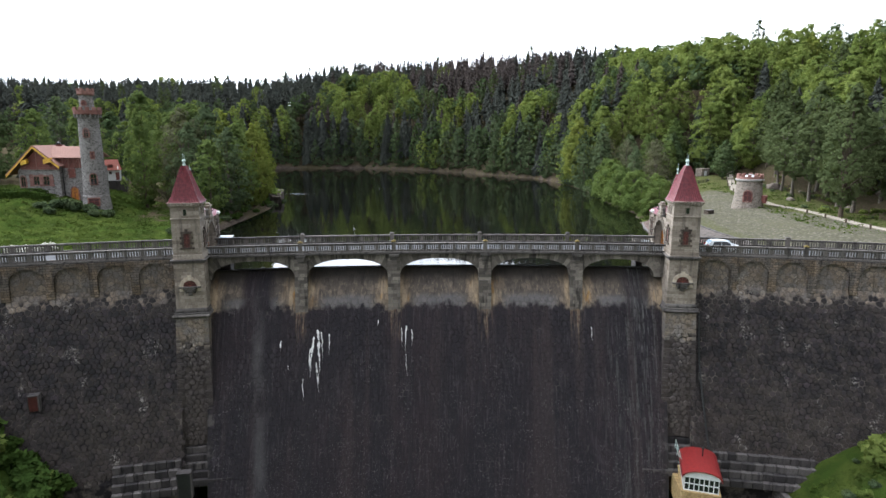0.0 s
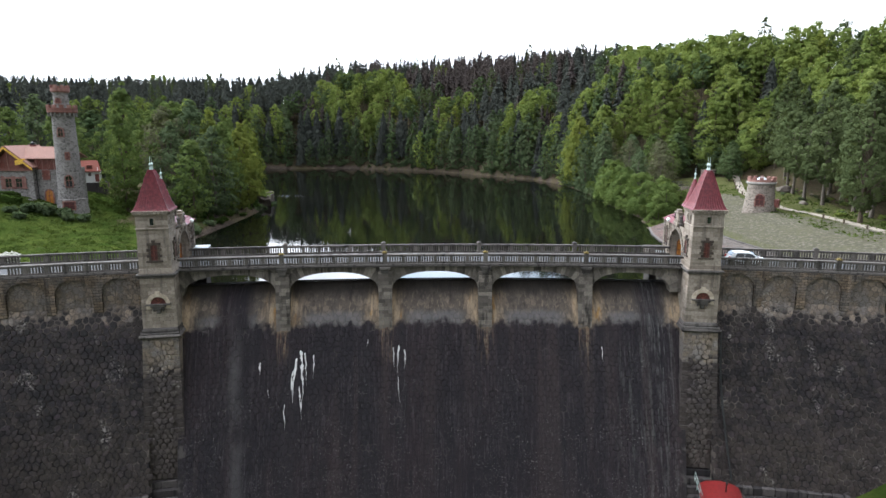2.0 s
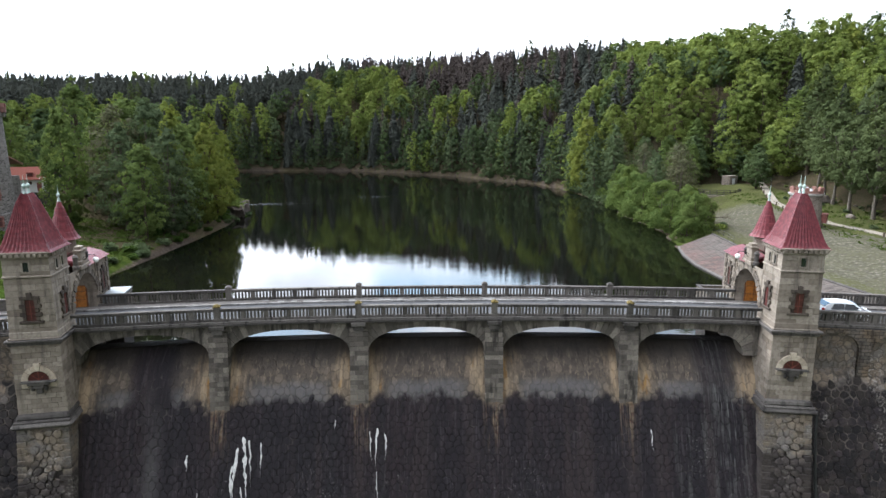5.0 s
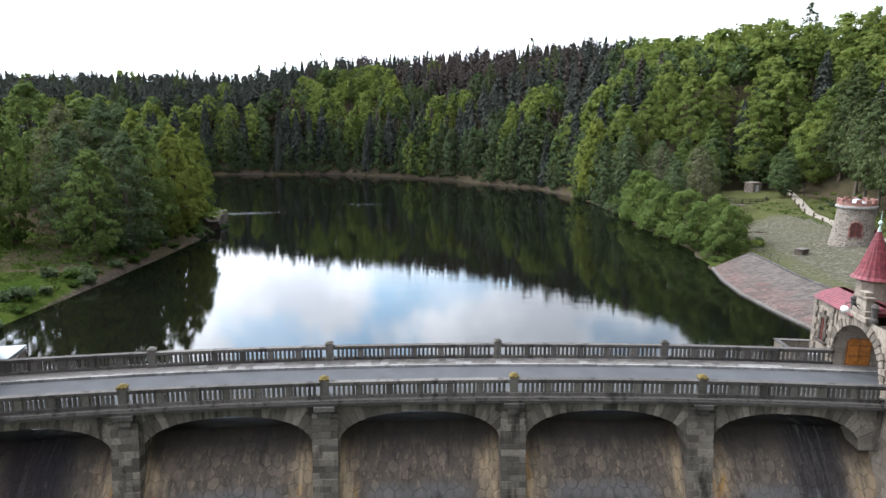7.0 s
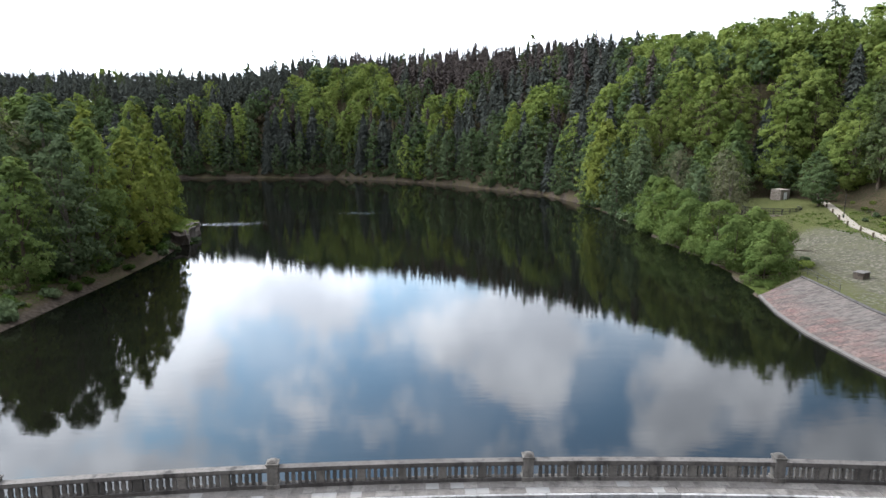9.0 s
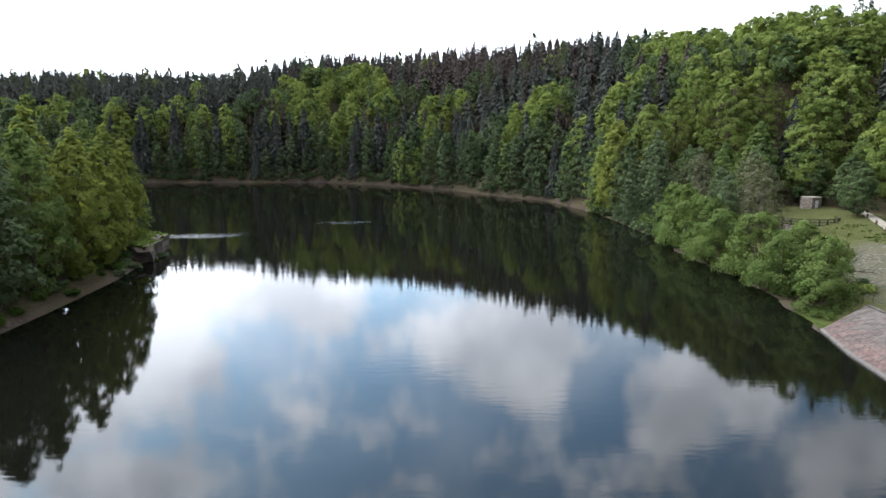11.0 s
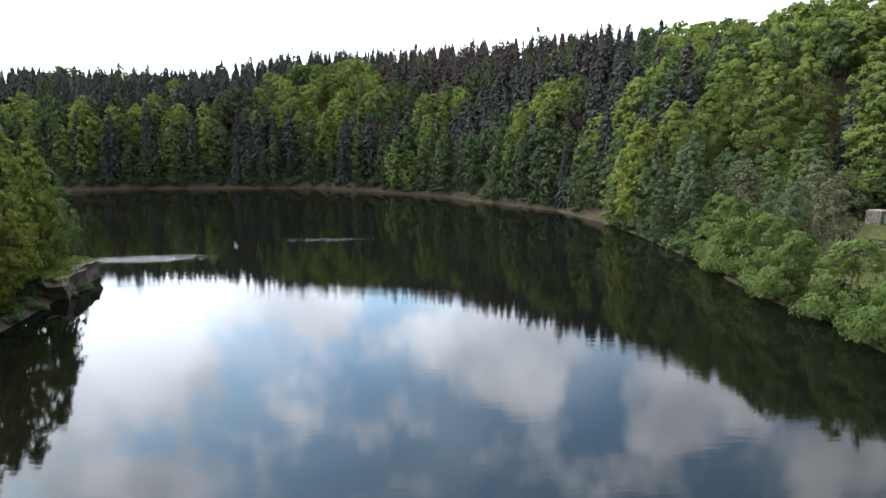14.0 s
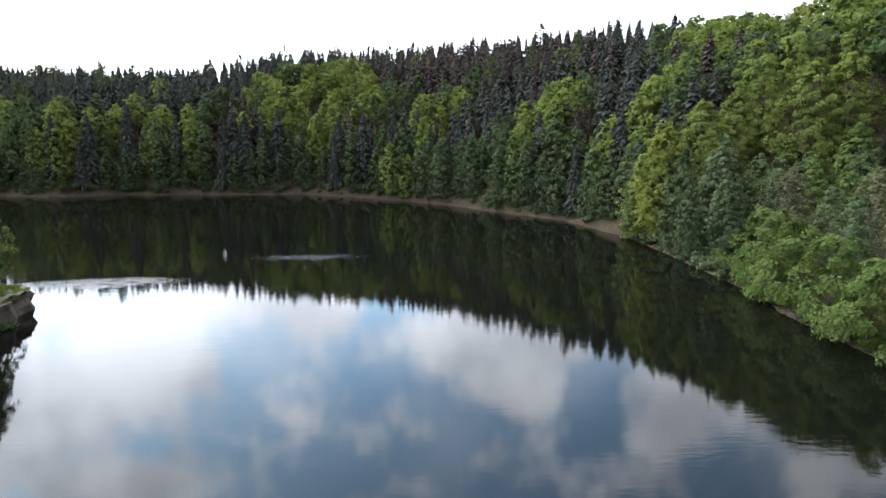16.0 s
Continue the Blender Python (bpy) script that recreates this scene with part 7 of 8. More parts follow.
# ---- by the lake at the left gate, and below the dam ----
def build_boxes():
    for s, seed, w in ((-33.4, 1, 3.6), (22.4, 2, 3.4)):
        root = thing("balcony", dam_pose(s, 6.6, 0), "concrete balcony box over the lake with a steel rail", "balcony", "lakeside balconies")
        bm = bmesh.new()
        for x0, x1, y0, y1 in ((-w / 2, -w / 2 + 0.25, 0.1, 3.2), (w / 2 - 0.25, w / 2, 0.1, 3.2), (-w / 2, w / 2, 2.95, 3.2)):
            box(bm, x0, x1, y0, y1, -1.0, 0.25, 0.02)
        box(bm, -w / 2 + 0.1, w / 2 - 0.1, 0.1, 3.1, -1.1, -0.8)
        part("parapet", bm, M_ROUGH, root, "tan stone parapet")
        bm = bmesh.new()
        box(bm, -w / 2 - 0.08, w / 2 + 0.08, 2.9, 3.28, 0.25, 0.33, 0.02)
        box(bm, -w / 2 - 0.08, -w / 2 + 0.3, 0.1, 3.28, 0.255, 0.335, 0.02)
        box(bm, w / 2 - 0.3, w / 2 + 0.08, 0.1, 3.28, 0.26, 0.34, 0.02)
        part("coping", bm, M_CORNICE, root)
        bm = bmesh.new()
        box(bm, -w / 2 + 0.3, w / 2 - 0.3, 0.3, 2.9, -0.8, -0.55, 0.05)
        box(bm, -0.6, 0.9, 0.8, 2.0, -0.55, -0.1, 0.1)
        if s < 0:
            box(bm, -1.6, 1.7, 0.3, 3.1, -0.56, 0.50, 0.05)
            box(bm, -1.75, 1.85, 0.2, 3.25, 0.50, 0.62, 0.02)
        part("steel_cover", bm, M_SHEET, root, "pale grey painted steel cover")
        bm = bmesh.new()
        box(bm, -w / 2 + 0.2, w / 2 - 0.2, 0.3, 3.0, -12, -1.1)
        part("shaft", bm, M_CORNICE, root)


build_boxes()


def build_valve_house():
    root = thing("valve_house", dam_pose(25.9, -10.6, -28.5) @ Matrix.Rotation(-0.17, 4, "Z"), "yellow stone valve house with a red barrel roof", "valve house")
    bm = bmesh.new()
    block_shell(bm, -1.9, 1.9, -2.6, 2.6, 0, 3.9, 0.5, 31, 0.03, 0.03, 0.9)
    part("base", bm, M_CREAM, root, "yellow stone base")
    for z0, z1, e in ((3.9, 4.1, 0.15), (0.0, 0.4, 0.25), (2.9, 3.05, 0.08)):
        bm = bmesh.new()
        box(bm, -1.9 - e, 1.9 + e, -2.6 - e, 2.6 + e, z0, z1, 0.04)
        part("ledge", bm, M_CREAM, root)
    bm = bmesh.new()
    for i in range(8):
        x = -1.65 + 3.3 * i / 7
        box(bm, x - 0.16, x + 0.16, -2.75, -2.55, 3.1, 3.85, 0.03)
    part("pilaster", bm, M_CREAM, root)
    bm = bmesh.new()
    box(bm, -1.75, 1.75, -2.45, 2.45, 4.1, 5.75)
    glaz = part("glazing", bm, M_GLASS, root, "dark glass lantern")
    for i in range(8):
        bm = bmesh.new()
        x = -1.75 + 3.5 * i / 7
        box(bm, x - 0.04, x + 0.04, -2.53, -2.42, 4.1, 5.75)
        part("glazing_bar", bm, M_WHITEPAINT, glaz)
    for z in (4.1, 4.9, 5.7):
        bm = bmesh.new()
        box(bm, -1.8, 1.8, -2.54, -2.42, z, z + 0.08)
        box(bm, -1.84, -1.72, -2.5, 2.5, z, z + 0.08)
        part("glazing_bar", bm, M_WHITEPAINT, glaz)
    for i in range(7):
        bm = bmesh.new()
        y = -2.45 + 4.9 * i / 6
        box(bm, -1.83, -1.73, y - 0.04, y + 0.04, 4.1, 5.75)
        part("glazing_bar", bm, M_WHITEPAINT, glaz)
    bm = bmesh.new()
    k = 12
    arc = [(-2.1 * math.cos(math.pi * i / k), 5.72 + 0.95 * math.sin(math.pi * i / k)) for i in range(k + 1)]
    prism(bm, arc + [(x * 0.96, z - 0.1) for x, z in arc[::-1]], -2.75, 2.75)
    roof = part("roof", bm, M_REDROOF, root, "bright red barrel roof")
    bm = bmesh.new()
    prism(bm, [(x * 0.93, z - 0.08) for x, z in arc], -2.5, 2.5)
    part("gable_end", bm, M_WHITEPAINT, root, "white arched gable")
    bm = bmesh.new()
    tube(bm, [(0.3, 0.8, 6.5), (0.3, 0.8, 7.6)], 0.07, 6)
    lathe(bm, [(0.14, 7.55), (0.14, 7.65), (0.02, 7.75)], 8, 0.3, 0.8)
    part("vent_pipe", bm, M_IRON, roof, "thin dark vent pipe")
    rail = thing("stair_rail", dam_pose(24.2, -10.0, -28), "pale green steel rail of the stair beside the valve house", "handrail")
    for i in range(6):
        bm = bmesh.new()
        tube(bm, [(-0.2, -2 + i, 3.6 + 0.35 * i), (-0.2, -2 + i, 4.8 + 0.35 * i)], 0.035, 5)
        part("post", bm, M_COPPER, rail)
    for h in (4.2, 4.8):
        bm = bmesh.new()
        tube(bm, [(-0.2, -2, h), (-0.2, 3, h + 1.75)], 0.035, 5)
        part("rail", bm, M_COPPER, rail)
    bm = bmesh.new()
    box(bm, -0.5, 0.2, -2.2, 3.6, 0, 2.6)
    part("stair_block", bm, M_CREAM, rail, "yellow stone stair wall")
    # black pipe down the wall
    bm = bmesh.new()
    pts = []
    for i in range(12):
        z = -6.7 - 15.5 * i / 11
        s = TOWER_R + 2.15 + 1.2 * (i / 11) ** 1.6
        pts.append(W(s, min(wing_n(z), -2.75 - 0.12 * (-6.9 - z)) - 0.32, z))
    tube(bm, pts, 0.12, 8)
    solid("drain_pipe", bm, M_HOSE, "black rubber drain pipe hanging down the dam wall", "pipe")
    # low retaining walls of rough blocks along the foot of both slopes
    rng = random.Random(19)
    for p, q, out in ((Vector((39.2, -10.5)), Vector((39.9, -27.0)), 0.6), (Vector((-40.2, -11.0)), Vector((-40.4, -27.0)), -0.6)):
        wall = thing("retaining_wall", Matrix.Identity(4), "low rough stone retaining wall at the foot of the slope", "wall", "retaining walls below the dam")
        for i in range(14):
            c = p.lerp(q, i / 13)
            zz = land_z(c.x + out, c.y)
            bm = bmesh.new()
            for k in range(5):
                box(bm, -0.35 - rng.uniform(0, 0.08), 0.35, -0.62, 0.62, zz - 2.9 + 0.62 * k, zz - 2.32 + 0.62 * k, 0.06)
            bmesh.ops.transform(bm, matrix=Matrix.Translation((c.x + rng.uniform(-0.06, 0.06), c.y, 0)), verts=bm.verts)
            part("block_stack", bm, M_CORNICE, wall)
    # rocky point of the headland
    bm = bmesh.new()
    bmesh.ops.create_icosphere(bm, subdivisions=4, radius=1)
    for v in bm.verts:
        k = 1 + 0.22 * noise.noise(v.co * 2.1 + Vector((3, 1, 5))) + 0.16 * noise.noise(v.co * 6)
        v.co = Vector((max(-1, min(1, v.co.x * 1.5)) * 4.0 * k, max(-1, min(1, v.co.y * 1.4)) * 6.5 * k, max(-1.0, v.co.z * 6.0 * k)))
        v.co.z = min(v.co.z, 2.7 + 0.5 * noise.noise(v.co * 0.5))
    rock = thing("rock_outcrop", Matrix.Translation((-49.3, 98.6, WATER + 0.1)) @ Matrix.Rotation(0.2, 4, "Z"), "brown rocky ledge with a grassy top at the headland", "rock")
    part("rock", bm, M_CLIFF, rock)
    rg = np.random.default_rng(8)
    n = 5200
    gx, gy = rg.uniform(-4.4, 4.1, n), rg.uniform(-6.9, 6.9, n)
    cen = np.stack([gx, gy, 2.62 + 0.25 * np.sin(gx * 1.3) + rg.uniform(-0.05, 0.3, n)], 1)
    v, q = leaf_quads(rg, cen, np.tile([0.25, -0.15, 1.0], (n, 1)), 0.34, 1.8)
    o = new("grass", np_mesh("grass", v, q, [L_BEECH]))
    o.parent = rock
    tagged(o, "bright green grass and herbs", kind="stuff")
    # doors in the wing's foot; the second's dark opening is a solid block coloured black
    for s, z, w, h, mt, lb in ((-51.9, -15.9, 0.9, 1.7, M_WINDOW, "dark red steel door high in the dam wall"), (TOWER_L - 0.8, -26.0, 1.3, 3.0, M_HOSE, "black doorway at the foot of the dam")):
        root = thing("wall_door", dam_pose(s, (wing_n(z) if s < -45 else -9.3), z), lb, "door")
        bm = bmesh.new()
        box(bm, -w / 2, w / 2, -0.55, 0.4, 0, h, 0.02)
        part("leaf", bm, mt, root)
        bm = bmesh.new()
        box(bm, -w / 2 - 0.12, -w / 2, -0.60, 0.4, -0.1, h + 0.1, 0.02)
        box(bm, w / 2, w / 2 + 0.12, -0.60, 0.4, -0.1, h + 0.1, 0.02)
        box(bm, -w / 2 - 0.12, w / 2 + 0.12, -0.60, 0.4, h, h + 0.12, 0.02)
        part("door_frame", bm, M_FOOT, root)


build_valve_house()


def build_streaks():
    """Lime and algae crusts that run down from the joints."""
    rng = random.Random(77)

    def run(s, z, w, length, mat, label, name):
        bm = bmesh.new()
        k = max(5, int(length / 0.2))
        rows = []
        x = s
        for i in range(k + 1):
            t = i / k
            zz = z - length * t
            x += rng.uniform(-0.07, 0.07)
            hw = w * (0.25 + 0.75 * math.sin(math.pi * min(1, t * 1.15 + 0.12)) ** 0.7) * rng.uniform(0.25, 1.15) * (1 - t * 0.55)
            n = spill_n(zz) - 0.115
            rows.append([bm.verts.new(W(x - hw, n, zz)), bm.verts.new(W(x, n - 0.03, zz)), bm.verts.new(W(x + hw, n, zz))])
        for a, b in zip(rows, rows[1:]):
            bm.faces.new((a[0], a[1], b[1], b[0]))
            bm.faces.new((a[1], a[2], b[2], b[1]))
        solid(name, bm, mat, label, "stain", group="crusts on the overflow")
    lime = "white lime crust running down the wet dam wall"
    for s, z, w, l in ((-20.9, -10.3, 0.16, 4.6), (-20.5, -9.5, 0.2, 6.0), (-21.3, -11.6, 0.16, 3.0), (-20.0, -9.8, 0.12, 3.4), (-20.7, -13.2, 0.15, 3.4), (-19.0, -10.0, 0.09, 2.6), (-22.2, -15.0, 0.08, 2.6), (-24.9, -10.6, 0.14, 1.2), (-24.1, -13.4, 0.08, 0.8),
                       (-10.0, -9.5, 0.11, 2.2), (-9.4, -9.3, 0.13, 2.9), (-8.8, -9.7, 0.12, 2.0), (-9.5, -12.6, 0.08, 2.6), (-12.9, -8.6, 0.08, 0.7), (14.0, -9.4, 0.07, 1.6)):
        run(s, z, w, l, M_LIME, lime, "lime_streak")


build_streaks()


def build_car():
    p = dam_pose(30.2, 1.75, -0.3)
    root = thing("car", p, "small white hatchback on the crest road", "car")
    # body along +x (driving to the right)
    prof = [(-2.0, 0.28), (-2.05, 0.6), (-1.98, 0.95), (-1.75, 1.35), (-1.45, 1.56), (-0.4, 1.62), (0.45, 1.52), (1.1, 1.08), (1.75, 0.93), (2.02, 0.7), (2.05, 0.3)]
    bm = bmesh.new()
    prism(bm, prof, -0.86, 0.86)
    for v in bm.verts:
        if v.co.z > 1.0:
            v.co.y *= 1 - 0.22 * (v.co.z - 1.0) / 0.62
        elif v.co.z < 0.4:
            v.co.y *= 0.95
    bmesh.ops.bevel(bm, geom=bm.edges[:], offset=0.05, segments=2, affect="EDGES", profile=0.6)
    body = part("body", bm, M_CAR, root)
    for sy in (-1, 1):
        for x0, x1, x2, x3 in ((-1.42, -0.45, -0.4, -1.2), (-0.38, 0.85, 0.32, -0.35)):
            bm = bmesh.new()
            vs = [bm.verts.new((x, sy * (0.875 - 0.16 * (z - 1.0) / 0.5), z)) for x, z in ((x0, 1.05), (x1, 1.05), (x2, 1.48), (x3, 1.48))]
            f = bm.faces.new(vs)
            r = bmesh.ops.extrude_face_region(bm, geom=[f])
            bmesh.ops.translate(bm, vec=(0, -sy * 0.1, 0), verts=[v for v in r["geom"] if isinstance(v, bmesh.types.BMVert)])
            part("side_window", bm, M_GLASS, root, "dark side window")
    for x0, x1, nm in ((0.55, 1.12, "windscreen"), (-1.84, -1.52, "rear_window")):
        bm = bmesh.new()
        za, zb = (1.5, 1.1) if nm == "windscreen" else (1.2, 1.53)
        vs = [bm.verts.new(q) for q in ((x0 + 0.03, -0.6, za), (x1 + 0.03, -0.68, zb), (x1 + 0.03, 0.68, zb), (x0 + 0.03, 0.6, za))]
        bm.faces.new(vs)
        r = bmesh.ops.extrude_face_region(bm, geom=bm.faces[:])
        bmesh.ops.translate(bm, vec=(-0.05 if nm == "windscreen" else 0.05, 0, -0.06), verts=[v for v in r["geom"] if isinstance(v, bmesh.types.BMVert)])
        bmesh.ops.translate(bm, vec=(0.02 if nm == "windscreen" else -0.06, 0, 0.03), verts=bm.verts)
        part(nm, bm, M_GLASS, root)
    for x in (-1.25, 1.3):
        for sy in (-1, 1):
            m = Matrix.Translation((x, sy * 0.76, 0.31)) @ Matrix.Rotation(math.pi / 2, 4, "X")
            bm = bmesh.new()
            lathe(bm, [(0.24, -0.11), (0.31, -0.1), (0.31, 0.1), (0.24, 0.11)], 20)
            bmesh.ops.transform(bm, matrix=m, verts=bm.verts)
            wheel = part("wheel", bm, M_TYRE, root)
            bm = bmesh.new()
            lathe(bm, [(0.2, -0.13), (0.22, 0.0), (0.2, 0.13)], 14)
            bmesh.ops.transform(bm, matrix=m, verts=bm.verts)
            part("rim", bm, M_RIM, wheel)
    for sy in (-1, 1):
        bm = bmesh.new()
        box(bm, -2.08, -1.9, min(sy * 0.6, sy * 0.84), max(sy * 0.6, sy * 0.84), 0.85, 1.1, 0.03)
        part("tail_lamp", bm, M_LAMPRED, root, "red tail lamp")
        bm = bmesh.new()
        box(bm, 1.75, 2.04, min(sy * 0.5, sy * 0.82), max(sy * 0.5, sy * 0.82), 0.68, 0.85, 0.03)
        part("headlamp", bm, M_LAMPCLEAR, root)
        bm = bmesh.new()
        box(bm, 0.62, 0.82, min(sy * 0.86, sy * 1.02), max(sy * 0.86, sy * 1.02), 1.0, 1.14, 0.03)
        part("wing_mirror", bm, M_CAR, root)
    bm = bmesh.new()
    box(bm, -2.09, -1.95, -0.8, 0.8, 0.32, 0.5, 0.03)
    box(bm, 1.9, 2.09, -0.8, 0.8, 0.3, 0.46, 0.03)
    part("bumper", bm, M_TYRE, root, "black lower bumper")


build_car()


# kinds: name -> list of shapes (crown, trunk); each shape about one metre of scale per metre
def shapes(make, n):
    return [make(i) for i in range(n)]


# woods: shapes of the outer trees, leafy to the ground, and of the inner ones, whose crowns sit high on bare stems
KINDS = {
    "beech": (shapes(lambda i: broadleaf(200 + i, 21, 5.2, 0.02, 46, 54, 0.54, 0, 0.7, 4), 3), shapes(lambda i: broadleaf(210 + i, 22, 5.0, 0.40, 28, 54, 0.52, 0, 0.8, 3), 5), L_BEECH, M_BARK),
    "oak": (shapes(lambda i: broadleaf(220 + i, 20, 4.8, 0.02, 40, 38, 0.64, 0, 0.7, 4), 3), shapes(lambda i: broadleaf(230 + i, 21, 4.6, 0.45, 25, 42, 0.58, 0, 0.8, 3), 3), L_OAK, M_BARK),
    "alder": (shapes(lambda i: broadleaf(240 + i, 19, 3.7, 0.0, 46, 38, 0.52, 0, 0.35, 3), 3), shapes(lambda i: broadleaf(250 + i, 20, 3.9, 0.4, 28, 38, 0.52, 0, 0.4, 3), 3), L_ALDER, M_BARK),
    "birch": (shapes(lambda i: broadleaf(260 + i, 20, 4.0, 0.08, 36, 36, 0.50, 0.4, 0.5, 4), 2), shapes(lambda i: broadleaf(265 + i, 21, 3.8, 0.4, 26, 36, 0.50, 0.4, 0.5, 3), 2), L_BIRCH, M_BARKP),
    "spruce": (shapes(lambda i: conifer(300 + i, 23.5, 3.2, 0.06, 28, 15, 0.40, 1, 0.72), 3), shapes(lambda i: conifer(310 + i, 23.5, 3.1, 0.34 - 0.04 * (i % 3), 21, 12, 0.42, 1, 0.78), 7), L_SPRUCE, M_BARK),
    "brown_spruce": (shapes(lambda i: conifer(320 + i, 23.5, 3.2, 0.08, 34, 16, 0.42, 1, 0.62), 3), shapes(lambda i: conifer(330 + i, 23.5, 3.1, 0.34 - 0.04 * (i % 3), 21, 12, 0.44, 1, 0.78), 7), L_SPRUCEB, M_BARK),
    "larch": (shapes(lambda i: broadleaf(340 + i, 26, 3.4, 0.25, 44, 34, 0.42, 0.2, 0.2, 3), 2), shapes(lambda i: broadleaf(345 + i, 26, 3.2, 0.4, 32, 34, 0.42, 0.2, 0.2, 3), 2), L_LARCH, M_BARK),
}
NEAR = {
    "ash_tree": (shapes(lambda i: broadleaf(400 + i, 21.5, 5.0, 0.05, 64, 92, 0.34, 0, 0.45, 12), 4), L_ALDER, M_BARKP, "tall broad tree in grey-green spring leaf"),
    "lime_tree": (shapes(lambda i: broadleaf(420 + i, 21.5, 4.9, 0.05, 64, 104, 0.36, 0, 0.5, 8), 3), L_LIME, M_BARK, "tall tree in fresh green spring leaf"),
    "yellow_tree": (shapes(lambda i: broadleaf(440 + i, 18, 3.6, 0.05, 58, 100, 0.30, 0.1, 0.30, 8), 2), L_BIRCH, M_BARK, "slender tree in yellow-green young leaf"),
    "dark_tree": (shapes(lambda i: broadleaf(460 + i, 19, 4.8, 0.05, 62, 92, 0.36, 0, 0.5, 8), 3), L_OAK, M_BARK, "dense dark green tree beside the lake"),
    "willow": (shapes(lambda i: broadleaf(480 + i, 8, 4.0, -0.25, 34, 200, 0.23, 0.0, 0.9, 2, 1.0, 1.0, 1.9), 4), L_WILLOW, M_BARK, "low round willow in bright green leaf on the bank"),
    "budding_tree": (shapes(lambda i: broadleaf(500 + i, 15, 4.2, 0.04, 70, 46, 0.27, 0, 0.6, 16), 2), L_BUD, M_BARKP, "thinly leaved brownish tree just in bud"),
    "weeping_birch": (shapes(lambda i: broadleaf(520 + i, 22, 5.3, 0.0, 90, 84, 0.36, 0.8, 0.6, 3), 1), L_BIRCH, M_BARKP, "tall yellow-green birch with drooping twigs by the water"),
    "larch_tree": (shapes(lambda i: broadleaf(540 + i, 26, 5.6, 0.1, 150, 70, 0.27, 0.3, 0.25, 22, 1.0, 0.6), 2), L_LARCH, M_BARK, "tall feathery larch with a bare lower trunk"),
    "beech_tree": (shapes(lambda i: broadleaf(560 + i, 24, 6.4, 0.02, 66, 150, 0.36, 0, 0.65, 8), 3), L_BEECH, M_BARK, "large beech in fresh yellow-green leaf at the wood's edge"),
    "alder_tree": (shapes(lambda i: broadleaf(600 + i, 20, 4.2, -0.1, 60, 60, 0.38, 0, 0.34, 5, 1.0, 0.9), 5), L_ALDER, M_BARK, "grey-green alder leafy down to the water's edge"),
    "oak_tree": (shapes(lambda i: broadleaf(620 + i, 18, 4.6, -0.15, 48, 44, 0.48, 0, 0.55, 5), 3), L_OAK, M_BARK, "dark green broadleaved tree on the far shore"),
    "shore_beech": (shapes(lambda i: broadleaf(640 + i, 20, 4.8, -0.1, 48, 44, 0.50, 0, 0.6, 5), 3), L_BEECH, M_BARK, "fresh yellow-green beech on the far shore"),
    "edge_tree": (shapes(lambda i: broadleaf(660 + i, 23, 4.9, 0.24, 62, 84, 0.36, 0, 0.5, 12), 3), L_LARCH, M_BARKP, "tall green tree with a bare lower trunk at the wood's edge"),
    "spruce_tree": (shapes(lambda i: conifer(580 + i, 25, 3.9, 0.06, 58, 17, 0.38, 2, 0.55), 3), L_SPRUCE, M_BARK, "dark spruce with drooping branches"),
}
meshes = {}
for kind_, (sh, leaf, bark, label_) in NEAR.items():
    meshes[kind_] = [(np_mesh("crown", *c, [leaf]), np_mesh("trunk", *t, [bark])) for c, t in sh]
rng_t = random.Random(99)


def plant(kind, x, y, scale=1.0, wide=1.0, z=None, pick=None):
    ms = meshes[kind]
    c, t = ms[rng_t.randrange(len(ms)) if pick is None else pick % len(ms)]
    root = new(kind)
    root.matrix_world = Matrix.Translation((x, y, land_z(x, y) if z is None else z)) @ Matrix.Rotation(rng_t.uniform(0, 6.28), 4, "Z") @ Matrix.Diagonal((scale * wide, scale * wide, scale, 1))
    for nm, me in (("trunk", t), ("crown", c)):
        o = new(nm, me)
        o.parent = root
    label = NEAR[kind][3]
    return tagged(root, label, "tree", kind.replace("_", " ") + "s by the lake")


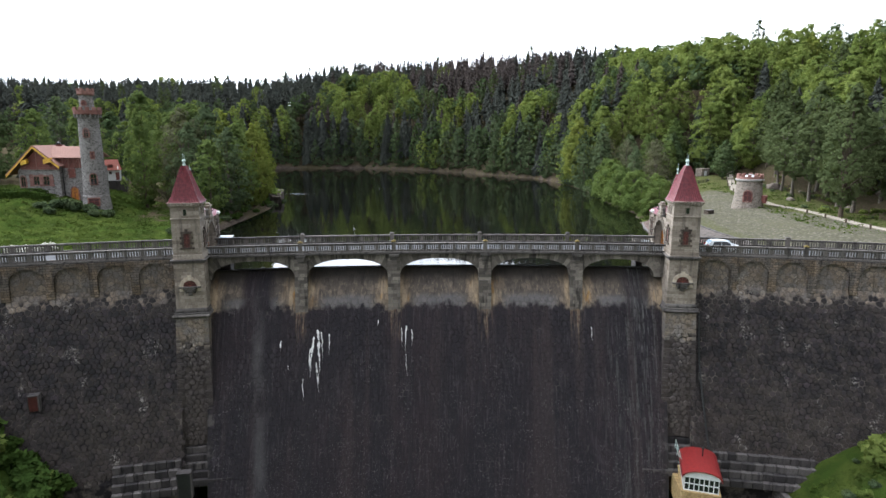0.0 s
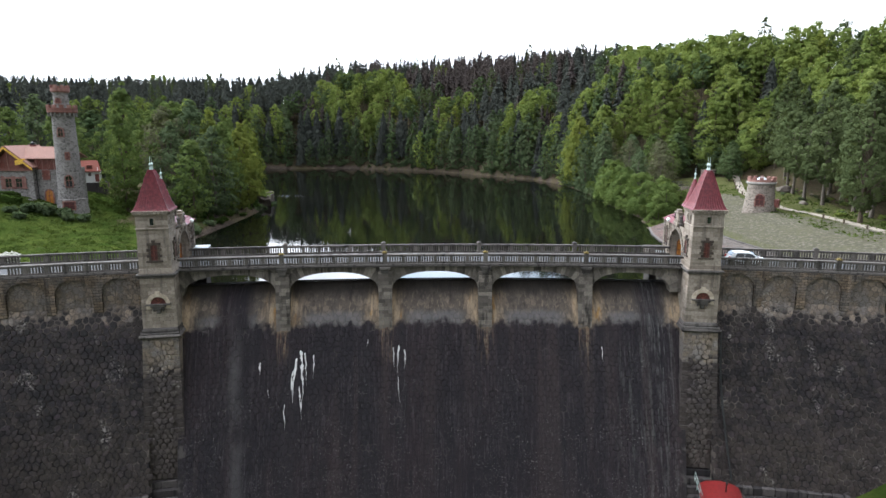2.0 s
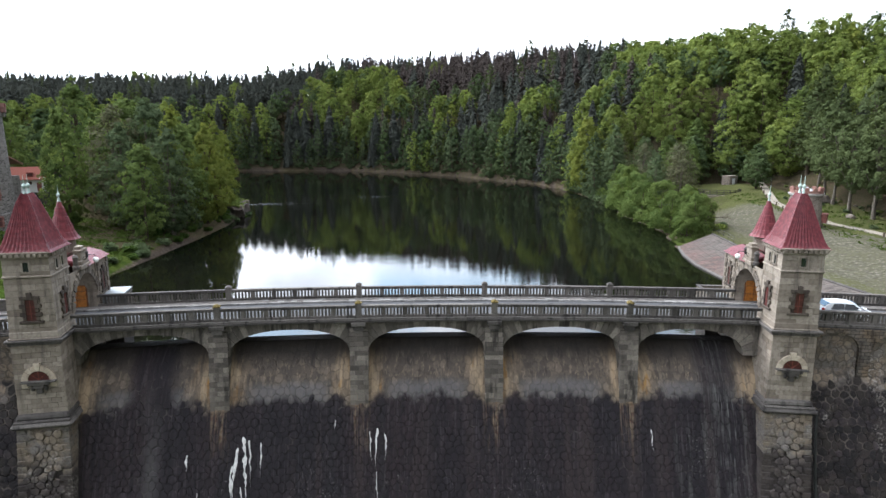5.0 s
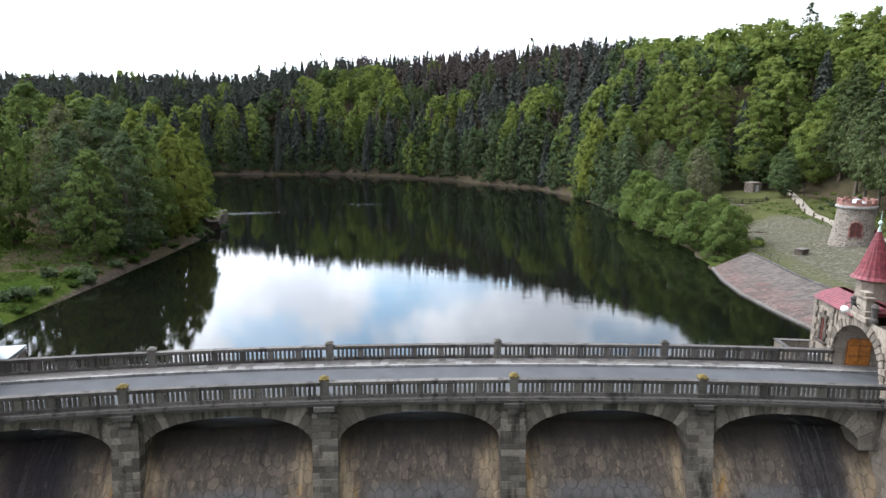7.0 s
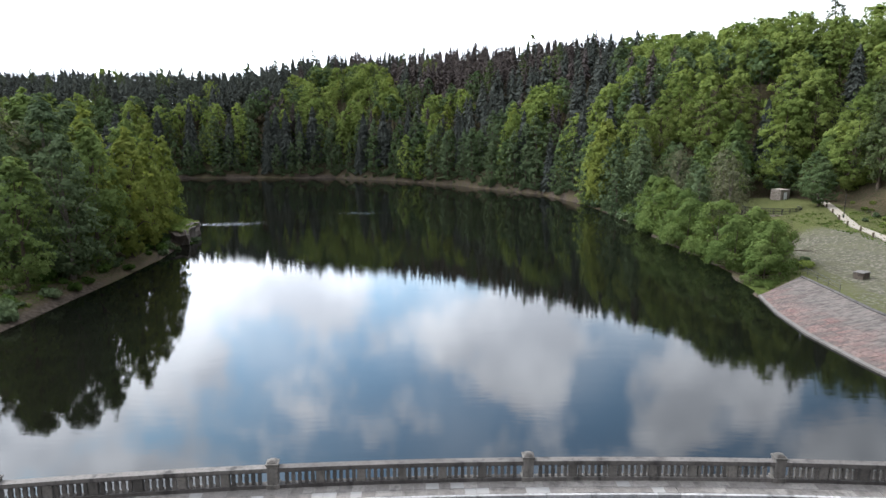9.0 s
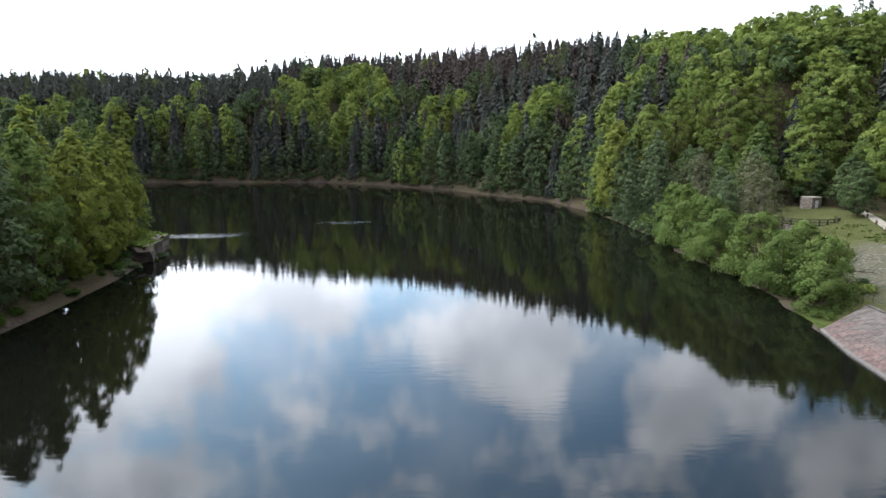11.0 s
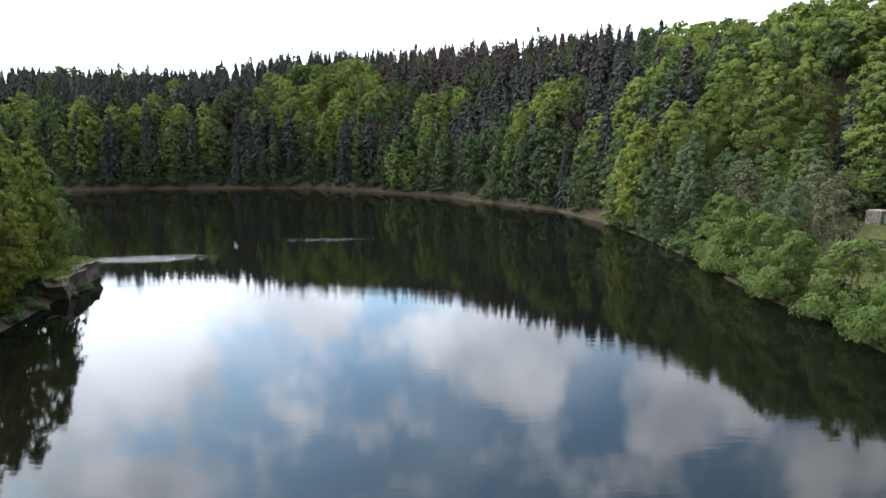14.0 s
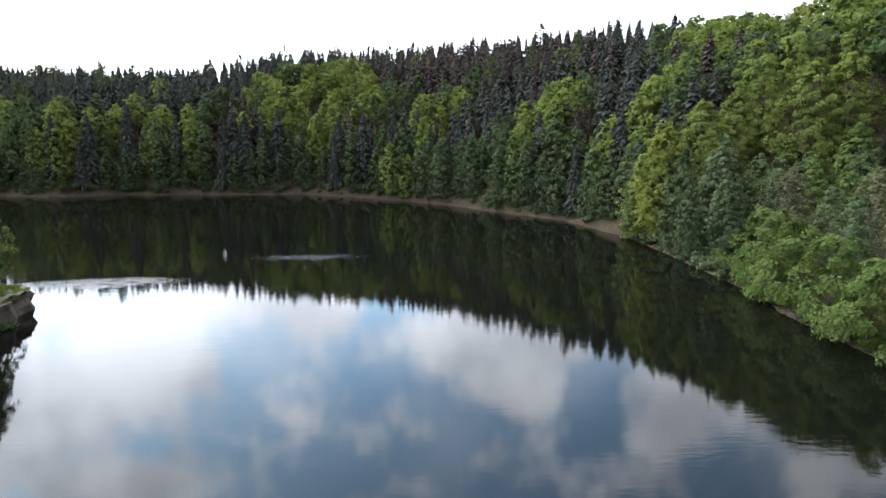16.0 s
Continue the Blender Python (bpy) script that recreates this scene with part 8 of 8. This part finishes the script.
def plant_left():
    # wooded headland and the trees round the castle
    rng = random.Random(12)
    for x, y, k, s, w in ((-51.5, 97, "yellow_tree", 1.05, 0.9), (-51.5, 90, "yellow_tree", 1.15, 0.9), (-49, 84, "yellow_tree", 0.98, 1.0), (-48.5, 76, "yellow_tree", 1.12, 1.0), (-49.5, 68, "lime_tree", 0.95, 0.9), (-49, 60.5, "ash_tree", 0.9, 1.0),
                          (-51, 54, "lime_tree", 0.78, 1.0), (-53, 104, "dark_tree", 0.85, 0.9), (-56, 95, "lime_tree", 1.0, 1.0), (-55, 80, "yellow_tree", 1.25, 1.0), (-56, 71, "ash_tree", 1.12, 1.0), (-56.5, 62, "ash_tree", 0.9, 1.0), (-60.2, 67, "budding_tree", 1.5, 1.0),
                          (-60.5, 77, "ash_tree", 1.0, 1.0), (-62, 78, "lime_tree", 1.15, 1.0), (-80.0, 91, "lime_tree", 1.18, 1.0), (-66.8, 63.5, "lime_tree", 1.0, 0.85), (-70, 84, "lime_tree", 0.8, 1.0), (-62, 90, "ash_tree", 1.1, 1.1), (-61, 103, "spruce_tree", 0.95, 1.0), (-66, 98, "dark_tree", 1.1, 1.0),
                          (-67, 86, "lime_tree", 1.15, 1.0), (-66.5, 78, "lime_tree", 1.05, 1.0), (-66, 110, "spruce_tree", 0.85, 1.1), (-74, 104, "spruce_tree", 1.0, 1.1), (-80, 108, "dark_tree", 1.0, 1.1), (-86, 76, "lime_tree", 0.9, 1.1),
                          (-92, 98, "dark_tree", 1.0, 1.2), (-95, 70, "lime_tree", 0.85, 1.0), (-100, 88, "ash_tree", 1.0, 1.1), (-104, 64, "dark_tree", 0.8, 1.0), (-112, 80, "dark_tree", 1.0, 1.2), (-108, 100, "spruce_tree", 1.05, 1.1), (-118, 104, "spruce_tree", 1.1, 1.1), (-125, 92, "dark_tree", 1.1, 1.2),
                          (-98, 118, "spruce_tree", 1.1, 1.1), (-112, 122, "dark_tree", 1.0, 1.2), (-58, 113, "lime_tree", 0.7, 1.0)):
        plant(k, x + (2.3 if x > -52 else 0.6 if x > -64 else 0), y, s, w)


def plant_right():
    for x, y, s, w in ((48.6, 61.5, 0.72, 1.0), (51.6, 65.5, 0.98, 0.92), (49.6, 71.5, 1.05, 0.9), (54.2, 74.0, 1.0, 0.95), (50.8, 80.0, 1.2, 0.9), (49.8, 89.0, 1.15, 0.92), (51.2, 97.5, 1.25, 0.9), (52, 106.5, 1.3, 0.9), (54, 116, 1.35, 0.95)):
        plant("willow", x, y, s, w)
    for x, y, s, k in ((58.5, 104, 0.6, "ash_tree"), (64, 102, 0.95, "budding_tree"), (61, 113, 0.62, "ash_tree"), (67, 112, 1.05, "budding_tree"), (62, 124, 1.05, "budding_tree"), (70, 122, 0.66, "lime_tree")):
        plant(k, x, y, s, 1.0)
    for x, y, k, s in ((55.5, 131, "ash_tree", 0.72), (58, 139, "ash_tree", 0.8), (53.0, 152, "weeping_birch", 1.12), (61, 146, "budding_tree", 1.2), (66, 134, "ash_tree", 0.8), (72, 132, "lime_tree", 0.75), (76, 124, "lime_tree", 0.6), (69, 145, "dark_tree", 0.9), (60, 160, "dark_tree", 0.9), (52.5, 166, "ash_tree", 0.85)):
        plant(k, x, y, s)
    # dark bushy trees beside the path's upper end
    for x, y, k, s, w in ((80, 132, "dark_tree", 0.8, 1.1), (84, 139, "lime_tree", 0.85, 1.1), (76, 141, "dark_tree", 0.85, 1.1), (90, 128, "dark_tree", 0.75, 1.1), (86, 107, "dark_tree", 0.55, 1.2), (91, 117, "dark_tree", 0.6, 1.2), (78.5, 41.5, "larch_tree", 0.98, 0.95), (91.5, 45, "larch_tree", 0.85, 0.9), (98, 47, "larch_tree", 0.9, 1.0), (102, 38, "larch_tree", 1.0, 0.95)):
        plant(k, x, y, s, w)
    for x, y, s in ((85.5, 48, 0.9), (91, 44, 0.95), (88, 56.5, 0.85), (86.8, 65, 0.9), (87.5, 73, 0.85), (90, 82, 0.9), (93.5, 90.5, 0.95), (97.5, 99, 0.9), (94, 52, 1.0), (92.6, 61, 1.0), (93.5, 69, 0.95), (96.5, 78, 1.0), (101, 87, 1.0)):
        plant("edge_tree", x, y, s, 1.0)
    rng = random.Random(44)
    # edge of the beech wood
    y = 34.0
    while y < 165:
        for row in range(3):
            edge = np.interp(y, [0, 57, 78, 113, 135, 165], [41, 46, 48.5, 49, 49.6, 48.5])
            flat = 48 * (1 - float(sstep(np.array(y), 118, 172)))
            x = edge + flat + 4 + 8.0 * row + rng.uniform(-2, 2)
            if row == 0 and 50 < y < 100:
                x += 2
            r = rng.random()
            if y < 74:
                r = 0.62 + 0.2 * r if r < 0.5 else r
            k = "dark_tree" if y < 74 and r > 0.70 else "beech_tree" if r < 0.62 else ("spruce_tree" if r < 0.74 else ("lime_tree" if r < 0.9 else "larch_tree"))
            plant(k, x, y + rng.uniform(-2.5, 2.5), rng.uniform(0.72, 0.98), rng.uniform(0.95, 1.15))
        y += 8.2


def build_bare_willow():
    """A leaning old willow: leafy on one side, bare crooked limbs on the other."""
    rng = random.Random(303)
    root = thing("old_willow", Matrix.Translation((55.2, 69.2, land_z(55.2, 69.2) - 0.1)), "leaning old willow with bare crooked limbs above the bank", "tree")

    def limb(p, d, length, r, depth):
        pts, radii = [p.copy()], [r]
        q, v = p.copy(), d.normalized()
        for i in range(4):
            v = (v + Vector((rng.uniform(-0.28, 0.28), rng.uniform(-0.28, 0.28), rng.uniform(-0.22, 0.26)))).normalized()
            q = q + v * length / 4
            pts.append(q.copy())
            radii.append(max(0.012, r * (1 - 0.2 * (i + 1))))
        tube(bm, pts, radii, 5)
        if depth:
            for k in range(3 if depth > 1 else 4):
                i = rng.randint(1, 4)
                side = (v + Vector((rng.uniform(-0.9, 0.9), rng.uniform(-0.9, 0.9), rng.uniform(-0.5, 0.6)))).normalized()
                limb(pts[i], side, length * rng.uniform(0.45, 0.65), radii[i] * 0.62, depth - 1)
    bm = bmesh.new()
    tube(bm, [(0, 0, -0.3), (0.15, 0, 0.8), (0.45, -0.1, 1.7), (0.9, -0.2, 2.4)], [0.34, 0.28, 0.24, 0.2], 8)
    part("trunk", bm, M_BARK, root, "short dark leaning trunk")
    for a, b, ln in (((0.9, -0.2, 2.4), (0.8, -0.2, 0.75), 4.0), ((0.6, -0.1, 1.9), (1.0, -0.3, 0.12), 4.4), ((0.5, 0, 1.8), (0.7, 0.6, 0.4), 3.6), ((0.9, -0.2, 2.4), (0.3, 0.2, 1.0), 3.6)):
        bm = bmesh.new()
        limb(Vector(a), Vector(b), ln, 0.12, 2)
        part("limb", bm, M_BARK, root, "bare crooked limb")
    (cv, cq), _ = broadleaf(483, 6.2, 3.0, 0.25, 30, 150, 0.22, 0.0, 0.9, 2, 1.0, 0.95, 2.2)
    part_ = new("crown", np_mesh("crown", cv + np.array([-0.6, 0.4, 0.3]), cq, [L_WILLOW]))
    part_.parent = root
    tagged(part_, "bright young willow leaves")


def build_path_posts():
    for x, y, h in ((73.6, 69.2, 3.8), (82.6, 94.0, 4.6)):
        root = thing("path_post", Matrix.Translation((x, y, land_z(x, y))), "slim dark steel post beside the gravel path", "post", "posts beside the path")
        bm = bmesh.new()
        lathe(bm, [(0.14, -0.3), (0.14, 0.5), (0.09, 0.62)], 8)
        part("base", bm, M_IRON, root)
        bm = bmesh.new()
        lathe(bm, [(0.06, 0.6), (0.045, h), (0.07, h + 0.02), (0.05, h + 0.2)], 8)
        part("pole", bm, M_IRON, root)


def plant_far_shore():
    """The front rows at the water's edge across the lake."""
    rng = random.Random(31)
    pts = [Vector(p) for p in SHORE[10:22]]
    for a, b in zip(pts, pts[1:]):
        n = Vector((b.y - a.y, a.x - b.x)).normalized()
        k = max(1, int((b - a).length / 4.9))
        for i in range(k):
            for row, off in ((0, 1.9), (1, 6.5)):
                p = a.lerp(b, (i + rng.random()) / k) + n * (off + rng.uniform(-0.7, 1.6))
                if p.x < -185 or (row == 0 and rng.random() < 0.12):
                    continue
                r = rng.random()
                west = p.x < -80
                if row == 0:
                    kind = "alder_tree" if r < (0.40 if west else 0.74) else ("oak_tree" if r < 0.86 else ("shore_beech" if r < 0.91 else "spruce_tree"))
                    s = rng.uniform(0.45, 0.85) if west else rng.uniform(0.62, 1.0)
                else:
                    kind = "alder_tree" if r < 0.42 else ("oak_tree" if r < 0.62 else ("shore_beech" if r < 0.78 else "spruce_tree"))
                    s = rng.uniform(0.85, 1.15)
                plant(kind, p.x, p.y, s, rng.uniform(0.85, 1.1))


plant_left()
plant_right()
build_bare_willow()
build_path_posts()
plant_far_shore()


def plant_woods():
    """The hillside woods behind the shore trees, one mesh for each kind."""
    rng = np.random.default_rng(55)
    xs, ys = np.meshgrid(np.arange(-330, 330, 5.3), np.arange(40, 480, 5.3))
    x = (xs + rng.uniform(-2.2, 2.2, xs.shape)).ravel()
    y = (ys + rng.uniform(-2.2, 2.2, ys.shape)).ravel()
    d = shore_distance(x, y)
    z = land(x, y)
    flat = np.where(x > 0, 48 * (1 - sstep(y, 118, 172)), 0)
    up = d - flat
    wedge = (np.abs(x) < 0.80 * (y + 76) + 6)
    ok = (up > 11) & wedge & (up < 110)
    ok &= ~((x > 0) & (y < 168) & (up < 26))
    ok &= ~((x < 0) & (y < 132))
    ok &= ~((x < -60) & (y < 262) & (y < 200))
    # only what the eye can reach from the lake: no trees behind the crest
    x, y, d, z, up = x[ok], y[ok], d[ok], z[ok], up[ok]
    n1 = np.array([noise.noise(Vector((a * 0.018, b * 0.022, 3.1))) for a, b in zip(x, y)])
    n2 = np.array([noise.noise(Vector((a * 0.045, b * 0.05, 9.4))) for a, b in zip(x, y)])
    r = rng.uniform(0, 1, len(x))
    kind = np.empty(len(x), object)

    def soft(v, a, b):
        return float(sstep(np.array(v), a, b))
    for i in range(len(x)):
        right = float(sstep(np.array(x[i]), 62, 112)) * (1 - float(sstep(np.array(y[i]), 255, 330)))
        bright = n1[i] * 0.55 + n2[i] * 0.45 + 0.10 - 0.0095 * max(0, up[i] - 28) + 0.95 * right
        # a beech stand above the bay, a bright strip along the western shore, spruces along the ridge
        bay = soft(x[i], -78, -52) * (1 - soft(x[i], -32, -4)) * soft(up[i], 6, 22) * (1 - soft(up[i], 58, 92))
        west = 1 - soft(x[i], -84, -56)
        bright += 0.62 * bay + west * (0.16 - 0.75 * soft(up[i], 20, 34))
        bright -= (1 - west) * (1 - bay) * (1 - right) * (0.16 + 0.30 * soft(up[i], 34, 58))
        bright += 0.25 * n2[i]
        if x[i] > 0:
            bright -= 1.2 * (1 - soft(y[i], 58, 108))
        if bright > 0.10:
            kind[i] = "beech" if r[i] < 0.68 else ("oak" if r[i] < 0.87 else ("birch" if r[i] < 0.94 else ("alder" if r[i] < 0.985 else "larch")))
        elif bright > -0.16:
            kind[i] = "oak" if r[i] < 0.22 else ("beech" if r[i] < 0.36 else ("brown_spruce" if r[i] < 0.58 else "alder"))
        else:
            kind[i] = "brown_spruce" if (n2[i] + n1[i] > -0.10 and x[i] > -45) else "spruce"
            if r[i] > 0.955:
                kind[i] = "larch" if r[i] < 0.985 else "beech"
        # a stand of spruces high on the eastern slope, and single ones along its crest
        if (x[i] - 174) ** 2 + (y[i] - 204) ** 2 < 17 ** 2 or (x[i] > 40 and up[i] > 96 and r[i] > 0.35):
            kind[i] = "brown_spruce" if r[i] < 0.75 else "spruce"
    broad = np.isin(kind, ["beech", "oak", "birch", "alder"])
    keep = ~broad | (rng.uniform(0, 1, len(x)) < 0.66)
    labels = {"beech": "hillside of beeches in fresh yellow-green leaf", "oak": "dark green broadleaved trees on the hillside", "alder": "grey-green broadleaved trees on the hillside", "birch": "yellow-green birches among the woods",
              "spruce": "dark spruce wood along the ridge", "brown_spruce": "brownish dark spruce wood on the slope", "larch": "soft green larches among the spruces"}
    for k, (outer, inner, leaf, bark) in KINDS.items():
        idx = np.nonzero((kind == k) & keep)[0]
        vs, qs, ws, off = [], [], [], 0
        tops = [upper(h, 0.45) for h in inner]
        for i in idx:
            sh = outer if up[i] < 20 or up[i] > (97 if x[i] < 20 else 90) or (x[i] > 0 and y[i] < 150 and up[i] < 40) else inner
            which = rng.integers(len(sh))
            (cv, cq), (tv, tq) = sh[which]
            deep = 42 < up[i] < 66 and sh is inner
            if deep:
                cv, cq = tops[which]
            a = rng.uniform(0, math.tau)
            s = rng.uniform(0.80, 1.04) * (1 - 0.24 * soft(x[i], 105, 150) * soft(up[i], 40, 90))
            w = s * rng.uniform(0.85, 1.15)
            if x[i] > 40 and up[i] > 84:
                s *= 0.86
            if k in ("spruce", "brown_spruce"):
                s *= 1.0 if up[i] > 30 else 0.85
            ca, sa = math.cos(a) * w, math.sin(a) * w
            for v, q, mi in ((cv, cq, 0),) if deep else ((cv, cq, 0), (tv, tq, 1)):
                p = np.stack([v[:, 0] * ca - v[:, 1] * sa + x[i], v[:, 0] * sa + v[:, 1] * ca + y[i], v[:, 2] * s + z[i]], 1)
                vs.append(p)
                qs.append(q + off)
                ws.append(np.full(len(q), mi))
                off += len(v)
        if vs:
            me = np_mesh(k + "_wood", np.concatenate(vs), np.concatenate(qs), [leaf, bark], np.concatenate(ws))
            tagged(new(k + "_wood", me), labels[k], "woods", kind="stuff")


plant_woods()


def plant_shore_scrub():
    """Low scrub that hangs over the water's edge across the lake, in one mesh."""
    rng = np.random.default_rng(91)
    sh = [shrub(700 + i, 1.5, 1.9, 8, 22, 0.40)[0] for i in range(4)]
    vs, qs, off = [], [], 0
    pts = [Vector(p) for p in SHORE[8:22]]
    for a, b in zip(pts, pts[1:]):
        n = Vector((b.y - a.y, a.x - b.x)).normalized()
        for i in range(max(1, int((b - a).length / 1.35))):
            p = a.lerp(b, rng.uniform()) + n * rng.uniform(0.7, 4.2)
            if p.x < -190:
                continue
            v, q = sh[rng.integers(4)]
            s = rng.uniform(0.5, 1.25)
            vs.append(v * s + np.array([p.x, p.y, land_z(p.x, p.y) - 0.1]))
            qs.append(q + off)
            off += len(v)
    me = np_mesh("shore_scrub", np.concatenate(vs), np.concatenate(qs), [L_ALDER])
    tagged(new("shore_scrub", me), "low grey-green scrub along the water's edge", "scrub", kind="stuff")


plant_shore_scrub()


# ---- bushes, hedges and undergrowth ----
def plant_bushes():
    bm_sets = {}
    for nm, leaf in (("bush", L_HEDGE), ("bright_bush", L_BEECH), ("blossom_bush", L_BLOOM), ("grey_bush", L_ALDER)):
        bm_sets[nm] = [(np_mesh("foliage", *c, [leaf]), np_mesh("stem", *t, [M_BARK])) for c, t in (shrub(600 + i, 1.0, 1.3, 12, 38, 0.26) for i in range(2))]
    rng = random.Random(71)

    def bush(nm, x, y, s, label, group, z=None):
        c, t = bm_sets[nm][rng.randrange(2)]
        root = new("bush")
        root.matrix_world = Matrix.Translation((x, y, (land_z(x, y) if z is None else z) - 0.05)) @ Matrix.Rotation(rng.uniform(0, 6), 4, "Z") @ Matrix.Diagonal((s, s, s * rng.uniform(0.8, 1.1), 1))
        for n_, me in (("stem", t), ("foliage", c)):
            o = new(n_, me)
            o.parent = root
        tagged(root, label, "bush", group)
    for x, y, s in ((-75.5, 44.5, 1.3), (-73.5, 46.0, 1.7), (-71, 47.5, 1.6), (-77, 42, 1.1), (-74.5, 40.5, 1.0), (-69.5, 45.8, 1.3), (-67.5, 48.2, 1.2)):
        bush("grey_bush", x, y, s, "round grey-green garden bush on the grass slope", "garden bushes")
    for x, y, s in ((-58.5, 10.5, 1.2), (-57, 11.5, 1.4), (-60, 11.2, 1.1), (-61.5, 11.0, 0.9)):
        bush("blossom_bush", x, y, s, "white flowering bush behind the balustrade", "flowering bushes")
    for i in range(120):
        x, y = rng.uniform(-58, -42.0), rng.uniform(-25, -12)
        bush("bush" if i % 9 else "bright_bush", x, y, rng.uniform(0.8, 1.9), "dense green scrub on the valley side below the dam", "scrub below the dam")
    for i in range(44):
        x, y = rng.uniform(41, 62), rng.uniform(-26, -12)
        bush("bright_bush" if i % 3 else "grey_bush", x, y, rng.uniform(0.3, 0.7) if i % 5 else rng.uniform(1.2, 2.0), "bright green shrub on the grassy slope below the dam", "shrubs below the dam")
    for i in range(70):
        y = rng.uniform(26, 100)
        x = -43.5 - rng.uniform(0.6, 7)
        bush("bush" if i % 2 else "grey_bush", x, y, rng.uniform(0.5, 1.2), "low undergrowth below the shore trees", "undergrowth on the shore")
    for i in range(36):
        y = rng.uniform(62, 150)
        x = 50.5 + rng.uniform(0, 9) + (y > 100) * 1.5
        bush("bright_bush" if i % 2 else "grey_bush", x, y, rng.uniform(0.6, 1.5), "low leafy shrub under the bank trees", "shrubs on the bank")
    for i in range(90):
        y = rng.uniform(28, 112)
        x = np.interp(y, [0, 57, 78, 113, 135], [41, 46, 48.5, 49, 49.6]) + 34 + rng.uniform(0, 20)
        if abs(x - np.interp(y, [14, 30, 44, 54, 62, 71, 85, 105, 127], [76, 75.5, 77, 77.8, 76.3, 75.8, 79, 87.5, 98])) > 3:
            bush(("bright_bush", "bright_bush", "grey_bush")[i % 3], x, y, rng.uniform(0.3, 0.8), "low green undergrowth on the brown slope at the wood's edge", "undergrowth at the wood's edge")
    # tufts of grass on the slopes
    rngn = np.random.default_rng(5)
    for label, n, x0, x1, y0, y1, ok in (("uneven green grass on the slope below the house", 44000, -104, -45.5, 10, 72, lambda d, n_: (d > 1.5) & (n_ > 7)),
                                         ("yellow-green grass on the meadow by the path", 9000, 66, 100, 22, 100, lambda d, n_: (d > 26) & (d < 46) & (n_ > 7)),
                                         ("tall green grass on the slope below the dam", 26000, -62, 66, -30, -11, lambda d, n_: n_ < -9.5)):
        px, py = rngn.uniform(x0, x1, n), rngn.uniform(y0, y1, n)
        keep = ok(shore_distance(px, py), np.hypot(px - CEN.x, py - CEN.y) - RAD) & ((np.abs(px) > 41) | (py > 0))
        px, py = px[keep], py[keep]
        gz = land(px, py)
        big = 0.5 + 0.8 * (np.sin(px * 0.9 + 2 * np.sin(py * 0.5)) * np.sin(py * 1.1 + px * 0.3) > 0.2)
        cen = np.stack([px, py, gz + 0.06 * big], 1)
        v, q = leaf_quads(rngn, cen, np.tile([0.0, -0.5, 0.8], (len(px), 1)), 0.24 * big[:, None], 1.9)
        tagged(new("grass_tufts", np_mesh("grass_tufts", v, q, [L_GRASS])), label, "grass", kind="stuff")
    # clipped hedges below the castle
    for pts in ([(-94, 42.5), (-86, 44.0), (-78.5, 47.2)], [(-94, 46.0), (-86, 48.2), (-80.5, 49.6)]):
        cen, nor = [], []
        for (ax, ay), (bx, by) in zip(pts, pts[1:]):
            n = int(math.hypot(bx - ax, by - ay) * 190)
            t = rngn.uniform(0, 1, n)
            px, py = ax + (bx - ax) * t, ay + (by - ay) * t
            side = rngn.integers(0, 3, n)
            off = np.where(side == 0, -0.55, np.where(side == 1, 0.55, rngn.uniform(-0.55, 0.55, n)))
            hz = np.where(side == 2, 1.25, rngn.uniform(0.05, 1.25, n))
            gz = land(px, py)
            cen.append(np.stack([px, py + off, gz + hz + rngn.normal(0, 0.04, n)], 1))
            nor.append(np.stack([np.zeros(n), np.sign(off) * (side < 2), 0.4 + (side == 2) * 1.0], 1))
        v, q = leaf_quads(rngn, np.concatenate(cen), np.concatenate(nor), 0.26)
        tagged(new("hedge", np_mesh("hedge", v, q, [L_HEDGE])), "clipped dark green hedge on the grass slope", "hedge", "hedges below the house")


plant_bushes()
